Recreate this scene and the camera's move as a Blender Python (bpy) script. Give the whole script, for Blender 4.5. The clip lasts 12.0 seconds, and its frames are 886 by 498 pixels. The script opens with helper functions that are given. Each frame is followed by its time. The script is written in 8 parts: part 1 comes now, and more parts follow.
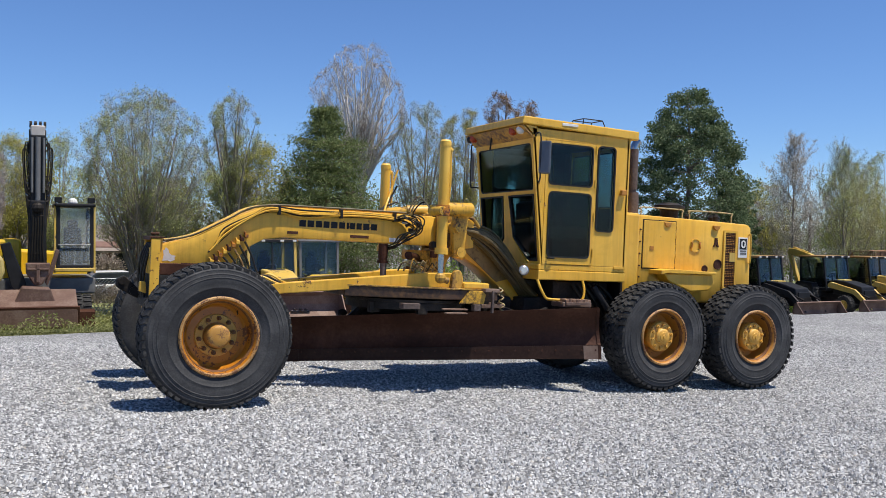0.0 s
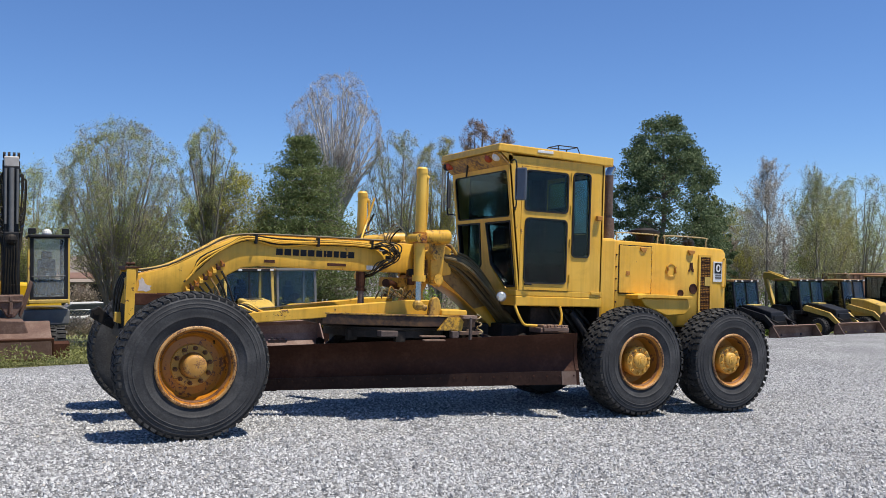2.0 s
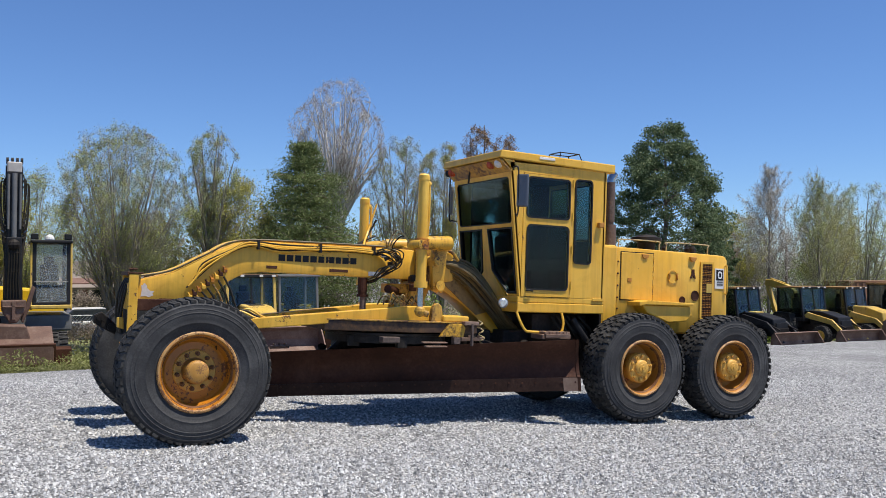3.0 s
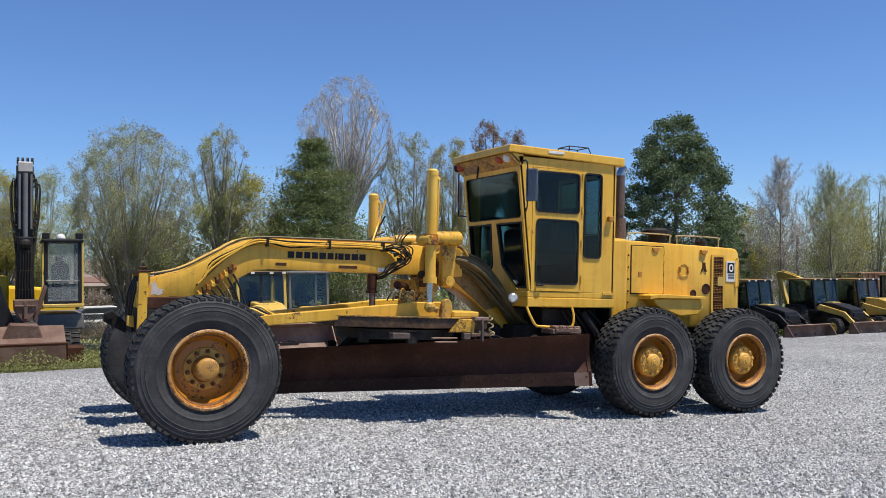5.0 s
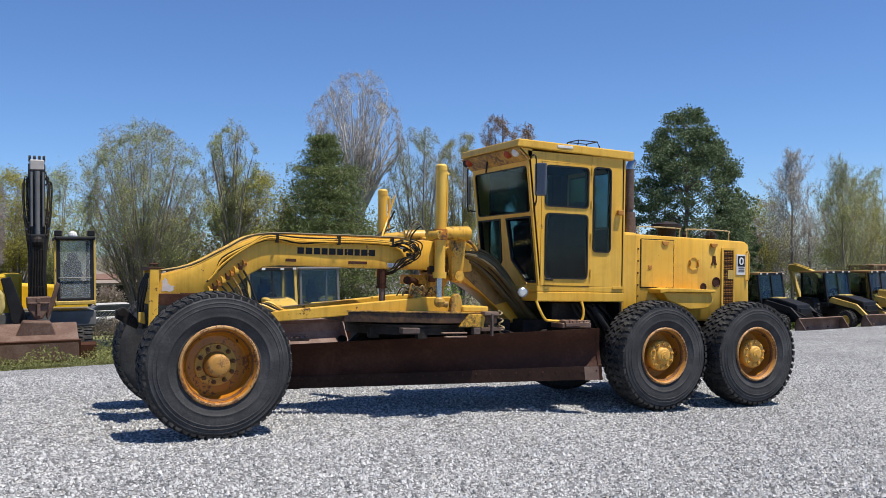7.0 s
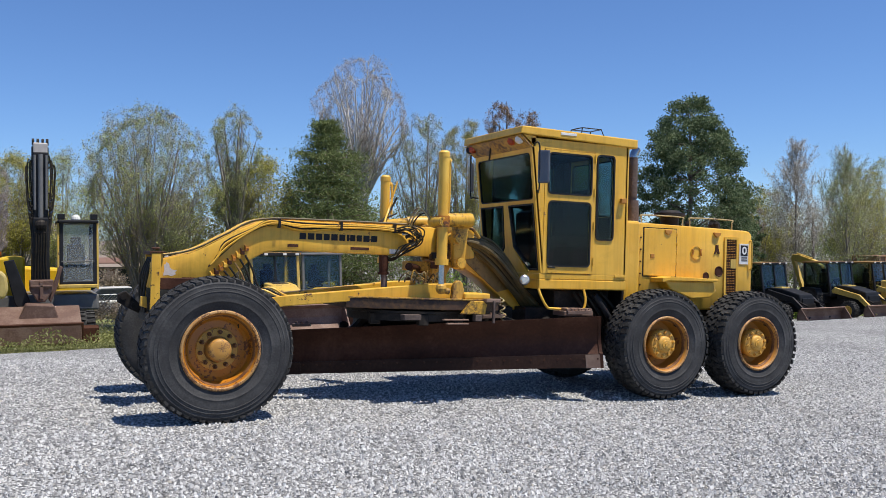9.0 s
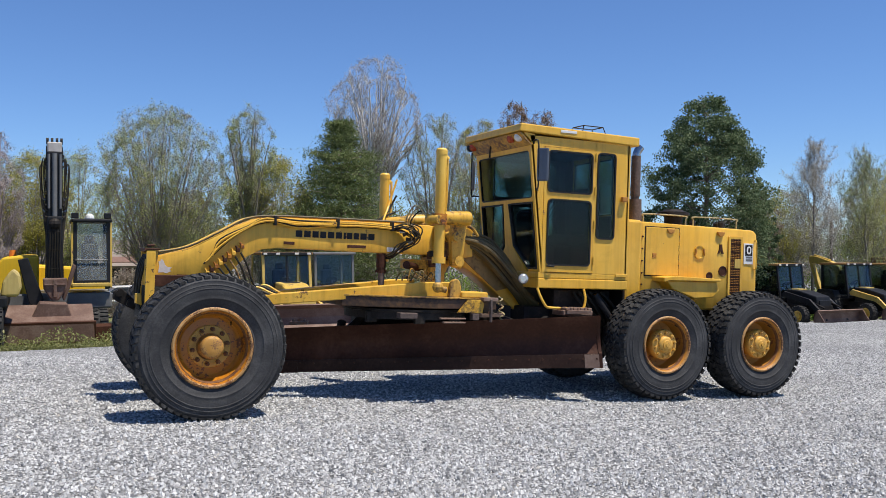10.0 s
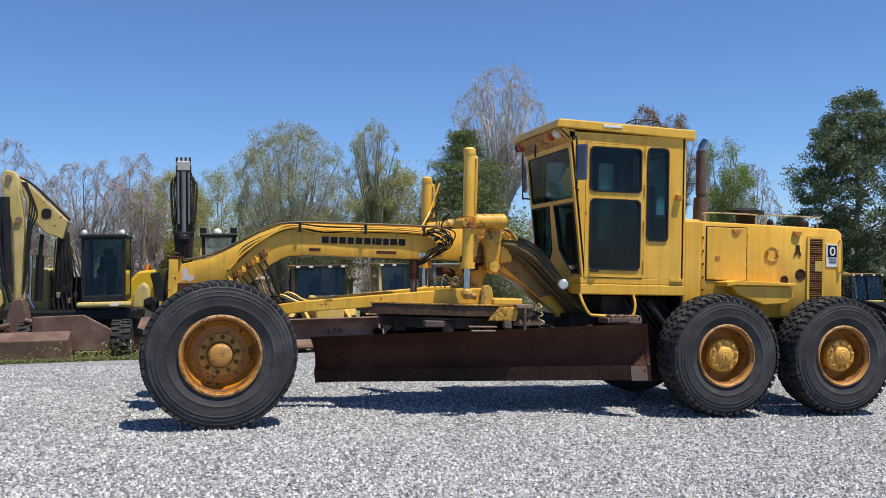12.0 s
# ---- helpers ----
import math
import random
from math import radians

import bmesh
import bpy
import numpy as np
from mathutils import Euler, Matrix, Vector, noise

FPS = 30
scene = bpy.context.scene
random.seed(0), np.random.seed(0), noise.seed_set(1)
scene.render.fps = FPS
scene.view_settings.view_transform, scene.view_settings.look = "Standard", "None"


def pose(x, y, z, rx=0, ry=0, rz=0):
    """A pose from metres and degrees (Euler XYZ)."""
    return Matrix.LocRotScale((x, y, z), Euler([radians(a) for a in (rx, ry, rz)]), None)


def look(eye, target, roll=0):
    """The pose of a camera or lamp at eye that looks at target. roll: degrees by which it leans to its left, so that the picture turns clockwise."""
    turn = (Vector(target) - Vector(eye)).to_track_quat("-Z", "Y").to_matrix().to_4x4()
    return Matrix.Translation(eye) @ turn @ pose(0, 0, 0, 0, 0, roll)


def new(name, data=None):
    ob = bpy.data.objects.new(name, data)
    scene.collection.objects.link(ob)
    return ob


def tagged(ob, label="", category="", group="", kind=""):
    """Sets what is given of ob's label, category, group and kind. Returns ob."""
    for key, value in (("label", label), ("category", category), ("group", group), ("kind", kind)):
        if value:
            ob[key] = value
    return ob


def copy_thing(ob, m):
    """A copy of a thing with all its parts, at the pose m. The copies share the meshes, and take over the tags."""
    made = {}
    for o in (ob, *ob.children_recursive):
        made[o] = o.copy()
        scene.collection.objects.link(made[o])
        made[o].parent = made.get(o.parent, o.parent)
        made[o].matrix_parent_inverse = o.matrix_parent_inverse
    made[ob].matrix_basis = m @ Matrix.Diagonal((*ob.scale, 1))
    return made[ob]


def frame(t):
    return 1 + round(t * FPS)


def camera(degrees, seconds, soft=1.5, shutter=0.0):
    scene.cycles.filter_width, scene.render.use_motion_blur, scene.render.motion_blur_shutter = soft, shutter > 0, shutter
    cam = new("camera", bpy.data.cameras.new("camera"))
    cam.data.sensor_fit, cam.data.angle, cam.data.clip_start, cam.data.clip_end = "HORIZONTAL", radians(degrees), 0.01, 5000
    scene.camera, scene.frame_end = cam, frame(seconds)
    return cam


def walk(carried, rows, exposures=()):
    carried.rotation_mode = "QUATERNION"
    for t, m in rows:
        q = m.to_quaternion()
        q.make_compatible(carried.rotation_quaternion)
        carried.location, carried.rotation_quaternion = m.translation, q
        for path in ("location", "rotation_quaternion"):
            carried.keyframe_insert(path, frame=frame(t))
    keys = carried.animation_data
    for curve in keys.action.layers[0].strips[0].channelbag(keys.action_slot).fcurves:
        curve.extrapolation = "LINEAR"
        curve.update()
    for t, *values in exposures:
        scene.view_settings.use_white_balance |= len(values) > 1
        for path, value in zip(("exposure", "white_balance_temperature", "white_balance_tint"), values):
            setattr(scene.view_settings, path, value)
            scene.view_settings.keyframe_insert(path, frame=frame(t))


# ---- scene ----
cam = camera(52.0, 12.0, soft=0.55)
PATH = [
    (0, (-1.774, -9.745, 1.627), (-0.907, -7.943, 1.600), 0.63),
    (0.5, (-1.766, -9.736, 1.629), (-0.885, -7.941, 1.614), 0.35),
    (1, (-1.767, -9.752, 1.631), (-0.871, -7.963, 1.632), 0.10),
    (1.5, (-1.771, -9.764, 1.626), (-0.865, -7.981, 1.644), 0.04),
    (2, (-1.776, -9.765, 1.621), (-0.866, -7.985, 1.655), 0.05),
    (2.5, (-1.778, -9.768, 1.621), (-0.868, -7.988, 1.666), 0.14),
    (3, (-1.784, -9.783, 1.620), (-0.878, -8.001, 1.668), 0.18),
    (5, (-1.764, -9.760, 1.620), (-0.877, -7.967, 1.658), -0.36),
    (5.5, (-1.766, -9.773, 1.622), (-0.884, -7.978, 1.660), -0.57),
    (6, (-1.765, -9.777, 1.620), (-0.889, -7.979, 1.659), -0.68),
    (6.5, (-1.753, -9.782, 1.623), (-0.883, -7.981, 1.656), -0.73),
    (7, (-1.758, -9.779, 1.621), (-0.892, -7.976, 1.648), -0.71),
    (9, (-1.744, -9.768, 1.620), (-0.884, -7.962, 1.618), -0.20),
    (9.5, (-1.664, -9.777, 1.614), (-0.812, -7.968, 1.611), -0.09),
    (10, (-1.495, -9.803, 1.590), (-0.673, -7.980, 1.590), 0.00),
    (10.5, (-1.168, -9.842, 1.542), (-0.407, -7.992, 1.547), -0.00),
    (11, (-0.819, -9.842, 1.502), (-0.141, -7.960, 1.515), -0.13),
    (11.5, (-0.468, -9.856, 1.496), (0.117, -7.944, 1.517), -0.49),
    (12, (-0.057, -9.822, 1.504), (0.441, -7.885, 1.533), -0.74),
]
walk(cam, [(t, look(e, g, r)) for t, e, g, r in PATH], [(0.0, 0.28, 6500, 10), (12.0, 0.28, 6500, 10)])

# ---- daylight: high spring sun, clear sky ----
SUN_WAY = Vector((0.27, -0.28, 1.0)).normalized()
world = bpy.data.worlds.new("sky")
scene.world = world
world.use_nodes = True
wn = world.node_tree
wn.nodes.clear()
sky = wn.nodes.new("ShaderNodeTexSky")
sky.sky_type = "NISHITA"
sky.sun_disc = False
sky.sun_elevation = math.asin(SUN_WAY.z)
sky.sun_rotation = math.atan2(SUN_WAY.x, SUN_WAY.y)
sky.altitude = 1200
sky.air_density = 1.0
sky.dust_density = 0.0
sky.ozone_density = 6.0
bgn = wn.nodes.new("ShaderNodeBackground")
bgn.inputs["Strength"].default_value = 0.089
won = wn.nodes.new("ShaderNodeOutputWorld")
tint = wn.nodes.new("ShaderNodeMix")
tint.data_type, tint.blend_type = "RGBA", "MULTIPLY"
tint.inputs[0].default_value = 1.0
tint.inputs[7].default_value = (0.85, 1.0, 1.23, 1)
wn.links.new(sky.outputs[0], tint.inputs[6])
wn.links.new(tint.outputs[2], bgn.inputs[0])
wn.links.new(bgn.outputs[0], won.inputs[0])
sun_data = bpy.data.lights.new("sun", "SUN")
sun_data.energy = 5.0
sun_data.angle = radians(0.53)
sun_data.color = (1.0, 0.94, 0.85)
sun = new("sun", sun_data)
sun.matrix_world = look(SUN_WAY * 60, (0, 0, 0))


# ---- mesh helpers ----
def part(name, bm, material, parent=None, label="", smooth=False):
    """Links a bmesh as one mesh object under its thing."""
    me = bpy.data.meshes.new(name)
    bmesh.ops.recalc_face_normals(bm, faces=bm.faces)
    bm.to_mesh(me)
    bm.free()
    if smooth:
        me.shade_smooth()
        me.set_sharp_from_angle(angle=radians(38))
    me.materials.append(material)
    ob = new(name, me)
    if parent is not None:
        ob.parent = parent
    if label:
        ob["label"] = label
    return ob


def raw(name, verts, faces, material, parent=None, smooth=False):
    """Links plain vertex and face lists as one mesh object."""
    me = bpy.data.meshes.new(name)
    me.from_pydata(verts, [], faces)
    if smooth:
        me.shade_smooth()
    me.materials.append(material)
    ob = new(name, me)
    if parent is not None:
        ob.parent = parent
    return ob


def thing(name, m, label, category, group=""):
    ob = new(name)
    ob.empty_display_size = 0.3
    ob.matrix_world = m
    return tagged(ob, label, category, group)


def bevel(bm, edges, r, n=2):
    if r > 0 and edges:
        bmesh.ops.bevel(bm, geom=list(edges), offset=r, segments=n, profile=0.5, affect="EDGES", clamp_overlap=True)


def box(bm, lo, hi, r=0.0, m=None):
    """A box from corner to corner with rounded edges."""
    b = bmesh.new()
    bmesh.ops.create_cube(b, size=1.0)
    c = [(a + d) / 2 for a, d in zip(lo, hi)]
    s = [abs(d - a) for a, d in zip(lo, hi)]
    for v in b.verts:
        v.co = Vector((v.co.x * s[0] + c[0], v.co.y * s[1] + c[1], v.co.z * s[2] + c[2]))
    bevel(b, b.edges, r)
    merge(bm, b, m)
    return bm


def merge(bm, b, m=None):
    if m is not None:
        b.transform(m)
    me = bpy.data.meshes.new("tmp")
    b.to_mesh(me)
    b.free()
    bm.from_mesh(me)
    bpy.data.meshes.remove(me)


def prism(bm, pts, y0, y1, r=0.0, axis="y", m=None):
    """A flat outline of (a, b) pairs pulled from y0 to y1. axis y: pairs are x, z; axis x: y, z; axis z: x, y."""
    b = bmesh.new()

    def at(p, d):
        return {"y": (p[0], d, p[1]), "x": (d, p[0], p[1]), "z": (p[0], p[1], d)}[axis]
    lo = [b.verts.new(at(p, y0)) for p in pts]
    hi = [b.verts.new(at(p, y1)) for p in pts]
    b.faces.new(lo)
    b.faces.new(hi[::-1])
    n = len(pts)
    for i in range(n):
        b.faces.new((lo[i], hi[i], hi[(i + 1) % n], lo[(i + 1) % n]))
    bmesh.ops.recalc_face_normals(b, faces=b.faces)
    bevel(b, b.edges, r)
    merge(bm, b, m)
    return bm


def rod(bm, p, q, r, r2=None, n=14, caps=True):
    """A round bar or cone from p to q."""
    p, q = Vector(p), Vector(q)
    r2 = r if r2 is None else r2
    turn = (q - p).to_track_quat("Z", "Y")
    rings = []
    for c, rr in ((p, r), (q, r2)):
        rings.append([bm.verts.new(c + turn @ Vector((math.cos(2 * math.pi * i / n) * rr, math.sin(2 * math.pi * i / n) * rr, 0))) for i in range(n)])
    for i in range(n):
        bm.faces.new((rings[0][i], rings[0][(i + 1) % n], rings[1][(i + 1) % n], rings[1][i]))
    if caps:
        bm.faces.new(rings[0][::-1])
        bm.faces.new(rings[1])
    return bm


def tube(bm, pts, r, n=8, smooth_steps=4):
    """A bent pipe or hose through the points."""
    pts = [Vector(p) for p in pts]
    if smooth_steps > 1 and len(pts) > 2:
        out = []
        for i in range(len(pts) - 1):
            a = pts[max(i - 1, 0)]
            b, c = pts[i], pts[i + 1]
            d = pts[min(i + 2, len(pts) - 1)]
            for k in range(smooth_steps):
                t = k / smooth_steps
                out.append(0.5 * (2 * b + (c - a) * t + (2 * a - 5 * b + 4 * c - d) * t * t + (3 * b - a - 3 * c + d) * t ** 3))
        pts = out + [pts[-1]]
    rings = []
    side = None
    for i, p in enumerate(pts):
        d = (pts[min(i + 1, len(pts) - 1)] - pts[max(i - 1, 0)]).normalized()
        if side is None:
            side = d.orthogonal().normalized()
        side = (side - d * side.dot(d)).normalized()
        up = d.cross(side)
        rings.append([bm.verts.new(p + side * math.cos(2 * math.pi * k / n) * r + up * math.sin(2 * math.pi * k / n) * r) for k in range(n)])
    for a, b in zip(rings, rings[1:]):
        for k in range(n):
            bm.faces.new((a[k], a[(k + 1) % n], b[(k + 1) % n], b[k]))
    bm.faces.new(rings[0][::-1])
    bm.faces.new(rings[-1])
    return bm


def turned(bm, profile, centre, n=40):
    """A shape turned about an axis along y: profile of (radius, y) pairs, round the centre (x, y, z)."""
    rings = []
    for r, y in profile:
        rings.append([bm.verts.new((centre[0] + r * math.cos(2 * math.pi * k / n), centre[1] + y, centre[2] + r * math.sin(2 * math.pi * k / n))) for k in range(n)])
    for a, b in zip(rings, rings[1:]):
        for k in range(n):
            bm.faces.new((a[k], b[k], b[(k + 1) % n], a[(k + 1) % n]))
    return bm


def ball(bm, c, r, n=12):
    b = bmesh.new()
    bmesh.ops.create_uvsphere(b, u_segments=n, v_segments=max(6, n // 2), radius=r)
    merge(bm, b, Matrix.Translation(c))
    return bm


def slab(bm, pts, thick):
    """A plate: four or more corners in order, given thickness along its normal, from the corners back."""
    pts = [Vector(p) for p in pts]
    nrm = (pts[1] - pts[0]).cross(pts[2] - pts[0]).normalized() * thick
    a = [bm.verts.new(p) for p in pts]
    b = [bm.verts.new(p + nrm) for p in pts]
    bm.faces.new(a)
    bm.faces.new(b[::-1])
    for i in range(len(pts)):
        j = (i + 1) % len(pts)
        bm.faces.new((a[i], b[i], b[j], a[j]))
    return bm


def rounded(x0, z0, x1, z1, r, n=4):
    """Corner points of a rounded rectangle."""
    out = []
    for cx, cz, a in ((x1 - r, z1 - r, 0), (x0 + r, z1 - r, 90), (x0 + r, z0 + r, 180), (x1 - r, z0 + r, 270)):
        for k in range(n + 1):
            w = radians(a + 90 * k / n)
            out.append((cx + r * math.cos(w), cz + r * math.sin(w)))
    return out


def frame_of(bm, outer, inner, y0, y1, m=None):
    """A flat ring between two outlines with as many points each, pulled from y0 to y1."""
    b = bmesh.new()
    n = len(outer)
    v = [[b.verts.new((p[0], y, p[1])) for p in o] for o in (outer, inner) for y in (y0, y1)]
    for i in range(n):
        j = (i + 1) % n
        b.faces.new((v[0][i], v[0][j], v[2][j], v[2][i]))
        b.faces.new((v[1][i], v[3][i], v[3][j], v[1][j]))
        b.faces.new((v[0][i], v[1][i], v[1][j], v[0][j]))
        b.faces.new((v[2][i], v[2][j], v[3][j], v[3][i]))
    merge(bm, b, m)
    return bm


# ---- materials ----
def mat(name, rough=0.5, metal=0.0):
    m = bpy.data.materials.new(name)
    m.use_nodes = True
    nt = m.node_tree
    bs = nt.nodes["Principled BSDF"]
    bs.inputs["Roughness"].default_value = rough
    bs.inputs["Metallic"].default_value = metal
    return m, nt, bs


def noise_node(nt, scale, detail=5.0, rough=0.55, coords=None, dist=0.0):
    n = nt.nodes.new("ShaderNodeTexNoise")
    n.inputs["Scale"].default_value = scale
    n.inputs["Detail"].default_value = detail
    n.inputs["Roughness"].default_value = rough
    n.inputs["Distortion"].default_value = dist
    if coords is not None:
        nt.links.new(coords, n.inputs["Vector"])
    return n


def ramp_node(nt, src, stops):
    r = nt.nodes.new("ShaderNodeValToRGB")
    el = r.color_ramp.elements
    while len(el) < len(stops):
        el.new(0.5)
    for e, (p, c) in zip(el, stops):
        e.position = p
        e.color = (*c, 1) if len(c) == 3 else c
    nt.links.new(src, r.inputs[0])
    return r


def mix_node(nt, fac, a, b, mode="MIX"):
    m = nt.nodes.new("ShaderNodeMix")
    m.data_type = "RGBA"
    m.blend_type = mode
    for src, sock in ((fac, m.inputs[0]), (a, m.inputs[6]), (b, m.inputs[7])):
        if isinstance(src, (int, float)):
            sock.default_value = src
        elif isinstance(src, tuple):
            sock.default_value = (*src, 1)
        else:
            nt.links.new(src, sock)
    return m.outputs[2]


def bump_node(nt, bs, src, strength, dist=0.01):
    b = nt.nodes.new("ShaderNodeBump")
    b.inputs["Strength"].default_value = strength
    b.inputs["Distance"].default_value = dist
    nt.links.new(src, b.inputs["Height"])
    nt.links.new(b.outputs[0], bs.inputs["Normal"])


def object_coords(nt):
    return nt.nodes.new("ShaderNodeTexCoord").outputs["Object"]


def painted(name, base, faded, worn, rough=0.42, rust=0.62, scale=1.0, streak=True, soft=0.03):
    """Old machine paint: faded patches, rain streaks, rusty chips."""
    m, nt, bs = mat(name, rough)
    co = object_coords(nt)
    n1 = noise_node(nt, 1.3 * scale, 6, 0.6, co)
    n2 = noise_node(nt, 14 * scale, 8, 0.65, co)
    c1 = ramp_node(nt, n1.outputs[0], ((0.35, base), (0.7, faded)))
    col = c1.outputs[0]
    if streak:
        mp = nt.nodes.new("ShaderNodeMapping")
        mp.inputs["Scale"].default_value = (9, 9, 0.5)
        nt.links.new(co, mp.inputs[0])
        n3 = noise_node(nt, 1.6 * scale, 5, 0.6, mp.outputs[0])
        s = ramp_node(nt, n3.outputs[0], ((0.47, (0, 0, 0)), (0.78, (0.62, 0.62, 0.62))))
        col = mix_node(nt, s.outputs[0], col, tuple(0.55 * a + 0.45 * b for a, b in zip(base, worn)))
    n5 = noise_node(nt, 3.1 * scale, 7, 0.7, co, 0.6)
    film = ramp_node(nt, n5.outputs[0], ((0.50, (0, 0, 0)), (0.74, (0.55, 0.55, 0.55))))
    col = mix_node(nt, film.outputs[0], col, tuple(0.62 * a + 0.38 * b for a, b in zip(base, worn)))
    n4 = noise_node(nt, 2.3 * scale, 3, 0.5, co)
    both = nt.nodes.new("ShaderNodeMath")
    both.operation = "MULTIPLY_ADD"
    both.inputs[1].default_value = 0.45
    nt.links.new(n4.outputs[0], both.inputs[0])
    half = nt.nodes.new("ShaderNodeMath")
    half.operation = "MULTIPLY"
    half.inputs[1].default_value = 0.62
    nt.links.new(n2.outputs[0], half.inputs[0])
    nt.links.new(half.outputs[0], both.inputs[2])
    chips = ramp_node(nt, both.outputs[0], ((rust, (0, 0, 0)), (rust + soft, (1, 1, 1))))
    col = mix_node(nt, chips.outputs[0], col, worn)
    nt.links.new(col, bs.inputs["Base Color"])
    rr = ramp_node(nt, n1.outputs[0], ((0.3, (rough - 0.08,) * 3), (0.75, (min(1, rough + 0.18),) * 3)))
    nt.links.new(rr.outputs[0], bs.inputs["Roughness"])
    bump_node(nt, bs, n2.outputs[0], 0.12, 0.01)
    return m


def surface(name, stops, rough=0.7, metal=0.0, scale=6.0, bump=0.25, fine=40.0, dist=0.01):
    """A plain surface with colour at two scales and fine relief."""
    m, nt, bs = mat(name, rough, metal)
    co = object_coords(nt)
    n1 = noise_node(nt, scale, 6, 0.6, co)
    n2 = noise_node(nt, fine, 5, 0.6, co)
    add = nt.nodes.new("ShaderNodeMath")
    add.operation = "MULTIPLY_ADD"
    add.inputs[1].default_value = 0.35
    nt.links.new(n2.outputs[0], add.inputs[0])
    mul = nt.nodes.new("ShaderNodeMath")
    mul.operation = "MULTIPLY"
    mul.inputs[1].default_value = 0.7
    nt.links.new(n1.outputs[0], mul.inputs[0])
    nt.links.new(mul.outputs[0], add.inputs[2])
    c = ramp_node(nt, add.outputs[0], stops)
    nt.links.new(c.outputs[0], bs.inputs["Base Color"])
    bump_node(nt, bs, n2.outputs[0], bump, dist)
    return m


YELLOW = painted("yellow_paint", (0.72, 0.385, 0.028), (0.80, 0.49, 0.075), (0.20, 0.09, 0.025), rough=0.38, rust=0.69)
YELLOW_FRAME = painted("yellow_paint_frame", (0.75, 0.40, 0.027), (0.82, 0.49, 0.065), (0.13, 0.055, 0.018), rough=0.40, rust=0.66, scale=1.3)
YELLOW_BG = painted("yellow_paint_fleet", (0.58, 0.37, 0.05), (0.56, 0.40, 0.12), (0.12, 0.06, 0.03), rough=0.45, rust=0.64)
YELLOW_WORN = painted("sun_faded_yellow_paint", (0.46, 0.34, 0.09), (0.55, 0.44, 0.18), (0.14, 0.08, 0.04), rough=0.5, rust=0.62)
YELLOW_LOUD = painted("bright_yellow_paint", (0.72, 0.45, 0.01), (0.74, 0.48, 0.02), (0.3, 0.15, 0.03), rust=0.72)
RIM = painted("rusty_orange_rim_paint", (0.41, 0.140, 0.008), (0.50, 0.205, 0.018), (0.13, 0.042, 0.014), rough=0.34, rust=0.585, scale=2.2, streak=False)
RIM_PALE = painted("faded_rim_paint", (0.42, 0.165, 0.016), (0.50, 0.235, 0.038), (0.22, 0.085, 0.03), rough=0.5, rust=0.625, scale=2.2, streak=False)
HUB = painted("hub_paint", (0.42, 0.20, 0.032), (0.50, 0.28, 0.065), (0.25, 0.12, 0.04), rough=0.55, rust=0.55, scale=5.0, streak=False)
# grime on the worn parts; on the cab visor the brown stands for shade
YELLOW_DIRT_SHADE = painted("grimy_and_shaded_yellow_paint", (0.46, 0.25, 0.025), (0.58, 0.34, 0.06), (0.10, 0.05, 0.025), rough=0.55, rust=0.47, scale=1.8, soft=0.16)
RAIL = painted("worn_rail_paint", (0.40, 0.31, 0.12), (0.50, 0.42, 0.22), (0.16, 0.10, 0.06), rough=0.5, rust=0.56, scale=3.0)
RIM_LIP = painted("scuffed_rim_lip", (0.40, 0.20, 0.055), (0.50, 0.30, 0.12), (0.16, 0.07, 0.03), rough=0.55, rust=0.54, scale=4.0, streak=False)
HUB_REAR = painted("golden_hub_paint", (0.60, 0.315, 0.042), (0.66, 0.39, 0.085), (0.22, 0.10, 0.03), rough=0.5, rust=0.60, scale=5.0, streak=False)
RUBBER = surface("tyre_rubber", ((0.3, (0.022, 0.022, 0.0225)), (0.5, (0.042, 0.042, 0.043)), (0.72, (0.088, 0.087, 0.086))), 0.72, 0, 3.0, 0.15, 60)
RUBBER_DUSTY = surface("dusty_tyre_tread", ((0.3, (0.009, 0.009, 0.009)), (0.5, (0.026, 0.0255, 0.025)), (0.72, (0.085, 0.082, 0.078))), 0.85, 0, 9.0, 0.3, 50)
RUST = surface("rusty_steel", ((0.25, (0.026, 0.011, 0.007)), (0.5, (0.058, 0.022, 0.012)), (0.75, (0.11, 0.05, 0.03))), 0.6, 0.2, 2.2, 0.3, 30)
RUST_PALE = surface("worn_bucket_steel", ((0.25, (0.12, 0.065, 0.045)), (0.5, (0.22, 0.14, 0.10)), (0.75, (0.34, 0.25, 0.19))), 0.7, 0.2, 2.0, 0.3, 25)
DARK = surface("greasy_dark_steel", ((0.3, (0.010, 0.009, 0.008)), (0.55, (0.025, 0.021, 0.018)), (0.75, (0.06, 0.048, 0.038))), 0.6, 0.3, 5.0, 0.3, 35)
BLACK = surface("black_paint", ((0.3, (0.008, 0.008, 0.009)), (0.7, (0.022, 0.022, 0.024))), 0.45, 0, 4.0, 0.08, 40)
HOSE = surface("hydraulic_hose", ((0.3, (0.010, 0.009, 0.008)), (0.7, (0.035, 0.028, 0.018))), 0.55, 0, 8.0, 0.1, 60)
HOSE_DUSTY = surface("dusty_oily_hose", ((0.3, (0.042, 0.030, 0.012)), (0.5, (0.095, 0.070, 0.027)), (0.75, (0.19, 0.14, 0.06))), 0.5, 0, 6.0, 0.1, 60)
CHROME = surface("chromed_rod", ((0.3, (0.30, 0.30, 0.30)), (0.7, (0.44, 0.44, 0.44))), 0.18, 1.0, 8.0, 0.02, 60)
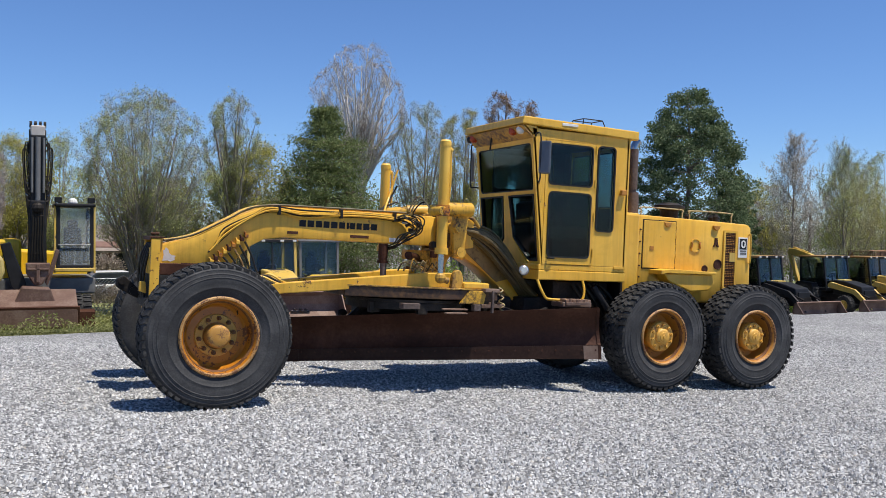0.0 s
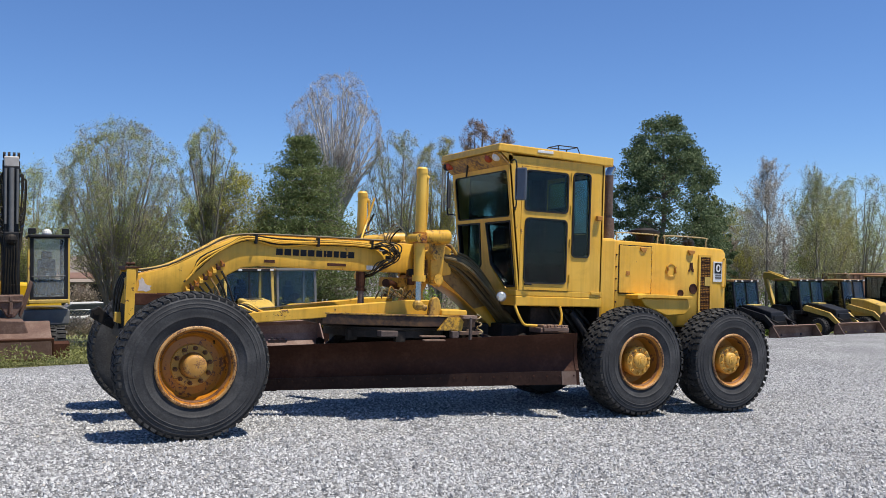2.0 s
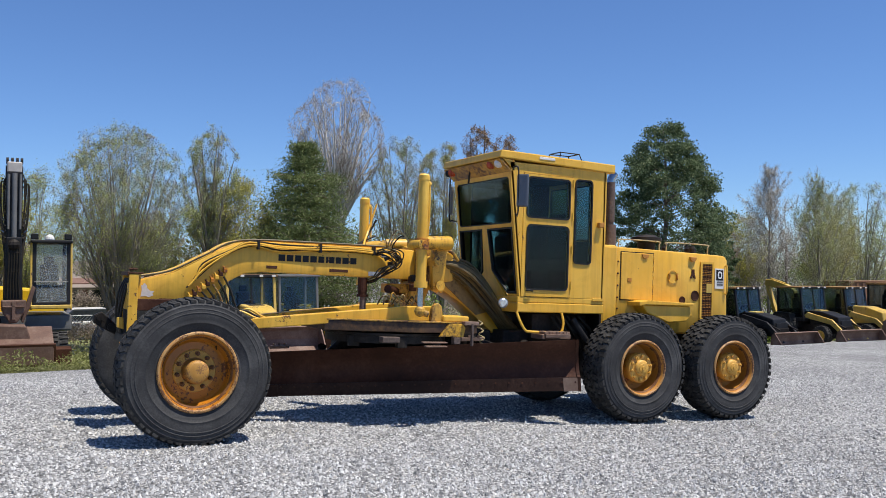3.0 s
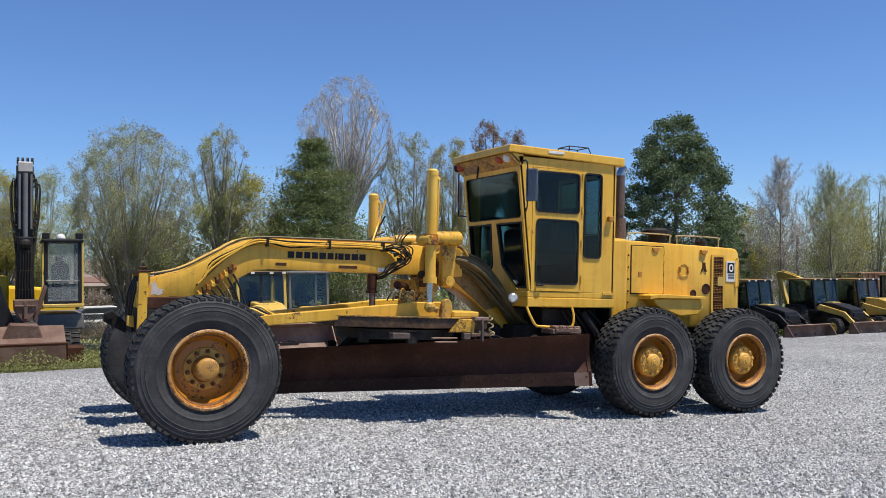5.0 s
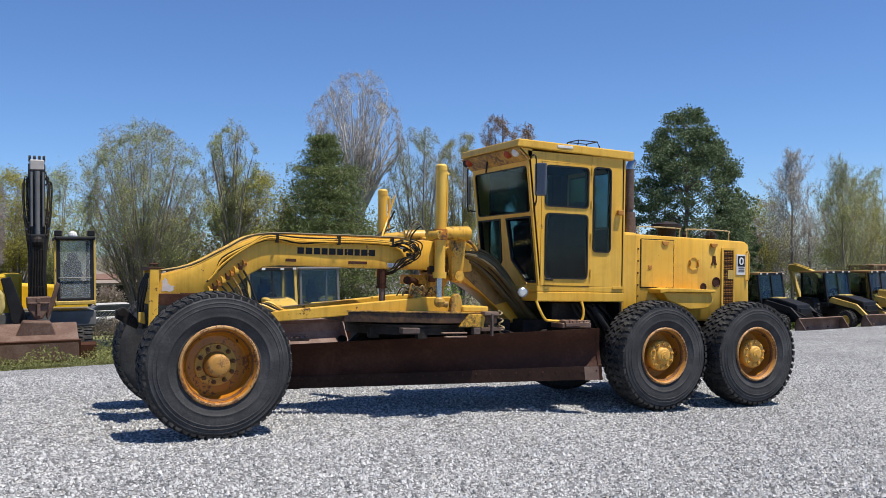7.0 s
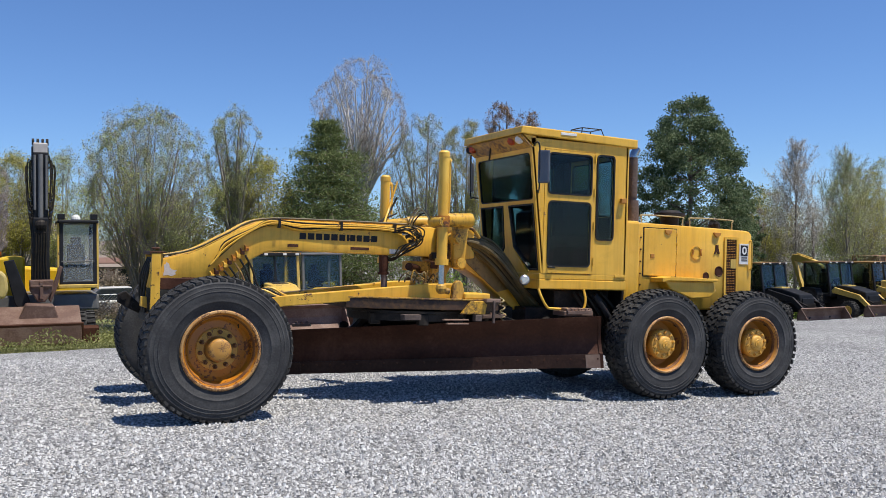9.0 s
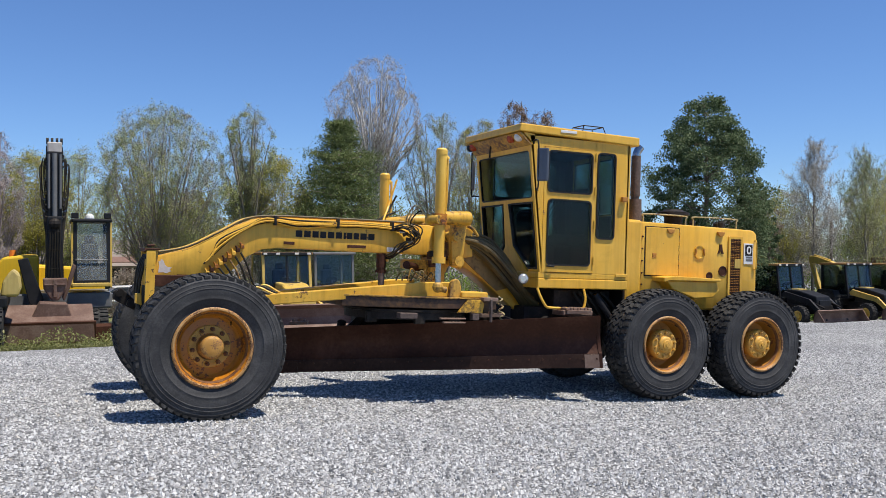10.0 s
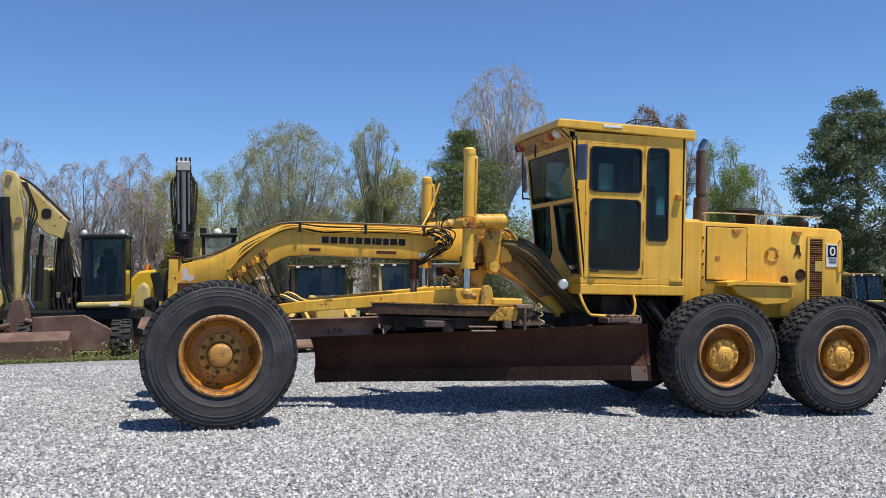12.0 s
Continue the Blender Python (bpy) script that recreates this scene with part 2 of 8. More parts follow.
EXHAUST = surface("rusty_exhaust", ((0.3, (0.06, 0.045, 0.038)), (0.55, (0.13, 0.095, 0.08)), (0.75, (0.22, 0.17, 0.145))), 0.7, 0.4, 5.0, 0.2, 40)
WHITE = surface("white_plastic", ((0.3, (0.62, 0.61, 0.57)), (0.7, (0.78, 0.77, 0.74))), 0.4, 0, 6.0, 0.03, 60)
GREY = surface("grey_paint", ((0.3, (0.10, 0.10, 0.10)), (0.7, (0.17, 0.17, 0.165))), 0.5, 0, 4.0, 0.1, 40)
SEAT = surface("dark_seat_vinyl", ((0.3, (0.011, 0.012, 0.013)), (0.7, (0.025, 0.027, 0.029))), 0.75, 0, 6.0, 0.02, 50)
RED_LENS = surface("red_lamp_lens", ((0.3, (0.3, 0.03, 0.01)), (0.7, (0.42, 0.07, 0.02))), 0.25, 0, 9.0, 0.05, 60)
GLASS, gnt, gbs = mat("tinted_cab_glass", 0.03)
gbs.inputs["Base Color"].default_value = (0.28, 0.42, 0.42, 1)
gbs.inputs["Transmission Weight"].default_value = 1.0
gbs.inputs["IOR"].default_value = 1.30
gbs.inputs["Specular IOR Level"].default_value = 0.5
EDGE = surface("dark_worn_edge_steel", ((0.25, (0.016, 0.008, 0.006)), (0.5, (0.032, 0.015, 0.010)), (0.75, (0.07, 0.036, 0.024))), 0.6, 0.2, 2.2, 0.3, 30)
for m in (RUST, DARK, EDGE, RUBBER, RUBBER_DUSTY, HOSE, BLACK, SEAT):
    m.node_tree.nodes["Principled BSDF"].inputs["Specular IOR Level"].default_value = 0.22
CIRCLE_PAINT = painted("rubbed_circle_paint", (0.075, 0.036, 0.015), (0.15, 0.078, 0.025), (0.028, 0.014, 0.010), rough=0.6, rust=0.46, scale=1.6, soft=0.18)
GREASY = painted("greasy_yellow_paint", (0.62, 0.335, 0.025), (0.70, 0.42, 0.06), (0.05, 0.028, 0.016), rough=0.45, rust=0.54, scale=1.9, soft=0.14)
OILY = painted("oil_soaked_paint", (0.20, 0.125, 0.035), (0.30, 0.20, 0.065), (0.05, 0.030, 0.016), rough=0.5, rust=0.52, scale=1.6, soft=0.16)



# ---- ground: a gravel yard that falls off gently towards the back ----
def smooth01(a, b, v):
    t = min(1.0, max(0.0, (v - a) / (b - a)))
    return t * t * (3 - 2 * t)


TILT = 0.0355


def ground_z(x, y):
    w = smooth01(1.5, 14.0, y)
    near = -TILT * max(-9.0, min(11.0, x))
    back = -0.88 - 0.09 * max(-2.0, min(8.0, y - 14.5))
    return (1 - w) * near + w * (back - 0.26 * smooth01(15.0, 28.0, x))


def gravel_material():
    m, nt, bs = mat("grey_limestone_gravel", 0.9)
    co = object_coords(nt)
    v1 = nt.nodes.new("ShaderNodeTexVoronoi")
    v1.inputs["Scale"].default_value = 40
    v2 = nt.nodes.new("ShaderNodeTexVoronoi")
    v2.inputs["Scale"].default_value = 75
    n1 = noise_node(nt, 0.35, 6, 0.6, co)
    n2 = noise_node(nt, 4.5, 6, 0.65, co)
    for v in (v1, v2):
        nt.links.new(co, v.inputs["Vector"])
    grey = nt.nodes.new("ShaderNodeSeparateColor")
    nt.links.new(v1.outputs["Color"], grey.inputs[0])
    c1 = ramp_node(nt, grey.outputs[0], ((0.0, (0.16, 0.162, 0.164)), (0.5, (0.45, 0.448, 0.438)), (1.0, (0.80, 0.796, 0.78))))
    # shade between the stones painted in: colour darkens towards each cell's edge
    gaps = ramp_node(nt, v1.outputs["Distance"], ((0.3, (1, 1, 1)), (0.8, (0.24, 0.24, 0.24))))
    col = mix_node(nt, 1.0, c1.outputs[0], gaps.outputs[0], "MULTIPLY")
    patch = ramp_node(nt, n1.outputs[0], ((0.3, (0.74, 0.74, 0.745)), (0.7, (1.14, 1.14, 1.13))))
    col = mix_node(nt, 1.0, col, patch.outputs[0], "MULTIPLY")
    patch2 = ramp_node(nt, n2.outputs[0], ((0.3, (0.82, 0.82, 0.82)), (0.7, (1.1, 1.1, 1.1))))
    col = mix_node(nt, 1.0, col, patch2.outputs[0], "MULTIPLY")
    nt.links.new(col, bs.inputs["Base Color"])
    inv = nt.nodes.new("ShaderNodeMath")
    inv.operation = "SUBTRACT"
    inv.inputs[0].default_value = 1.0
    nt.links.new(v1.outputs["Distance"], inv.inputs[1])
    add = nt.nodes.new("ShaderNodeMath")
    add.operation = "MULTIPLY_ADD"
    add.inputs[1].default_value = 0.4
    nt.links.new(v2.outputs["Distance"], add.inputs[0])
    nt.links.new(inv.outputs[0], add.inputs[2])
    bump_node(nt, bs, add.outputs[0], 0.85, 0.03)
    return m


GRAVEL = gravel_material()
STONE, snt, sbs = mat("loose_limestone", 0.85)
geo = snt.nodes.new("ShaderNodeNewGeometry")
sc = ramp_node(snt, geo.outputs["Random Per Island"], ((0.0, (0.14, 0.142, 0.145)), (0.3, (0.31, 0.309, 0.304)), (0.65, (0.48, 0.478, 0.468)), (0.95, (0.66, 0.658, 0.645)), (1.0, (0.44, 0.40, 0.34))))
snt.links.new(sc.outputs[0], sbs.inputs["Base Color"])


def grid_sheet(name, xs, ys, zf, material):
    verts = [(x, y, zf(x, y)) for y in ys for x in xs]
    w = len(xs)
    faces = [(j * w + i, j * w + i + 1, (j + 1) * w + i + 1, (j + 1) * w + i) for j in range(len(ys) - 1) for i in range(w - 1)]
    return raw(name, verts, faces, material, smooth=True)


def spread(a, b, fine_a, fine_b, step, far):
    out = [fine_a + step * i for i in range(int((fine_b - fine_a) / step) + 1)]
    d, v = step, fine_a
    while v > a:
        d *= far
        v -= d
        out.insert(0, v)
    d, v = step, out[-1]
    while v < b:
        d *= far
        v += d
        out.append(v)
    return out


def rough_ground(x, y):
    lump = noise.noise(Vector((x * 0.5, y * 0.5, 3.0))) * 0.026 + noise.noise(Vector((x * 1.7, y * 1.7, 9.0))) * 0.014 + noise.noise(Vector((x * 0.35 + y * 0.2, y * 2.1 - x * 0.3, 5.0))) * 0.022
    return ground_z(x, y) + lump * smooth01(60, 30, abs(y)) - 0.006


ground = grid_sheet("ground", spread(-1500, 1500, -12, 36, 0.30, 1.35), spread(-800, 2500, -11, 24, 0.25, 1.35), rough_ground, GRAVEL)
tagged(ground, "pale grey crushed limestone gravel yard", "ground", kind="structure")


def scatter_stones(name, count, middle, near, reach, lo, hi, seed):
    """Loose crushed stones lying on the gravel, thickest in the middle of the yard: small ridged lumps, one mesh."""
    rng = np.random.default_rng(seed)
    inner = rng.uniform(0, 1, count) < 0.06
    far = np.where(inner, near * rng.uniform(0, 1, count) ** 0.5, near * (reach / near) ** rng.uniform(0, 1, count))
    way = np.radians(np.where(inner, rng.uniform(0, 360, count), rng.uniform(22, 122, count)))
    px, py = middle[0] + far * np.cos(way), middle[1] + far * np.sin(way)
    base = np.array([(1, -0.85, -0.5), (0.9, 0.85, -0.5), (-1, 0.8, -0.5), (-0.9, -0.85, -0.5), (0.55, 0.05, 0.85), (-0.50, -0.05, 0.75)], float)
    tri = np.array([(0, 1, 4), (1, 2, 5), (1, 5, 4), (2, 3, 5), (3, 0, 4), (3, 4, 5)])
    size = rng.uniform(lo, hi, count) * rng.uniform(0.6, 1.0, count)
    v = base[None] * size[:, None, None] * rng.uniform(0.75, 1.15, (count, 6, 1)) + rng.normal(0, 0.20, (count, 6, 3)) * size[:, None, None]
    turn = rng.uniform(0, 6.28, count)
    c, s = np.cos(turn)[:, None], np.sin(turn)[:, None]
    x, y = v[:, :, 0] * c - v[:, :, 1] * s, v[:, :, 0] * s + v[:, :, 1] * c
    pz = np.array([rough_ground(a, b) for a, b in zip(px, py)]) + size * 0.45
    v = np.stack([x + px[:, None], y + py[:, None], v[:, :, 2] + pz[:, None]], -1).reshape(-1, 3)
    f = (tri[None] + 6 * np.arange(count)[:, None, None]).reshape(-1, 3)
    ob = raw(name, v.tolist(), f.tolist(), STONE)
    return tagged(ob, "loose grey crushed stones lying over the yard", "gravel", kind="stuff")


scatter_stones("gravel", 116000, (-0.7, -9.5), 4.4, 19.0, 0.0085, 0.0175, 5)


# ---- the motor grader ----
grader = thing("motor_grader", pose(0, 0, 0, 0, 2.2, 0), "old yellow motor grader with rusty rims parked on gravel", "motor grader")
R_TYRE = 0.650


def lugs(rows, count, lift, seed):
    """Tread blocks of a tyre about the y axis: rows of (y from, y to, lean, phase, width share)."""
    bm = bmesh.new()
    rng = random.Random(seed)
    for y0, y1, lean, ph, share in rows:
        for k in range(count):
            a = 2 * math.pi * (k + ph) / count
            half = math.pi / count * share
            r0 = R_TYRE - 0.05
            pts = []
            for y, sh in ((y0, 0.0), (y1, lean)):
                drop = 0.015 * (abs(y) / 0.17) ** 3
                for s in (-1, 1):
                    w = a + sh + s * half + rng.uniform(-0.004, 0.004)
                    pts.append(((r0, w, y, s), (R_TYRE + lift - drop - (0.0 if s > 0 else 0.003), a + sh + s * half * 0.86, y, s)))
            lo = [bm.verts.new((r * math.cos(w), y, r * math.sin(w))) for (r, w, y, s), _ in pts]
            hi = [bm.verts.new((r * math.cos(w), y, r * math.sin(w))) for _, (r, w, y, s) in pts]
            for q in ((0, 1, 3, 2),):
                bm.faces.new([hi[i] for i in q])
            for i, j in ((0, 1), (1, 3), (3, 2), (2, 0)):
                bm.faces.new((lo[i], lo[j], hi[j], hi[i]))
    return bm


def settle(bm, front):
    """A loaded tyre stands a little wider than it is high and is flat where it meets the ground."""
    for v in bm.verts:
        if front:
            v.co.x *= 1.033
        v.co.z = max(v.co.z, (-0.680 if front else -0.656) + 0.012 * math.cos(9 * v.co.x))


RUST_NUT = surface("rusty_nut", ((0.3, (0.07, 0.025, 0.010)), (0.5, (0.15, 0.06, 0.02)), (0.75, (0.30, 0.15, 0.05))), 0.6, 0.2, 12.0, 0.2, 60)


def wheel(parent, front):
    """A wheel about the y axis, outer side towards -y. The rim carries tyre, tread, hub and bolts."""
    bm = bmesh.new()
    k_rim = 1.0 if front else 0.885
    out_r, seat_r = (0.703, 0.378) if front else (R_TYRE, 0.335)

    def grown(profile):
        return [(seat_r + (r - 0.378) * (out_r - seat_r) / (0.672 - 0.378), y) for r, y in profile]
    lip = [(0.352, 0.17), (0.366, -0.150), (0.378, -0.172), (0.372, -0.187), (0.356, -0.190), (0.342, -0.176), (0.334, -0.150)]
    if front:
        turned(bm, lip + [(0.326, -0.10), (0.312, -0.075), (0.300, -0.02), (0.272, 0.002), (0.20, -0.006), (0.10, -0.012), (0.10, 0.12), (0.33, 0.14), (0.352, 0.17)], (0, 0, 0), 56)
    else:
        turned(bm, lip + [(0.330, -0.09), (0.322, -0.01), (0.302, 0.035), (0.24, 0.045), (0.16, 0.03), (0.10, 0.03), (0.10, 0.12), (0.33, 0.14), (0.352, 0.17)], (0, 0, 0), 56)
    for v in bm.verts:
        v.co.x, v.co.z = v.co.x * k_rim, v.co.z * k_rim
    rim = part("wheel", bm, RIM if front else RIM_PALE, parent, "rusty orange steel wheel" if front else "faded yellow deep dish steel wheel", True)
    bm = bmesh.new()
    turned(bm, [(0.346, -0.160), (0.350, -0.186), (0.358, -0.197), (0.372, -0.196), (0.382, -0.184), (0.380, -0.168), (0.366, -0.150), (0.346, -0.160)], (0, 0, 0), 56)
    for v in bm.verts:
        v.co.x, v.co.z = v.co.x * k_rim, v.co.z * k_rim
    part("rim_lip", bm, RIM_LIP, rim, "scuffed golden rim lip", True)
    bm = bmesh.new()
    turned(bm, [(0.318, -0.118), (0.322, -0.140), (0.330, -0.152), (0.346, -0.156), (0.349, -0.148), (0.340, -0.120), (0.318, -0.118)], (0, 0, 0), 56)
    for v in bm.verts:
        v.co.x, v.co.z = v.co.x * k_rim, v.co.z * k_rim
    part("lock_ring", bm, RUST_NUT, rim, "rust-brown lock ring", True)
    bm = bmesh.new()
    turned(bm, grown([(0.352, -0.155), (0.378, -0.178), (0.388, -0.174), (0.405, -0.182), (0.43, -0.194), (0.452, -0.2010), (0.455, -0.2055), (0.462, -0.2062), (0.466, -0.2040), (0.49, -0.2075), (0.52, -0.2080), (0.535, -0.2072), (0.538, -0.2105), (0.543, -0.2100), (0.546, -0.2060), (0.55, -0.2055), (0.566, -0.2030), (0.569, -0.2055), (0.574, -0.2045), (0.577, -0.2008), (0.58, -0.2000),
                (0.60, -0.1945), (0.606, -0.1965), (0.618, -0.187), (0.640, -0.172), (0.652, -0.13), (0.656, 0.0), (0.652, 0.13), (0.640, 0.172), (0.615, 0.188), (0.51, 0.205), (0.42, 0.182), (0.378, 0.178), (0.352, 0.155)]), (0, 0, 0), 72)
    settle(bm, front)
    part("tyre", bm, RUBBER, rim, "black rubber tyre with scuffed sidewall", True)
    if front:
        rows = [(-0.190, -0.085, 0.04, 0.0, 0.74), (0.085, 0.190, -0.04, 0.5, 0.74), (-0.065, 0.0, -0.03, 0.25, 0.8), (0.004, 0.065, 0.03, 0.75, 0.8)]
        bm = lugs(rows, 56, -0.002, 3)
    else:
        rows = [(-0.200, -0.132, 0.02, 0.0, 0.72), (-0.126, -0.066, -0.03, 0.35, 0.80), (-0.060, -0.003, 0.03, 0.80, 0.78), (0.003, 0.060, -0.03, 0.30, 0.78), (0.066, 0.126, 0.03, 0.75, 0.80), (0.132, 0.200, -0.02, 0.5, 0.72)]
        bm = lugs(rows, 46, 0.004, 4)
    if front:
        for v in bm.verts:
            q = math.hypot(v.co.x, v.co.z)
            f = (q + out_r - R_TYRE) / q
            v.co.x, v.co.z = v.co.x * f, v.co.z * f
    settle(bm, front)
    part("tread", bm, RUBBER_DUSTY, rim, "dusty lugged tread")
    bm = bmesh.new()
    if front:
        turned(bm, [(0.001, -0.170), (0.02, -0.172), (0.080, -0.172), (0.098, -0.163), (0.109, -0.145), (0.112, -0.06), (0.118, -0.04), (0.118, 0.0)], (0, 0, 0), 32)
    else:
        turned(bm, [(0.001, -0.196), (0.022, -0.196), (0.024, -0.188), (0.052, -0.186), (0.056, -0.178), (0.082, -0.174), (0.096, -0.160), (0.100, -0.138), (0.168, -0.132), (0.180, -0.115), (0.182, -0.07), (0.162, -0.05), (0.160, 0.035)], (0, 0, 0), 32)
    hub = part("hub", bm, HUB if front else HUB_REAR, rim, "worn hub cap", True)
    if front:
        bm = bmesh.new()
        turned(bm, [(0.125, -0.004), (0.130, -0.024), (0.196, -0.024), (0.206, -0.004)], (0, 0, 0), 40)
        part("bolt_flange", bm, HUB_REAR, rim, "scuffed golden bolt flange", True)
    bolt_r, bolt_y = (0.166, -0.020) if front else (0.140, -0.132)
    for k in range(10):
        a = 2 * math.pi * k / 10 + 0.2
        bm = bmesh.new()
        c = (bolt_r * math.cos(a), 0, bolt_r * math.sin(a))
        out = 1.0 if front else 0.45
        rod(bm, (c[0], bolt_y, c[2]), (c[0], bolt_y - 0.045 * out, c[2]), 0.023, 0.021, 6)
        rod(bm, (c[0], bolt_y - 0.045 * out, c[2]), (c[0], bolt_y - 0.072 * out, c[2]), 0.011, 0.010, 8)
        part("wheel_nut", bm, RUST_NUT if front else HUB_REAR, rim)
    bm = bmesh.new()
    rod(bm, (0.30 * math.cos(0.9), -0.06, 0.30 * math.sin(0.9)), (0.27 * math.cos(0.9), -0.14, 0.27 * math.sin(0.9)), 0.008, 0.006, 6)
    part("valve_stem", bm, DARK, rim)
    return rim


def copy_part(ob, m):
    """A copy of a part with its sub-parts at another place on the same thing."""
    c = copy_thing(ob, m)
    c.parent = ob.parent
    return c


front_wheel = wheel(grader, True)
front_wheel.matrix_basis = pose(0.004, -1.005, 0.666, 0, 0, 1.5)
copy_part(front_wheel, pose(0.0, 1.005, 0.675, 0, 0, 181.5))
rear_wheel = wheel(grader, False)
rear_wheel.matrix_basis = pose(5.245, -1.01, 0.668)
copy_part(rear_wheel, pose(6.695, -1.01, 0.668, 0, 0, 0))
copy_part(rear_wheel, pose(5.235, 1.01, 0.668, 0, 0, 180))
copy_part(rear_wheel, pose(6.695, 1.01, 0.668, 0, 0, 180))

# main frame: the arched gooseneck from the nose to under the cab
top = [(-0.52, 1.47), (-0.10, 1.585), (0.36, 1.835), (0.62, 1.945), (0.85, 1.965), (2.60, 1.965), (3.00, 1.92), (3.22, 1.77), (3.90, 1.20), (4.12, 1.08)]
low = [(4.12, 0.70), (3.86, 0.92), (3.30, 1.36), (3.02, 1.52), (2.70, 1.62), (0.86, 1.635), (0.66, 1.61), (0.50, 1.52), (0.28, 1.30), (0.0, 1.22), (-0.52, 1.20)]
bm = bmesh.new()
prism(bm, top + low, -0.165, 0.165, 0.012)
front_frame = part("front_frame", bm, YELLOW_FRAME, grader, "yellow gooseneck main frame with chipped paint", True)
bm = bmesh.new()
box(bm, (3.75, -0.42, 0.62), (7.05, 0.42, 1.06), 0.02)
box(bm, (5.0, -0.62, 0.9), (5.1, 0.62, 1.34), 0.01)
part("rear_frame", bm, DARK, grader, "dirty dark rear frame")
bm = bmesh.new()
box(bm, (4.75, -0.78, 0.48), (7.18, -0.55, 0.86), 0.05)
tandem = part("tandem_case", bm, DARK, grader, "greasy tandem drive case")
copy_part(tandem, Matrix.Translation((0, 1.33, 0)))
bm = bmesh.new()
rod(bm, (5.97, -0.8, 0.70), (5.97, 0.8, 0.70), 0.13)
part("rear_axle", bm, DARK, grader)

# nose
bm = bmesh.new()
box(bm, (-0.515, -0.235, 0.82), (-0.425, -0.195, 1.56), 0.006)
box(bm, (-0.52, 0.195, 0.82), (-0.40, 0.235, 1.57), 0.006)
box(bm, (-0.43, -0.20, 1.22), (-0.40, 0.20, 1.57), 0.004)
nose = part("nose_plate", bm, YELLOW_FRAME, grader, "rust-streaked yellow nose plate")
# added dark plate that stands for the shadowed front face behind the hoses
bm = bmesh.new()
box(bm, (-0.505, -0.194, 0.80), (-0.435, 0.194, 1.50), 0.01)
part("front_shade_plate", bm, DARK, grader, "dark front plate, shade on the nose put into its colour")
for k in range(4):
    bm = bmesh.new()
    y = -0.12 + 0.08 * k
    tube(bm, [(-0.50, y, 1.52), (-0.535 - 0.01 * k, y, 1.36), (-0.56 - 0.015 * (k % 2), y + 0.03, 1.15), (-0.55, y, 0.95)], 0.013, 6)
    part("front_hose", bm, HOSE, grader)
bm = bmesh.new()
box(bm, (-0.535, -0.240, 1.565), (-0.38, 0.240, 1.582), 0.004)
box(bm, (-0.535, -0.245, 1.545), (-0.520, 0.245, 1.566), 0.004)
part("nose_top_shelf", bm, RUST, grader, "rusted flat shelf on the nose")
bm = bmesh.new()
box(bm, (-0.22, -0.166, 1.02), (0.22, 0.166, 1.34), 0.02)
part("bolster", bm, RUST, grader, "rusty front axle bolster")
bm = bmesh.new()
prism(bm, [(-0.80, 0.82), (-0.28, 0.90), (0.28, 0.90), (0.80, 0.82), (0.80, 0.58), (0.28, 0.52), (-0.28, 0.52), (-0.80, 0.58)], -0.14, 0.14, 0.02, "x")
rod(bm, (0.0, -0.9, 0.675), (0.0, 0.9, 0.675), 0.09)
box(bm, (-0.08, -0.70, 1.0), (0.02, 0.70, 1.08), 0.01)
part("front_axle", bm, DARK, grader, "greasy front axle beam")
bm = bmesh.new()
prism(bm, [(-0.78, 1.12), (-0.70, 1.16), (-0.58, 1.05), (-0.50, 0.98), (-0.52, 0.90), (-0.66, 0.97), (-0.78, 1.04)], 0.26, 0.34, 0.012)
rod(bm, (-0.72, 0.24, 1.10), (-0.72, 0.40, 1.10), 0.035)
rod(bm, (-0.60, 0.22, 1.00), (-0.60, 0.42, 1.00), 0.045)
box(bm, (-0.56, -0.3, 0.86), (-0.44, 0.34, 0.96), 0.02)
part("front_linkage", bm, DARK, grader, "greasy black front linkage with hoses")
bm = bmesh.new()
prism(bm, [(-0.60, 1.02), (-0.53, 1.00), (-0.54, 1.12), (-0.60, 1.12)], -0.15, -0.08, 0.008)
part("tow_bracket", bm, YELLOW, grader)
for y in (-0.15, 0.15):
    bm = bmesh.new()
    rod(bm, (-0.47, y, 1.612), (-0.43, y, 1.612), 0.014, 0.012, 10)
    part("nose_bolt", bm, RUST, grader)

# patches on the frame: access slots, a white plate, the maker's name as plain bars
def plate(name, lo, hi, material, parent, r=0.002, label=""):
    b = bmesh.new()
    box(b, lo, hi, r)
    return part(name, b, material, parent, label)


plate("slot", (0.90, -0.172, 1.676), (1.02, -0.160, 1.708), RUST, grader)
plate("slot", (1.62, -0.172, 1.668), (1.84, -0.160, 1.700), RUST, grader)
plate("white_tag", (2.09, -0.175, 1.640), (2.24, -0.162, 1.690), WHITE, grader, label="small white identification plate")
x = 1.03
for w in (0.085, 0.085, 0.08, 0.078, 0.085, 0.08, 0.03, 0.07, 0.07, 0.085, 0.085):
    plate("name_bar", (x, -0.1705, 1.764), (x + w * 0.86, -0.160, 1.834), BLACK, front_frame, 0.0)
    x += w + 0.0085
bm = bmesh.new()
prism(bm, [(-0.39, 1.335), (-0.335, 1.342), (-0.31, 1.330), (-0.262, 1.352), (-0.275, 1.372), (-0.255, 1.392), (-0.300, 1.398), (-0.325, 1.418), (-0.335, 1.455), (-0.360, 1.478), (-0.372, 1.448), (-0.388, 1.452), (-0.380, 1.400)], -0.1668, -0.160)
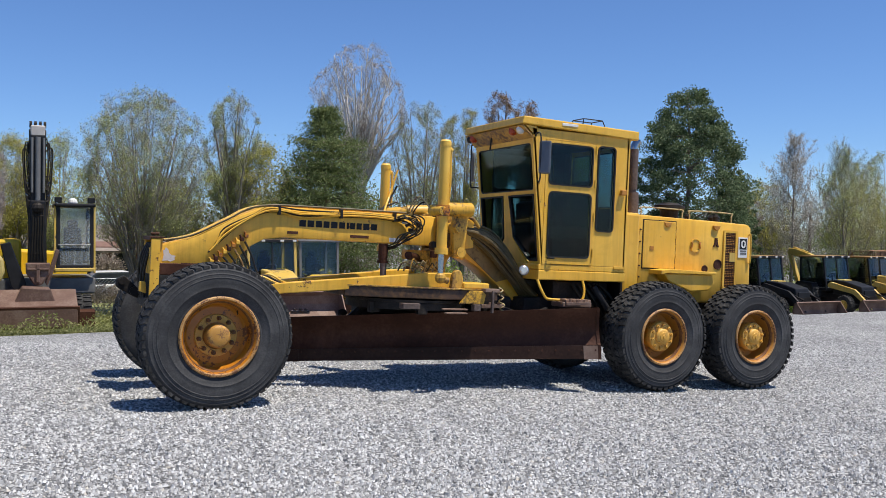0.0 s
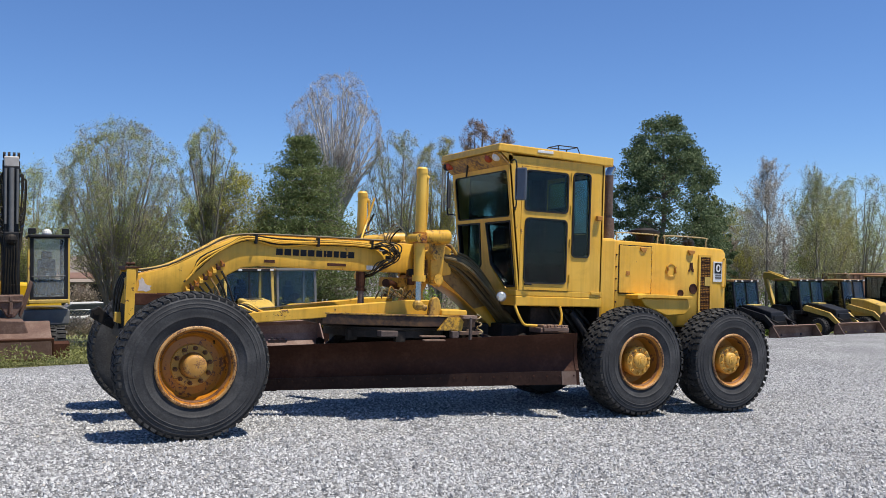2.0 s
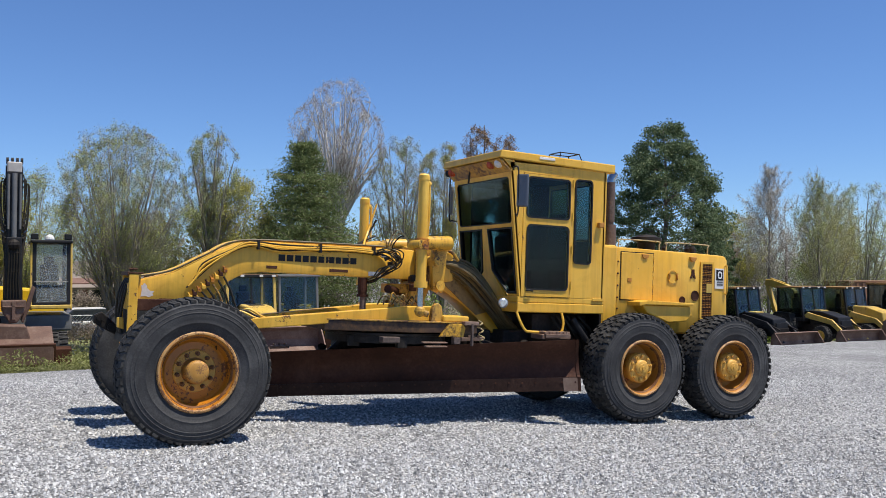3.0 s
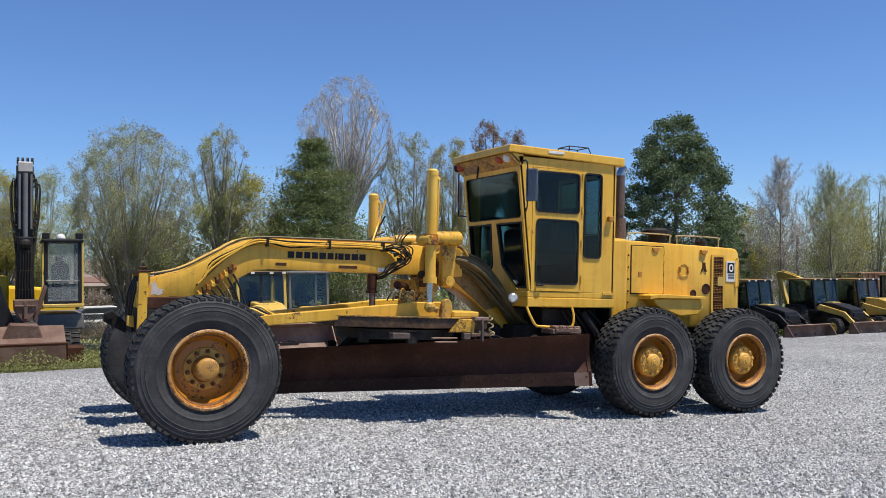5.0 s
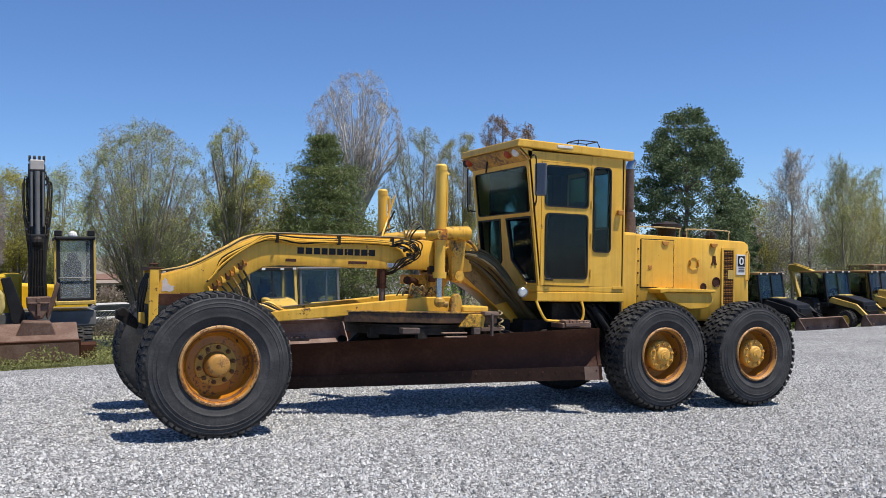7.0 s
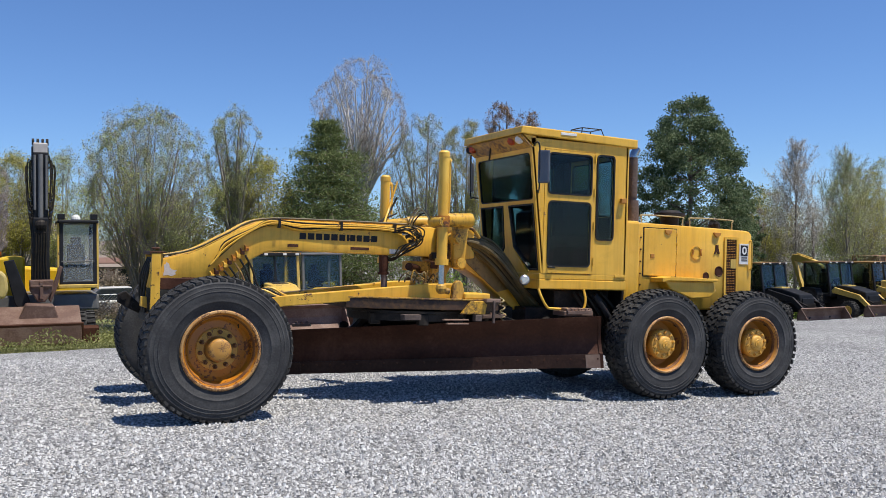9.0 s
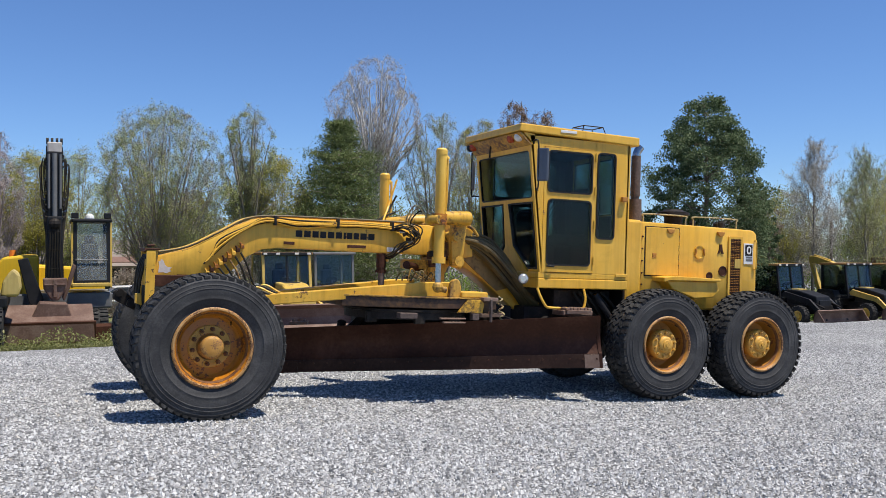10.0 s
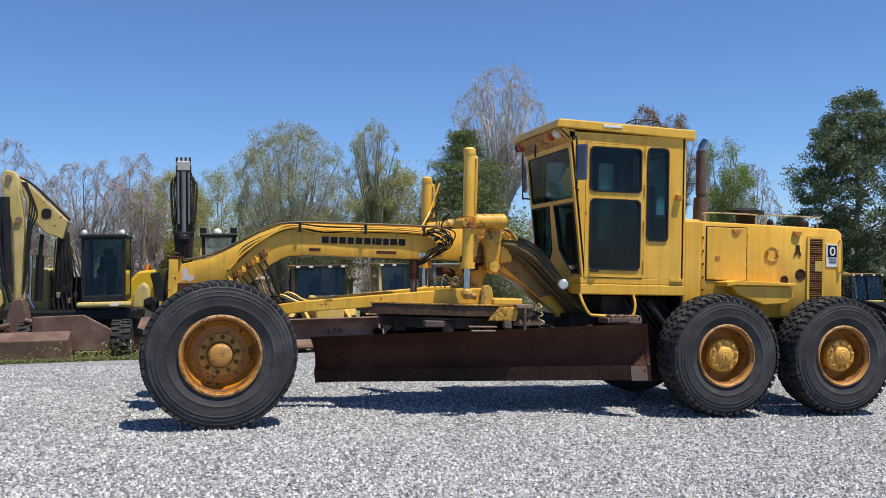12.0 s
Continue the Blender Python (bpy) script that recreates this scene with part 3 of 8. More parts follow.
part("bare_patch", bm, surface("bare_primer", ((0.3, (0.42, 0.38, 0.36)), (0.7, (0.62, 0.55, 0.50))), 0.6, 0, 5), front_frame, "patch where the paint has flaked to pale primer")
bm = bmesh.new()
prism(bm, [(-0.50, 1.195), (0.10, 1.195), (0.24, 1.285), (0.12, 1.315), (-0.50, 1.315)], -0.21, -0.160, 0.006)
part("frame_rail", bm, RUST, grader, "rusted side rail")

# hydraulic lines along the gooseneck
rng = random.Random(11)
for k in range(7):
    off = k * 0.017
    y = -0.178 - (k % 3) * 0.016
    bm = bmesh.new()
    tube(bm, [(0.06 + off, y, 1.44 + off), (0.22, y, 1.60 + off), (0.42 + off, y, 1.78 + off * 0.8), (0.70, y, 1.905 + off * 0.5), (1.05, y + 0.01, 1.88 + off * 0.6 - 0.03 * (k % 2)), (1.5, y, 1.895 + off * 0.45),
              (1.95, y, 1.90 + off * 0.4), (2.25, y - 0.01, 1.87 + off * 0.3), (2.38, y - 0.03, 1.80)], 0.0085, 6, 4)
    part("hydraulic_line", bm, YELLOW_FRAME if k % 3 else HOSE, grader)
for k in range(4):
    bm = bmesh.new()
    y = -0.14 + 0.07 * k
    tube(bm, [(-0.45, y, 1.535), (-0.1, y - 0.02, 1.612), (0.25, y - 0.02, 1.795), (0.60, y, 1.960), (1.3, y, 1.985), (2.3, y, 1.985)], 0.011, 6, 4)
    part("hydraulic_line", bm, (HOSE_DUSTY, YELLOW_FRAME, RAIL, YELLOW_FRAME)[k], grader)
for x, z in ((0.78, 1.93), (1.48, 1.93), (2.12, 1.93)):
    plate("line_clamp", (x, -0.225, z - 0.055), (x + 0.025, -0.160, z + 0.045), BLACK, grader)
# bolted valve blocks on the slope of the nose
for k in range(9):
    bm = bmesh.new()
    x = 0.10 + 0.044 * k
    z = 1.345 + 0.036 * k
    box(bm, (x - 0.020, -0.215, z - 0.022), (x + 0.020, -0.165, z + 0.022), 0.006)
    rod(bm, (x, -0.20, z), (x - 0.028, -0.20, z + 0.045), 0.012, 0.010, 8)
    part("pipe_fitting", bm, (YELLOW_FRAME, RUST, RIM)[k % 3], grader)
for k in range(6):
    bm = bmesh.new()
    x = 0.16 + 0.055 * k
    tube(bm, [(x, -0.21, 1.36 + 0.042 * k), (x + 0.07, -0.24, 1.28 + 0.03 * k), (x + 0.13, -0.25, 1.16 + 0.02 * k), (x + 0.24, -0.24, 1.10)], 0.011, 6)
    part("hose", bm, HOSE if k % 3 else YELLOW_DIRT_SHADE, grader)

# drawbar, circle and blade
bm = bmesh.new()
for s in (-1, 1):
    prism(bm, [(0.05, 0.95), (0.35, 0.96), (0.85, 1.035), (1.95, 1.140), (2.75, 1.16), (2.75, 1.325), (2.45, 1.315), (0.80, 1.145), (0.35, 1.07), (0.05, 1.06)], -0.06, 0.06, 0.010, "y",
          Matrix.Translation((0.0, s * 0.10, 0)) @ Matrix.Rotation(s * radians(9.5), 4, "Z"))
ball(bm, (0.02, 0, 0.99), 0.12)
part("drawbar", bm, YELLOW_FRAME, grader, "yellow drawbar with rubbed paint")
A_FRAME = [(1.50, -0.40), (1.95, -0.60), (2.48, -0.78), (3.18, -0.80), (3.18, 0.80), (2.48, 0.78), (1.95, 0.60), (1.50, 0.40)]
bm = bmesh.new()
prism(bm, A_FRAME, 1.035, 1.145, 0.008, "z")
aframe = part("drawbar_plate", bm, CIRCLE_PAINT, grader, "grimy rust-brown drawbar plate")
bm = bmesh.new()
prism(bm, [(x * 1.004, y * 1.02) for x, y in A_FRAME], 1.146, 1.162, 0.003, "z")
part("plate_lip", bm, YELLOW_DIRT_SHADE, aframe, "rubbed yellow upper lip")
for s in (-1, 1):
    bm = bmesh.new()
    prism(bm, [(2.70, 0.995), (3.00, 0.995), (3.02, 1.10), (2.98, 1.142), (2.82, 1.142)], s * 0.80 - 0.022, s * 0.80 + 0.022, 0.006)
    part("side_patch", bm, GREASY, aframe, "scraped yellow side patch")
    bm = bmesh.new()
    box(bm, (2.76, min(s * 0.42, s * 0.78), 1.162), (3.08, max(s * 0.42, s * 0.78), 1.225), 0.012)
    part("plate_block", bm, YELLOW, aframe)
# slide shoes, guide bars and side-shift latch between plate and blade
for name, lo, hi, mt, lb in (
        ("guide_shoe", (2.04, -0.78, 0.925), (2.24, -0.66, 0.985), EXHAUST, "scraped steel guide shoe"),
        ("guide_bar", (2.48, -0.86, 0.925), (2.78, -0.80, 0.942), RUST_PALE, "bare steel guide bar"),
        ("guide_bar", (2.50, -0.90, 0.885), (2.76, -0.84, 0.902), RUST_PALE, "bare steel guide bar"),
        ("guide_shoe", (2.86, -0.86, 0.92), (2.94, -0.78, 0.99), EXHAUST, "scraped steel guide shoe"),
        ("latch_bar", (3.06, -0.90, 0.90), (3.085, -0.86, 1.15), EXHAUST, "worn upright latch bar"),
        ("latch_bracket", (2.98, -0.88, 1.13), (3.16, -0.80, 1.17), RUST_PALE, "")):
    plate(name, lo, hi, mt, grader, 0.006, lb)
bm = bmesh.new()
tube(bm, [(3.34 + 0.03 * math.sin(a * 1.1) + 0.05 * a / 18, -0.56 + 0.025 * math.cos(a * 1.1), 1.17 - 0.27 * a / 18) for a in range(19)], 0.009, 6, 3)
part("coiled_cable", bm, RAIL, grader, "pale coiled cable hanging behind the plate", True)
# arm post and cross bar of the centre shift below the frame
bm = bmesh.new()
prism(bm, [(2.60, 1.16), (2.86, 1.16), (2.84, 1.40), (2.92, 1.56), (2.66, 1.56), (2.64, 1.40)], -0.12, 0.12, 0.015)
box(bm, (2.36, -0.06, 1.455), (2.70, 0.10, 1.565), 0.015)
part("shift_post", bm, GREASY, grader, "oily yellow centre shift post and cross bar")
bm = bmesh.new()
ring = [(0.70, -0.03), (0.70, 0.05), (0.72, 0.055), (0.72, 0.08), (0.54, 0.08), (0.54, -0.03), (0.70, -0.03)]
turned(bm, ring, (0, 0, 0), 48)
bm.transform(Matrix.Translation((2.40, 0, 0.935)) @ Matrix.Rotation(radians(90), 4, "X"))
part("circle", bm, DARK, grader, "greasy rusty blade circle", True)
for a in (215, 262, 305, 20, 70):
    bm = bmesh.new()
    cc = Vector((2.40 + 0.67 * math.cos(radians(a)), 0.67 * math.sin(radians(a)), 1.0))
    box(bm, (cc.x - 0.06, cc.y - 0.04, 0.86), (cc.x + 0.06, cc.y + 0.04, 0.985), 0.01)
    part("circle_shoe", bm, DARK, grader)
# blade: curved moldboard between its ends
BL, BR = Vector((1.10, 0.50, 0.22)), Vector((4.44, -1.050, 0.41))
along = (BR - BL).normalized()
face = Vector((along.y, -along.x, 0)).normalized()
if face.y > 0:
    face = -face


def moldboard(bm, s0, s1, prof, thick):
    length = (BR - BL).length
    rows = []
    for s in (s0, s1):
        base = BL + along * (s * length)
        k = 0.86 + 0.14 * s
        rows.append([(base + face * d - along * (0.09 * h) + Vector((0, 0, h * k))) for d, h in prof] + [(base + face * (d - thick) - along * (0.09 * h) + Vector((0, 0, h * k))) for d, h in reversed(prof)])
    a = [bm.verts.new(p) for p in rows[0]]
    b = [bm.verts.new(p) for p in rows[1]]
    n = len(a)
    for i in range(n):
        bm.faces.new((a[i], b[i], b[(i + 1) % n], a[(i + 1) % n]))
    bm.faces.new(a[::-1])
    bm.faces.new(b)
    return bm


arc = [(0.15 - 0.15 * math.sin(math.pi * (0.20 + 0.74 * i / 10)), 0.13 + 0.46 * i / 10) for i in range(11)]
bm = bmesh.new()
moldboard(bm, 0, 1, arc, 0.025)
blade = part("moldboard", bm, RUST, grader, "dark rusty curved blade", True)
bm = bmesh.new()
moldboard(bm, 0, 1, [(0.074, 0.0), (0.072, 0.155)], 0.022)
part("cutting_edge", bm, EDGE, blade, "worn bolted cutting edge")
for s0, s1 in ((0.0, 0.010), (0.990, 1.0)):
    bm = bmesh.new()
    moldboard(bm, s0, s1, [(0.080, -0.01), (0.080, 0.16)] + [(d + 0.010, h) for d, h in arc[1:]], 0.05)
    part("end_plate", bm, RUST, blade, "rusty blade end plate")
# right bit is scraped steel, paler to paint in sun on the blade's end
for s0, s1 in ((0.0, 0.055), (0.945, 1.0)):
    bm = bmesh.new()
    moldboard(bm, s0, s1, [(0.080, -0.006), (0.078, 0.15)], 0.03)
    part("end_bit", bm, RUST_PALE if s1 == 1.0 else EDGE, blade, "scraped end bit, sunlight put into its pale colour" if s1 == 1.0 else "dark rusty end bit")
length = (BR - BL).length
for i in range(24):
    p = BL + along * (length * (0.02 + 0.96 * i / 23)) + face * 0.072 + Vector((0, 0, 0.10))
    bm = bmesh.new()
    rod(bm, p - face * 0.02, p + face * 0.008, 0.014, 0.011, 8)
    part("plow_bolt", bm, RUST, blade)
bm = bmesh.new()
mid = (BL + BR) / 2
for s in (0.18, 0.82):
    p = BL + along * (length * s) - face * 0.10
    tube(bm, [tuple(p + Vector((0, 0, 0.55))), tuple(p - face * 0.12 + Vector((0, 0, 0.40))), (p.x * 0.6 + 2.42 * 0.4, p.y * 0.6, 0.94)], 0.055, 8)
for h in (0.18, 0.40):
    a, b = BL + along * (length * 0.05) - face * 0.13, BL + along * (length * 0.95) - face * 0.13
    slab(bm, [a + Vector((0, 0, h)), b + Vector((0, 0, h)), b + Vector((0, 0, h + 0.05)), a + Vector((0, 0, h + 0.05))], 0.05)
box(bm, (1.95, 0.22, 0.72), (3.45, 0.62, 0.97), 0.03)
box(bm, (3.15, -0.36, 0.72), (3.62, 0.5, 1.06), 0.03)
part("blade_carrier", bm, DARK, grader, "greasy blade carrier arms")
for s0, w in ((0.02, 0.075), (0.60, 0.12), (0.885, 0.10)):
    p = BL + along * (length * s0) + Vector((0, 0, 0.625 * (0.86 + 0.14 * s0)))
    q = p + along * (length * w * 0.75)
    bm = bmesh.new()
    slab(bm, [p + face * 0.03, q + face * 0.03, q - face * 0.09, p - face * 0.09], 0.035)
    for k in range(3):
        c = p + (q - p) * (0.2 + 0.3 * k) - face * 0.03
        rod(bm, c, c + Vector((0, 0, 0.06)), 0.018, 0.018, 8)
    part("blade_wear_block", bm, RUST_PALE, blade, "bolted wear block on the blade's top edge")

# blade lift: saddle, yoke arms and two upright cylinders
bm = bmesh.new()
for s in (-1, 1):
    prism(bm, [(2.66, 1.58), (3.02, 1.50), (3.06, 1.86), (2.96, 1.99), (2.66, 2.0)], s * 0.20 - 0.03, s * 0.20 + 0.03, 0.01)
box(bm, (2.68, -0.23, 1.968), (2.96, 0.23, 2.0), 0.006)
box(bm, (2.68, -0.23, 1.53), (2.96, 0.23, 1.60), 0.006)
part("lift_saddle", bm, YELLOW_DIRT_SHADE, grader, "yellow blade lift saddle")
for s in (-1, 1):
    bm = bmesh.new()
    y0, y1 = sorted((s * 0.166, s * 0.262))
    prism(bm, [(2.99, 1.60), (3.13, 1.62), (3.125, 1.70), (3.09, 1.72), (3.12, 1.75), (3.12, 1.88), (2.99, 1.90)], y0, y1, 0.012)
    rod(bm, (3.05, s * 0.20, 1.905), (3.05, s * 0.30, 1.905), 0.05, 0.05, 16)
    part("saddle_block", bm, YELLOW, grader, "bright yellow saddle clamp block", True)
    bm = bmesh.new()
    y0, y1 = sorted((s * 0.166, s * 0.186))
    prism(bm, [(3.00, 1.62), (3.24, 1.74), (3.72, 1.28), (3.50, 1.225), (3.44, 1.27)], y0, y1, 0.005)
    part("slope_cover", bm, OILY, grader, "oil-stained cover plate on the sloping frame")
for s in (-1, 1):
    bm = bmesh.new()
    prism(bm, [(2.78, 1.50), (2.91, 1.47), (2.94, 1.80), (2.96, 2.02), (2.78, 2.03), (2.76, 1.80)], s * 0.40 - 0.05, s * 0.40 + 0.05, 0.02)
    rod(bm, (2.86, s * 0.22, 1.56), (2.86, s * 0.48, 1.56), 0.058, 0.058, 18)
    rod(bm, (2.82, s * 0.22, 1.84), (2.82, s * 0.50, 1.84), 0.06, 0.06, 18)
    rod(bm, (2.60, s * 0.56, 2.035), (2.94, s * 0.50, 2.05), 0.078, 0.082, 20)
    rod(bm, (2.93, s * 0.50, 2.05), (2.955, s * 0.496, 2.05), 0.082, 0.066, 20)
    rod(bm, (2.38, s * 0.66, 2.005), (2.62, s * 0.56, 2.03), 0.062, 0.07, 16)
    rod(bm, (2.40, s * 0.67, 2.005), (2.44, s * 0.835, 2.005), 0.055, 0.05, 16)
    part("lift_yoke", bm, GREASY, grader, "yellow lift arm pivot with rubbed edges", True)
    bm = bmesh.new()
    rod(bm, (2.475, s * 0.74, 1.95), (2.475, s * 0.74, 2.07), 0.082, 0.082, 20)
    rod(bm, (2.475, s * 0.74 + s * 0.06, 2.005), (2.475, s * 0.74 + s * 0.105, 2.005), 0.045, 0.04, 14)
    part("trunnion", bm, RIM, grader, "rust-stained trunnion collar", True)
    bm = bmesh.new()
    ztop = 2.77 if s < 0 else 2.60
    xb = 2.475 if s < 0 else 2.375
    rod(bm, (xb + 0.005, s * 0.74, 1.55), (xb, s * 0.74, ztop), 0.059, 0.059, 20)
    rod(bm, (xb, s * 0.74, ztop), (xb, s * 0.74, ztop + 0.02), 0.062, 0.045, 20)
    rod(bm, (xb, s * 0.74, ztop - 0.05), (xb, s * 0.74, ztop), 0.064, 0.064, 20)
    rod(bm, (xb + 0.005, s * 0.74, 1.53), (xb + 0.005, s * 0.74, 1.60), 0.076, 0.076, 20)
    rod(bm, (xb + 0.075, s * 0.74, ztop - 0.10), (xb + 0.03, s * 0.74, ztop - 0.06), 0.03, 0.03, 10)
    tube(bm, [(xb + 0.08, s * 0.72, ztop - 0.08), (xb + 0.085, s * 0.72, 2.3), (xb + 0.08, s * 0.71, 2.1)], 0.014, 6)
    lift = part("lift_cylinder", bm, YELLOW, grader, "tall yellow blade lift cylinder", True)
    bm = bmesh.new()
    rod(bm, (xb + 0.005, s * 0.74, 1.56), (xb + 0.005, s * 0.745, 1.28), 0.033, 0.033, 14)
    part("rod", bm, CHROME, lift, "chromed rod")
    bm = bmesh.new()
    ball(bm, (xb + 0.005, s * 0.745, 1.27), 0.062)
    rod(bm, (xb - 0.02, s * 0.745, 1.27), (xb + 0.10, s * 0.745, 1.24), 0.035, 0.035)
    part("rod_end", bm, YELLOW_DIRT_SHADE, lift)
    bm = bmesh.new()
    prism(bm, [(2.62, 1.10), (2.78, 1.10), (2.77, 1.27), (2.755, 1.33), (2.73, 1.36), (2.69, 1.365), (2.66, 1.34), (2.64, 1.29)], -0.035, 0.035, 0.012, "y", Matrix.Translation((0, s * 0.70, 0)))
    part("lift_lug", bm, YELLOW_DIRT_SHADE, grader)
# centre shift cylinder and valve cluster under the frame
bm = bmesh.new()
rod(bm, (2.30, -0.25, 1.50), (2.85, 0.35, 1.44), 0.045)
rod(bm, (2.05, -0.10, 1.62), (2.05, -0.10, 1.46), 0.055, 0.055)
rod(bm, (2.05, -0.10, 1.40), (2.05, -0.10, 1.43), 0.066, 0.066)
rod(bm, (2.05, -0.10, 1.46), (2.05, -0.10, 1.40), 0.05, 0.05)
rod(bm, (2.05, -0.13, 1.22), (2.05, -0.14, 1.16), 0.075, 0.08)
part("centreshift_cylinder", bm, RUST, grader, "greasy centre shift cylinder")
bm = bmesh.new()
rod(bm, (2.05, -0.12, 1.41), (2.05, -0.135, 1.20), 0.036, 0.036)
part("centreshift_rod", bm, EXHAUST, grader, "dull oily centre shift rod", True)
rng = random.Random(21)
for k in range(8):
    o = Vector((rng.uniform(-0.05, 0.05), rng.uniform(-0.03, 0.03), rng.uniform(-0.05, 0.05)))
    g = 0.6 + 0.07 * k
    bm = bmesh.new()
    tube(bm, [Vector((2.14, -0.18, 1.90)) + o * 0.4, Vector((2.24, -0.24 - 0.05 * g, 1.93)) + o, Vector((2.31 + 0.07 * g, -0.28 - 0.04 * g, 1.87)) + o * 1.4, Vector((2.32 + 0.05 * g, -0.28 - 0.04 * g, 1.77)) + o, Vector((2.24, -0.25, 1.70)) + o * 1.5, Vector((2.20 - 0.05 * g, -0.22, 1.62)) + o, Vector((2.10, -0.10, 1.58)) + o * 0.5], 0.0078, 7, 7)
    part("hose", bm, HOSE if k % 4 else HOSE_DUSTY, grader)
for k in range(6):
    bm = bmesh.new()
    c = Vector((2.20 + 0.035 * k, -0.27 - 0.01 * (k % 3), 1.87 - 0.04 * (k % 4)))
    rod(bm, c, c + Vector((0.05, -0.03, 0.03 * (k % 2))), 0.02, 0.016, 8)
    part("hose_fitting", bm, CHROME if k % 3 == 0 else DARK, grader)
for k in range(8):
    bm = bmesh.new()
    tube(bm, [(2.20 + 0.06 * k, -0.20 - 0.03 * (k % 3), 1.32), (2.24 + 0.06 * k, -0.26, 1.42 + 0.02 * (k % 3)), (2.34 + 0.05 * k, -0.24, 1.39), (2.48 + 0.04 * k, -0.18, 1.34)], 0.0085, 6, 5)
    part("hose", bm, (HOSE_DUSTY, RAIL, YELLOW_DIRT_SHADE)[k % 3], grader)
for k in range(5):
    bm = bmesh.new()
    c = Vector((2.56 + rng.uniform(-0.06, 0.12), -0.30 - 0.05 * k, 1.56 + rng.uniform(-0.05, 0.08)))
    box(bm, c - Vector((0.035, 0.03, 0.04)), c + Vector((0.04, 0.03, 0.04)), 0.01)
    rod(bm, c, c + Vector((0.06, -0.06, 0.03)), 0.025, 0.02, 8)
    part("valve_block", bm, DARK if k % 2 else RUST, grader)
for k in range(3):
    bm = bmesh.new()
    tube(bm, [(2.42 - 0.02 * k, -0.66, 2.0), (2.33 - 0.03 * k, -0.55, 2.10 + 0.03 * k), (2.28 - 0.03 * k, -0.40, 2.0), (2.35, -0.25, 1.92)], 0.008, 6, 5)
    part("hose", bm, RAIL if k else HOSE, grader)
    bm = bmesh.new()
    tube(bm, [(2.52, 0.70, 2.55 - 0.2 * k), (2.40, 0.66, 2.2 - 0.05 * k), (2.25 - 0.05 * k, 0.4, 2.0), (2.3, 0.2, 1.98)], 0.012, 6, 5)
    part("hose", bm, HOSE if k else YELLOW_FRAME, grader)
# bundle of hoses down the slope towards the cab floor
for k in range(27):
    u = k / 26
    bm = bmesh.new()
    y = -0.205 - 0.13 * (1 - abs(2 * u - 1)) + rng.uniform(-0.02, 0.02)
    w = 0.03 * math.sin(k * 1.7) + rng.uniform(-0.02, 0.02)
    tube(bm, [(2.98 + 0.04 * u, y + 0.06, 1.90 - 0.16 * u), (3.16, y, 1.885 - 0.20 * u + w * 0.3), (3.36, y - 0.03, 1.79 - 0.25 * u + w), (3.54, y - 0.05, 1.62 - 0.27 * u + w), (3.70, y - 0.04, 1.44 - 0.25 * u + w * 0.6), (3.86, y + 0.03, 1.27 - 0.22 * u), (4.04, y + 0.10, 1.16 - 0.20 * u)], rng.uniform(0.013, 0.021), 7, 5)
    part("hose", bm, (HOSE_DUSTY, HOSE_DUSTY, HOSE, HOSE_DUSTY, YELLOW_DIRT_SHADE, HOSE_DUSTY)[k % 6], grader)
bm = bmesh.new()
tube(bm, [(2.90, -0.30, 2.0), (3.06, -0.33, 1.96), (3.16, -0.32, 1.86)], 0.020, 8)
part("steer_pipe", bm, YELLOW_DIRT_SHADE, grader)

# ---- cab ----
def panel_hole(bm, X0, Z0, X1, Z1, hx0, hz0, hx1, hz1, r, y0, y1, m=None):
    """A rectangular panel with a rounded opening."""
    inner, outer = rounded(hx0, hz0, hx1, hz1, r), []
    for k, (px, pz) in enumerate(inner):
        q, i = divmod(k, 5)
        cx, cz = ((X1, Z1), (X0, Z1), (X0, Z0), (X1, Z0))[q]
        if i == 0:
            outer.append((cx, pz) if q % 2 == 0 else (px, cz))
        elif i == 4:
            outer.append((px, cz) if q % 2 == 0 else (cx, pz))
        else:
            outer.append((cx, cz))
    frame_of(bm, outer, inner, y0, y1, m)


def gasket_and_pane(parent, x0, z0, x1, z1, r, y, m=None):
    bm = bmesh.new()
    frame_of(bm, rounded(x0 - 0.004, z0 - 0.004, x1 + 0.004, z1 + 0.004, r + 0.004), rounded(x0 + 0.014, z0 + 0.014, x1 - 0.014, z1 - 0.014, r - 0.01), y - 0.012, y + 0.012, m)
    part("window_seal", bm, BLACK, parent, "black rubber window seal")
    bm = bmesh.new()
    prism(bm, rounded(x0 + 0.01, z0 + 0.01, x1 - 0.01, z1 - 0.01, r), y - 0.003, y + 0.003, 0, "y", m)
    pane = part("window_pane", bm, GLASS, parent, "tinted greenish window glass")
    pane.visible_shadow = False
    return pane


MIRROR_BACK = surface("mirror_shell", ((0.3, (0.075, 0.085, 0.105)), (0.7, (0.12, 0.13, 0.155))), 0.32, 0.2, 4.0, 0.05, 40)
CY = 0.70
bm = bmesh.new()
box(bm, (3.76, -CY, 1.40), (5.0, CY, 1.47), 0.01)
box(bm, (3.76, -CY - 0.005, 1.285), (5.0, CY + 0.005, 1.40), 0.012)
cab = part("cab", bm, YELLOW, grader, "yellow steel operator cab with tinted windows")
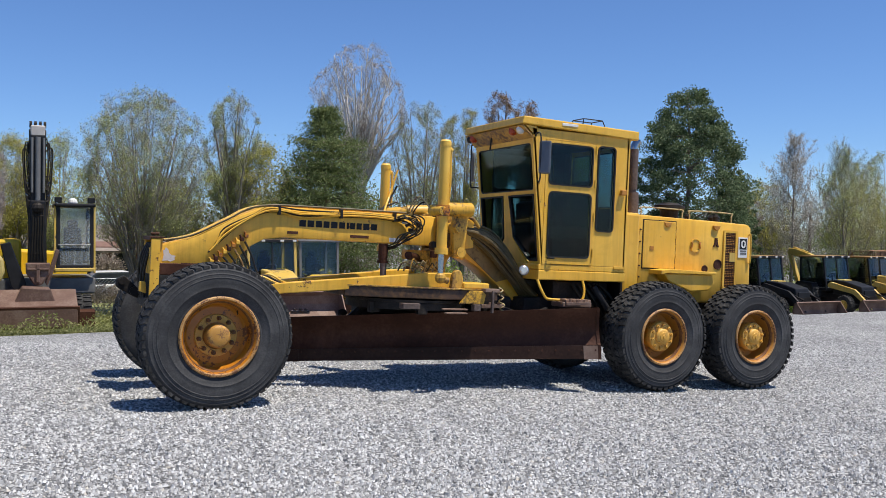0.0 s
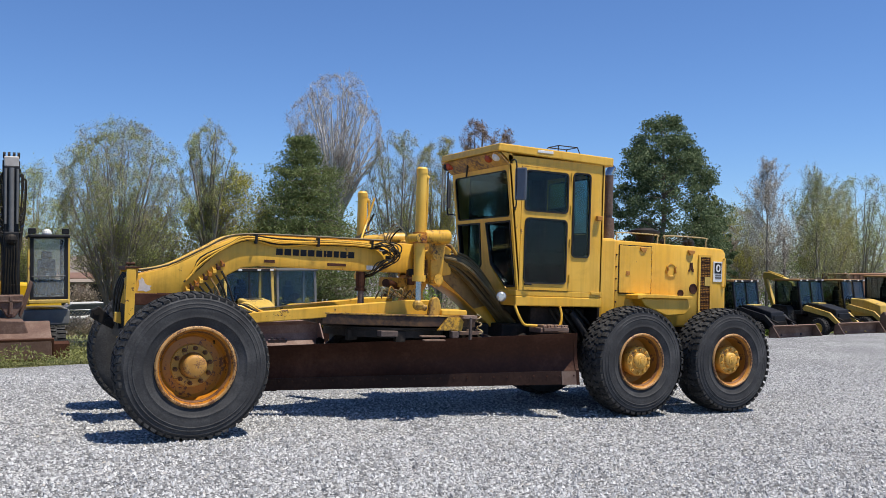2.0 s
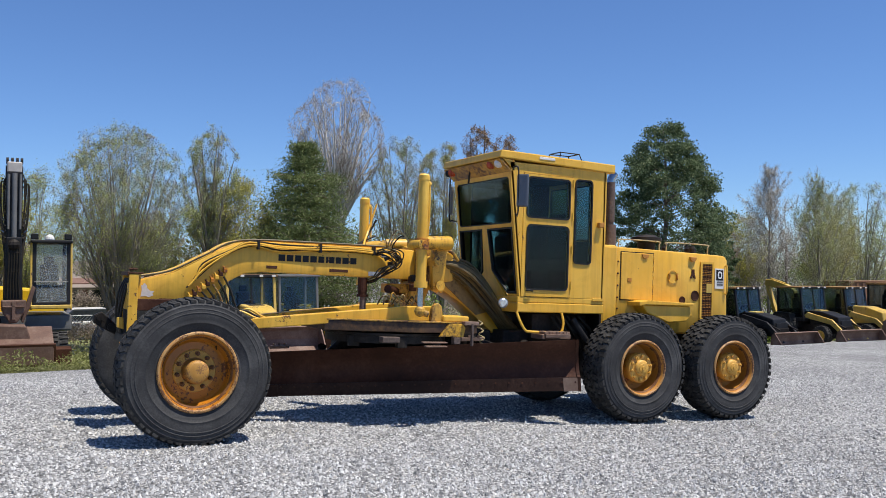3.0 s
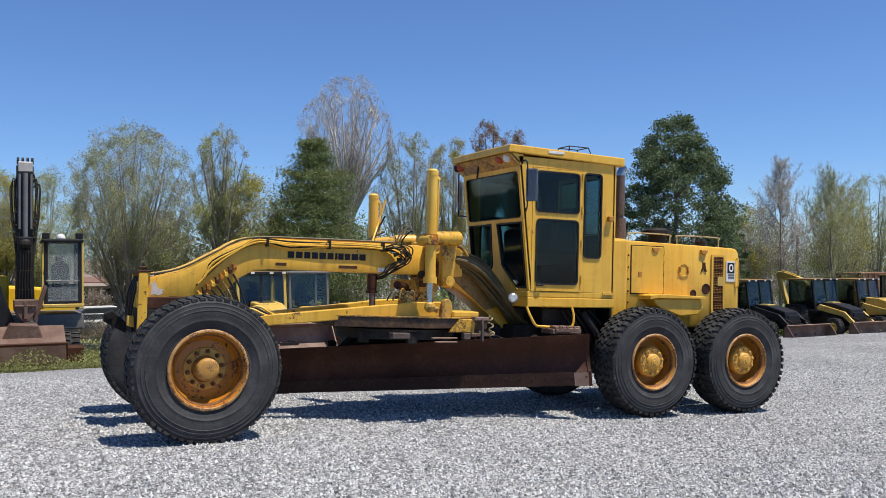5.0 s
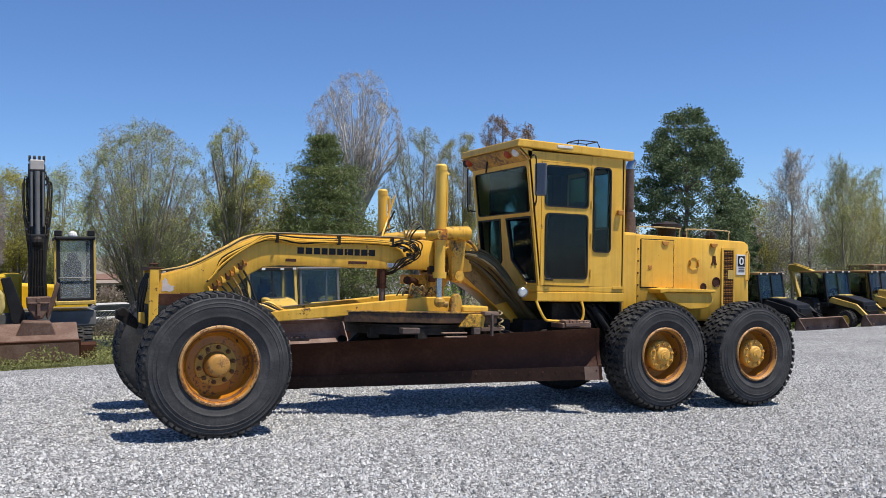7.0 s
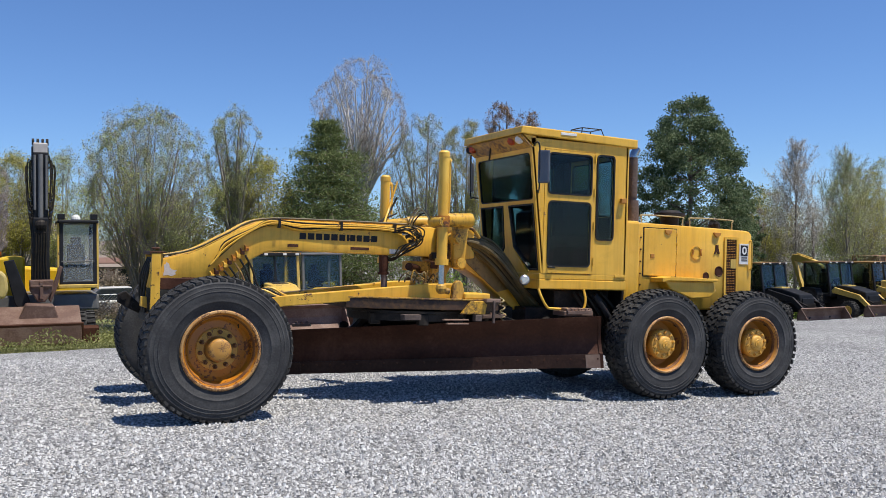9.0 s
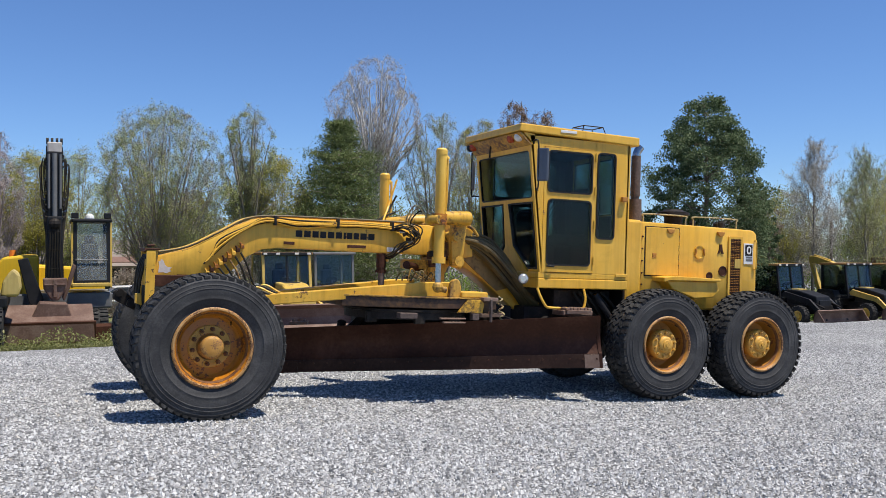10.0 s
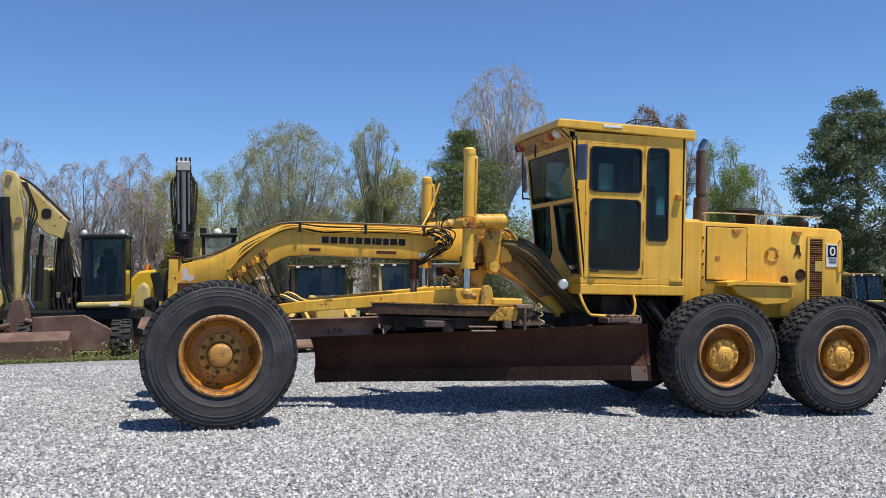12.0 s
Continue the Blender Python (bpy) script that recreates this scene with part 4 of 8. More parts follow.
# rear wall with its window opening
bm = bmesh.new()
panel_hole(bm, -CY, 1.47, CY, 3.04, -0.5, 2.2, 0.5, 2.9, 0.05, -0.02, 0.02, Matrix.Translation((4.98, 0, 0)) @ Matrix.Rotation(radians(90), 4, "Z"))
part("rear_wall", bm, YELLOW, cab)
gasket_and_pane(cab, -0.5, 2.2, 0.5, 2.9, 0.05, 0.0, Matrix.Translation((4.98, 0, 0)) @ Matrix.Rotation(radians(90), 4, "Z"))
for s in (-1, 1):
    bm = bmesh.new()
    y0, y1 = (-CY, -CY + 0.04) if s < 0 else (CY - 0.04, CY)
    panel_hole(bm, 4.50, 1.47, 4.98, 3.04, 4.530, 1.885, 4.785, 2.912, 0.05, y0, y1)
    prism(bm, [(3.80, 1.46), (3.845, 1.46), (3.79, 2.93), (4.50, 2.93), (4.51, 3.04), (3.60, 3.04), (3.62, 2.93)], y0, y1)
    part("side_panel", bm, YELLOW, cab)
for s in (-1, 1):
    y = s * (CY + 0.006)
    y0, y1 = sorted((y, y - s * 0.04))
    bm = bmesh.new()
    panel_hole(bm, 3.80, 2.365, 4.495, 2.925, 3.845, 2.405, 4.455, 2.890, 0.05, y0, y1)
    panel_hole(bm, 3.80, 1.475, 4.495, 2.365, 3.855, 1.555, 4.450, 2.325, 0.055, y0, y1)
    door = part("door", bm, YELLOW, cab, "yellow cab door with two windows")
    gasket_and_pane(cab, 3.845, 2.405, 4.455, 2.890, 0.05, y)
    gasket_and_pane(cab, 3.855, 1.555, 4.450, 2.325, 0.055, y)
    gasket_and_pane(cab, 4.530, 1.885, 4.785, 2.912, 0.05, s * (CY + 0.002))
    for z in (1.62, 2.05, 2.45, 2.85):
        bm = bmesh.new()
        rod(bm, (4.498, y + s * 0.008, z - 0.05), (4.498, y + s * 0.008, z + 0.05), 0.012, 0.012, 8)
        part("hinge", bm, YELLOW, cab)
    bm = bmesh.new()
    box(bm, (4.82, min(y, y + s * 0.012), 1.44), (4.985, max(y, y + s * 0.012), 1.475), 0.004)
    part("drip_strip", bm, YELLOW, cab)
    bm = bmesh.new()
    box(bm, (4.865, min(y, y + s * 0.05), 2.345), (4.945, max(y, y + s * 0.05), 2.405), 0.008)
    part("door_holdback", bm, RIM_PALE, cab)
    bm = bmesh.new()
    tube(bm, [(3.86, y + s * 0.01, 1.545), (3.90, y + s * 0.035, 1.545), (3.95, y + s * 0.02, 1.54)], 0.012, 6)
    part("door_latch", bm, BLACK, cab)
# front wall, leaning out at the top: a wide upper pane over two tapered lower ones
FM = Matrix.Translation((3.80, 0, 1.47)) @ Matrix.Rotation(radians(-6.9), 4, "Y") @ Matrix.Rotation(radians(90), 4, "Z")
FH = 1.475
bm = bmesh.new()
panel_hole(bm, -CY, 0.845, CY, FH, -0.655, 0.865, 0.655, 1.415, 0.05, -0.02, 0.02, FM)
for pts in ([(-CY, 0), (-0.655, 0), (-0.655, 0.845), (-CY, 0.845)], [(CY, 0), (CY, 0.845), (0.655, 0.845), (0.655, 0)], [(-0.655, 0.822), (0.655, 0.822), (0.655, 0.845), (-0.655, 0.845)],
            [(-0.10, 0.30), (0.10, 0.30), (0.06, 0.822), (-0.06, 0.822)], [(-0.42, -0.02), (0.42, -0.02), (0.10, 0.30), (-0.10, 0.30)], [(-0.655, 0.0), (-0.42, 0.0), (-0.45, 0.03), (-0.655, 0.03)], [(0.655, 0.0), (0.655, 0.03), (0.45, 0.03), (0.42, 0.0)]):
    prism(bm, pts, -0.02, 0.02, 0, "y", FM)
part("front_wall", bm, YELLOW, cab, "shaded front cab wall")
gasket_and_pane(cab, -0.655, 0.865, 0.655, 1.415, 0.05, 0.0, FM)
for s in (-1, 1):
    out = [(s * 0.65, 0.035), (s * 0.65, 0.818), (s * 0.065, 0.818), (s * 0.115, 0.31), (s * 0.44, 0.035)]
    ins = [(s * 0.632, 0.055), (s * 0.632, 0.80), (s * 0.085, 0.80), (s * 0.135, 0.32), (s * 0.45, 0.055)]
    bm = bmesh.new()
    frame_of(bm, out, ins, -0.03, 0.028, FM)
    part("window_seal", bm, BLACK, cab)
    bm = bmesh.new()
    prism(bm, ins, -0.003, 0.003, 0, "y", FM)
    part("window_pane", bm, GLASS, cab).visible_shadow = False
# roof with its lip and visor
bm = bmesh.new()
b = bmesh.new()
v = [b.verts.new(p) for p in ((3.44, -0.735, 3.075), (5.10, -0.735, 3.03), (5.10, 0.735, 3.03), (3.44, 0.735, 3.075), (3.46, -0.735, 3.165), (5.10, -0.735, 3.135), (5.10, 0.735, 3.135), (3.46, 0.735, 3.165), (4.2, 0, 3.20))]
for q in ((3, 2, 1, 0), (0, 1, 5, 4), (1, 2, 6, 5), (2, 3, 7, 6), (3, 0, 4, 7)):
    b.faces.new([v[i] for i in q])
for q in ((4, 5, 8), (5, 6, 8), (6, 7, 8), (7, 4, 8)):
    b.faces.new([v[i] for i in q])
bevel(b, [e for e in b.edges if not e.verts[0] == v[8] and not e.verts[1] == v[8]], 0.012)
merge(bm, b)
part("roof", bm, YELLOW, cab, "yellow cab roof with a sharp lip")
bm = bmesh.new()
# the visor's downward face gets its shade from this browner paint
prism(bm, [(3.445, 3.06), (3.47, 3.06), (3.62, 2.93), (3.60, 2.925)], -0.72, 0.72)
part("visor", bm, YELLOW_DIRT_SHADE, cab, "visor under the roof front, its shade put into browner paint")
bm = bmesh.new()
prism(bm, [(3.66, 2.94), (3.66, 3.06), (3.50, 3.07)], -0.70, 0.70)
part("header", bm, YELLOW, cab)
for y, mt in ((-0.60, WHITE), (-0.42, RED_LENS), (0.58, RED_LENS), (0.66, BLACK)):
    bm = bmesh.new()
    ball(bm, (3.50, y, 3.02), 0.055, 12)
    rod(bm, (3.51, y, 3.03), (3.56, y, 3.06), 0.03)
    part("roof_lamp", bm, mt, cab)
bm = bmesh.new()
tube(bm, [(3.52, 0.10, 3.03), (3.53, 0.16, 2.98), (3.55, 0.22, 2.86)], 0.012, 6)
part("wiper", bm, BLACK, cab)
bm = bmesh.new()
box(bm, (3.98, -0.742, 3.10), (4.20, -0.725, 3.132), 0.004)
part("roof_marker", bm, WHITE, cab, "small white marker strip")
bm = bmesh.new()
ga, gb, gz = (4.55, -0.30), (4.93, 0.02), 3.30
corners = [(ga[0], ga[1]), (gb[0], ga[1]), (gb[0], gb[1]), (ga[0], gb[1])]
for k in range(4):
    p, q = corners[k], corners[(k + 1) % 4]
    rod(bm, (p[0], p[1], 3.15), (p[0] * 0.75 + 4.74 * 0.25, p[1] * 0.75 - 0.14 * 0.25, gz), 0.007, 0.007, 6)
    rod(bm, (p[0] * 0.75 + 4.74 * 0.25, p[1] * 0.75 - 0.14 * 0.25, gz), (q[0] * 0.75 + 4.74 * 0.25, q[1] * 0.75 - 0.14 * 0.25, gz), 0.007, 0.007, 6)
    rod(bm, (p[0], p[1], 3.215), (q[0], q[1], 3.215), 0.006, 0.006, 6)
part("beacon_guard", bm, BLACK, cab, "thin wire beacon guard")
# mirrors
for s in (-1, 1):
    y = s * 0.86
    bm = bmesh.new()
    tube(bm, [(3.64, s * 0.70, 2.95), (3.60, s * 0.80, 2.97), (3.62, y, 2.92), (3.63, y, 2.46), (3.64, s * 0.80, 2.42), (3.72, s * 0.70, 2.41)], 0.010, 6)
    arm = part("mirror_arm", bm, BLACK, cab)
    bm = bmesh.new()
    box(bm, (-0.07, -0.02, -0.19), (0.07, 0.02, 0.19), 0.018, pose(3.665, y + s * 0.03, 2.69, 0, 0, -48 if s < 0 else 62))
    part("mirror", bm, GREY if s > 0 else MIRROR_BACK, cab, "blue-grey door mirror on a bent arm")
# work lamp and sill
LENS = surface("lamp_lens", ((0.3, (0.55, 0.55, 0.53)), (0.7, (0.72, 0.72, 0.70))), 0.12, 0.6, 30.0, 0.1, 80)
bm = bmesh.new()
rod(bm, (3.60, -0.60, 1.39), (3.565, -0.70, 1.39), 0.040, 0.058, 20)
rod(bm, (3.565, -0.70, 1.39), (3.560, -0.714, 1.39), 0.060, 0.060, 20)
lamp = part("work_lamp", bm, GREY, grader, "round work lamp with a clear lens", True)
bm = bmesh.new()
rod(bm, (3.560, -0.714, 1.39), (3.556, -0.726, 1.39), 0.052, 0.036, 20)
part("lens", bm, LENS, lamp, "ribbed clear lens", True)
for s in (-1, 1):
    bm = bmesh.new()
    tube(bm, [(3.76, s * 0.69, 1.29), (3.79, s * 0.72, 1.19), (3.86, s * 0.73, 1.08), (3.95, s * 0.73, 1.06), (4.31, s * 0.73, 1.05), (4.38, s * 0.73, 1.08), (4.40, s * 0.72, 1.19), (4.39, s * 0.69, 1.29)], 0.016, 8)
    part("step_rail", bm, YELLOW, grader, "bent yellow entry step", True)
bm = bmesh.new()
box(bm, (4.02, -0.86, 0.98), (4.42, -0.60, 1.04), 0.01)
for k in range(4):
    box(bm, (4.05 + 0.10 * k, -0.87, 1.04), (4.10 + 0.10 * k, -0.60, 1.07), 0.006)
part("step_pad", bm, RUST_PALE, grader, "rusty serrated step")
# inside the cab
bm = bmesh.new()
box(bm, (3.66, -0.66, 2.95), (4.94, 0.66, 3.02), 0.01)
part("headliner", bm, SEAT, cab, "dark cab headliner")
bm = bmesh.new()
box(bm, (4.925, -0.655, 1.475), (4.955, 0.655, 2.19), 0.004)
for s in (-1, 1):
    box(bm, (4.925, min(s * 0.655, s * 0.51), 2.19), (4.955, max(s * 0.655, s * 0.51), 2.95), 0.004)
    box(bm, (4.80, min(s * 0.655, s * 0.63), 1.475), (4.925, max(s * 0.655, s * 0.63), 2.95), 0.004)
part("lining", bm, SEAT, cab, "dark inner lining")
for s in (-1, 1):
    y0, y1 = sorted((s * (CY - 0.042), s * (CY - 0.05)))
    bm = bmesh.new()
    panel_hole(bm, 3.85, 2.365, 4.495, 2.95, 3.862, 2.422, 4.438, 2.873, 0.05, y0, y1)
    panel_hole(bm, 3.85, 1.49, 4.495, 2.365, 3.872, 1.572, 4.433, 2.308, 0.055, y0, y1)
    panel_hole(bm, 4.497, 1.49, 4.80, 2.95, 4.547, 1.902, 4.768, 2.895, 0.05, y0, y1)
    part("door_lining", bm, SEAT, cab, "dark inside of the cab door")
bm = bmesh.new()
box(bm, (3.82, -0.64, 1.471), (4.92, 0.64, 1.485), 0.002)
part("floor_mat", bm, RUBBER, cab)
bm = bmesh.new()
box(bm, (4.42, -0.26, 1.80), (4.88, 0.26, 1.95), 0.05)
box(bm, (4.76, -0.26, 1.92), (4.90, 0.26, 2.55), 0.06)
box(bm, (4.50, -0.2, 1.47), (4.82, 0.2, 1.80), 0.02)
part("seat", bm, SEAT, cab, "dark vinyl operator seat")
bm = bmesh.new()
prism(bm, [(3.95, 1.47), (4.16, 1.47), (4.10, 2.15), (4.00, 2.25), (3.92, 2.2)], -0.18, 0.18, 0.03)
part("console", bm, BLACK, cab)
bm = bmesh.new()
turned(bm, [(0.19, -0.012), (0.205, 0), (0.19, 0.012), (0.178, 0), (0.19, -0.012)], (0, 0, 0), 28)
rod(bm, (-0.185, 0, 0), (0.185, 0, 0), 0.012)
bm.transform(Matrix.Translation((4.16, 0, 2.28)) @ Matrix.Rotation(radians(-65), 4, "Y") @ Matrix.Rotation(radians(90), 4, "X"))
part("steering_wheel", bm, BLACK, cab)
for s in (-1, 1):
    for k in range(5):
        bm = bmesh.new()
        rod(bm, (4.10 + 0.03 * k, s * (0.14 + 0.03 * k), 2.1), (4.22 + 0.03 * k, s * (0.16 + 0.03 * k), 2.32), 0.007, 0.007, 6)
        ball(bm, (4.22 + 0.03 * k, s * (0.16 + 0.03 * k), 2.33), 0.018, 8)
        part("lever", bm, BLACK, cab)

# ---- engine hood ----
HY = 0.60
bm = bmesh.new()
box(bm, (5.02, -HY - 0.03, 1.06), (5.26, HY + 0.03, 2.15), 0.035)
part("oil_tank", bm, YELLOW, grader, "yellow tank between cab and hood")
bm = bmesh.new()
prism(bm, [(5.262, 1.05), (5.262, 2.135), (6.62, 2.115), (7.06, 2.105), (7.12, 2.06), (7.13, 1.30), (6.95, 1.05)], -HY, HY, 0.03)
hood = part("hood", bm, YELLOW, grader, "yellow engine hood with dents and faded paint", True)


def hood_bit(name, lo, hi, material, r=0.003, label=""):
    b = bmesh.new()
    box(b, (lo[0], -HY - lo[1], lo[2]), (hi[0], -HY - hi[1], hi[2]), r)
    return part(name, b, material, hood, label)


bm = bmesh.new()
frame_of(bm, rounded(5.318, 1.463, 5.847, 2.082, 0.008), rounded(5.335, 1.480, 5.830, 2.065, 0.008), -HY - 0.004, -HY + 0.004)
part("door_gap", bm, DARK, hood, "dark strip along the joint round the access door")
hood_bit("access_door", (5.33, 0.014, 1.475), (5.835, -0.01, 2.07), YELLOW, 0.006, "hinged yellow access door")
for z in (1.52, 1.64, 1.76, 1.88, 2.0):
    bm = bmesh.new()
    rod(bm, (5.85, -HY - 0.006, z - 0.02), (5.85, -HY - 0.006, z + 0.02), 0.012, 0.012, 8)
    part("hinge", bm, YELLOW, hood)
hood_bit("latch", (5.43, 0.022, 1.70), (5.49, 0.01, 1.75), RIM_PALE, 0.004, "small rusted latch")
for z in (1.36, 1.5, 1.65, 1.8, 1.95):
    bm = bmesh.new()
    rod(bm, (5.285, -HY, z), (5.285, -HY - 0.012, z), 0.012, 0.010, 8)
    part("bolt", bm, RUST, hood)
for x in (5.70, 6.50):
    bm = bmesh.new()
    prism(bm, [(x - 0.06, 2.06), (x + 0.06, 2.06), (x + 0.045, 2.02), (x + 0.015, 2.0), (x - 0.015, 2.0), (x - 0.045, 2.02)], -HY - 0.03, -HY, 0.006)
    part("handhold", bm, RIM_PALE, hood)
bm = bmesh.new()
turned(bm, [(0.085, 0.0), (0.088, -0.014), (0.074, -0.014), (0.072, -0.004), (0.001, -0.004)], (6.17, -HY, 1.79), 28)
part("cover_ring", bm, YELLOW, hood, "round inspection cover", True)
for dx in (-0.075, 0.075):
    bm = bmesh.new()
    tube(bm, [(6.17 + dx, -HY - 0.014, 1.83), (6.17 + dx * 0.8, -HY - 0.02, 1.80), (6.17 + dx, -HY - 0.014, 1.75)], 0.012, 6)
    part("cover_clip", bm, RIM_PALE, hood)
bm = bmesh.new()
prism(bm, [(6.49, 1.90), (6.53, 1.90), (6.54, 1.83), (6.56, 1.78), (6.53, 1.78), (6.51, 1.82), (6.48, 1.78), (6.46, 1.78), (6.49, 1.84)], -HY - 0.012, -HY, 0)
part("release_handle", bm, RUST, hood)
for c, r in (((6.555, 1.555), 0.06), ((6.34, 1.49), 0.042)):
    bm = bmesh.new()
    turned(bm, [(r + 0.008, 0.0), (r + 0.008, -0.008), (r, -0.010), (r * 0.92, -0.002), (0.001, -0.002)], (c[0], -HY, c[1]), 20)
    part("round_port", bm, RUST, hood, "rusty round port")
# radiator grille: frame, backing and mesh bars
hood_bit("grille_backing", (6.66, 0.006, 1.26), (6.84, -0.01, 1.985), BLACK, 0)
bm = bmesh.new()
frame_of(bm, rounded(6.635, 1.235, 6.865, 2.01, 0.01), rounded(6.665, 1.265, 6.838, 1.98, 0.01), -HY - 0.018, -HY)
part("grille_frame", bm, YELLOW, hood)
for i in range(34):
    z = 1.272 + 0.0211 * i
    b = bmesh.new()
    box(b, (6.662, -HY - 0.014, z), (6.842, -HY - 0.006, z + 0.008))
    part("grille_bar", b, RIM_PALE if i % 5 else RUST, hood)
for i in range(6):
    x = 6.675 + 0.028 * i
    b = bmesh.new()
    box(b, (x, -HY - 0.016, 1.262), (x + 0.006, -HY - 0.005, 1.982))
    part("grille_bar", b, RUST, hood)
hood_bit("warning_plate", (6.74, 0.020, 1.60), (6.835, 0.012, 1.72), YELLOW_BG, 0.001, "small yellow warning plate with unreadable print")
# maker's badge as plain shapes
hood_bit("badge", (6.895, 0.010, 1.66), (7.05, 0.0, 1.93), WHITE, 0.001, "white maker's badge with plain black shapes")
hood_bit("badge_shape", (6.915, 0.013, 1.77), (7.035, 0.006, 1.91), BLACK, 0.0)
bm = bmesh.new()
frame_of(bm, rounded(6.938, 1.79, 7.012, 1.892, 0.035), rounded(6.958, 1.81, 6.995, 1.872, 0.018), -HY - 0.017, -HY - 0.006)
part("badge_shape", bm, WHITE, hood)
for z0, z1 in ((1.70, 1.725), (1.735, 1.757)):
    hood_bit("badge_shape", (6.93, 0.013, z0), (7.03, 0.006, z1), GREY, 0.0)
bm = bmesh.new()
tube(bm, [(7.075, -HY, 1.96), (7.078, -HY - 0.035, 1.95), (7.085, -HY - 0.035, 1.62), (7.083, -HY, 1.60)], 0.010, 6)
part("grab_handle", bm, YELLOW, hood)
# tool ledge over the tandem wheels
bm = bmesh.new()
prism(bm, [(5.45, 1.455), (5.62, 1.475), (6.33, 1.455), (6.33, 1.42), (5.55, 1.42), (5.45, 1.40)], -HY - 0.24, -HY + 0.01, 0.008)
part("ledge", bm, YELLOW, grader, "yellow fender ledge with worn paint")
bm = bmesh.new()
prism(bm, [(5.52, 1.42), (6.30, 1.42), (6.34, 1.30), (6.25, 1.22), (5.95, 1.20), (5.60, 1.32)], -HY - 0.20, -HY, 0.015)
part("fender_box", bm, YELLOW, grader)
bm = bmesh.new()
prism(bm, [(5.9, 0.75), (6.25, 0.75), (6.25, 1.2), (5.95, 1.22)], -0.56, -0.50, 0.01)
part("frame_gusset", bm, RUST, grader)
# hood top: exhaust, air intake, rails
bm = bmesh.new()
rod(bm, (5.62, 0.04, 2.12), (5.62, 0.04, 2.46), 0.095, 0.085, 24)
rod(bm, (5.62, 0.04, 2.46), (5.62, 0.04, 2.52), 0.055, 0.055, 20)
part("muffler_shroud", bm, EXHAUST, grader, "rusty exhaust heat shield", True)
bm = bmesh.new()
rod(bm, (5.62, 0.04, 2.50), (5.62, 0.04, 3.03), 0.064, 0.062, 22)
ex = part("exhaust_pipe", bm, EXHAUST, grader, "tall brown exhaust stack", True)
bm = bmesh.new()
tube(bm, [(5.62, 0.04, 3.02), (5.63, 0.04, 3.08), (5.68, 0.04, 3.15)], 0.054, 12)
part("stack_tip", bm, CHROME, ex, "bright cut-off stack tip", True)
bm = bmesh.new()
turned(bm, [(0.001, 0.115), (0.12, 0.105), (0.14, 0.085), (0.205, 0.07), (0.21, 0.03), (0.14, 0.02), (0.12, 0.0), (0.12, -0.16)], (0, 0, 0), 30)
bm.transform(Matrix.Translation((6.22, 0.0, 2.25)) @ Matrix.Rotation(radians(90), 4, "X"))
part("air_intake_cap", bm, DARK, grader, "dusty dark air cleaner cap", True)
for c, r in (((6.62, 0.1), 0.04), ((7.0, 0.0), 0.08), ((6.85, -0.2), 0.04)):
    bm = bmesh.new()
    rod(bm, (c[0], c[1], 2.08), (c[0], c[1], 2.20), r, r, 16)
    rod(bm, (c[0], c[1], 2.20), (c[0], c[1], 2.235), r * 1.1, r * 0.7, 16)
    part("filler_cap", bm, DARK, grader)
for x0, x1 in ((5.36, 6.02), (6.14, 6.85)):
    bm = bmesh.new()
    tube(bm, [(x0, -0.50, 2.10), (x0 + 0.003, -0.50, 2.20), (x0 + 0.03, -0.50, 2.238), (x1 - 0.03, -0.50, 2.240), (x1, -0.50, 2.20), (x1, -0.50, 2.09)], 0.009, 6)
    part("hood_rail", bm, RAIL, grader, "thin handrail on the hood")
# underside clutter below the cab
bm = bmesh.new()
box(bm, (4.1, -0.5, 0.75), (4.9, 0.5, 1.27), 0.02)
part("transmission_case", bm, DARK, grader, "greasy transmission under the cab")
for k in range(6):
    bm = bmesh.new()
    tube(bm, [(4.35 + 0.08 * k, -0.52, 1.25), (4.45 + 0.09 * k, -0.58, 1.08), (4.62 + 0.07 * k, -0.56, 0.92), (4.85, -0.5, 0.8)], 0.018, 6)
    part("hose", bm, HOSE, grader)
bm = bmesh.new()
rod(bm, (4.60, -0.62, 1.22), (4.80, -0.66, 0.95), 0.035)
rod(bm, (4.80, -0.66, 0.95), (4.86, -0.67, 0.86), 0.02)
part("frame_lock_cylinder", bm, BLACK, grader)
bm = bmesh.new()
tube(bm, [(0.10, 0.1, 1.10), (0.55, -0.12, 1.13), (0.85, -0.22, 1.12)], 0.02, 6)
part("hose", bm, HOSE, grader)
for k in range(4):
    bm = bmesh.new()
    tube(bm, [(0.42 + 0.03 * k, -0.17, 1.12), (0.56 + 0.04 * k, -0.24, 1.20 + 0.012 * k), (0.74 + 0.03 * k, -0.27, 1.14 + 0.01 * k), (0.95, -0.26, 1.125)], 0.012, 6)
    part("hose", bm, YELLOW_FRAME if k % 2 else HOSE, grader)


# ---- parked machines behind, all facing the yard ----
DARK_GLASS, dnt, dbs = mat("dark_tinted_glass", 0.04)
dbs.inputs["Base Color"].default_value = (0.46, 0.56, 0.57, 1)
dbs.inputs["Transmission Weight"].default_value = 1.0
dbs.inputs["IOR"].default_value = 1.45
ROOF_OCHRE = painted("grimy_ochre_roof", (0.26, 0.13, 0.03), (0.32, 0.18, 0.06), (0.10, 0.05, 0.03), rough=0.6, rust=0.62)
HAZY, hnt, hbs = mat("hazy_pale_glass", 0.08)
hbs.inputs["Base Color"].default_value = (0.80, 0.86, 0.87, 1)
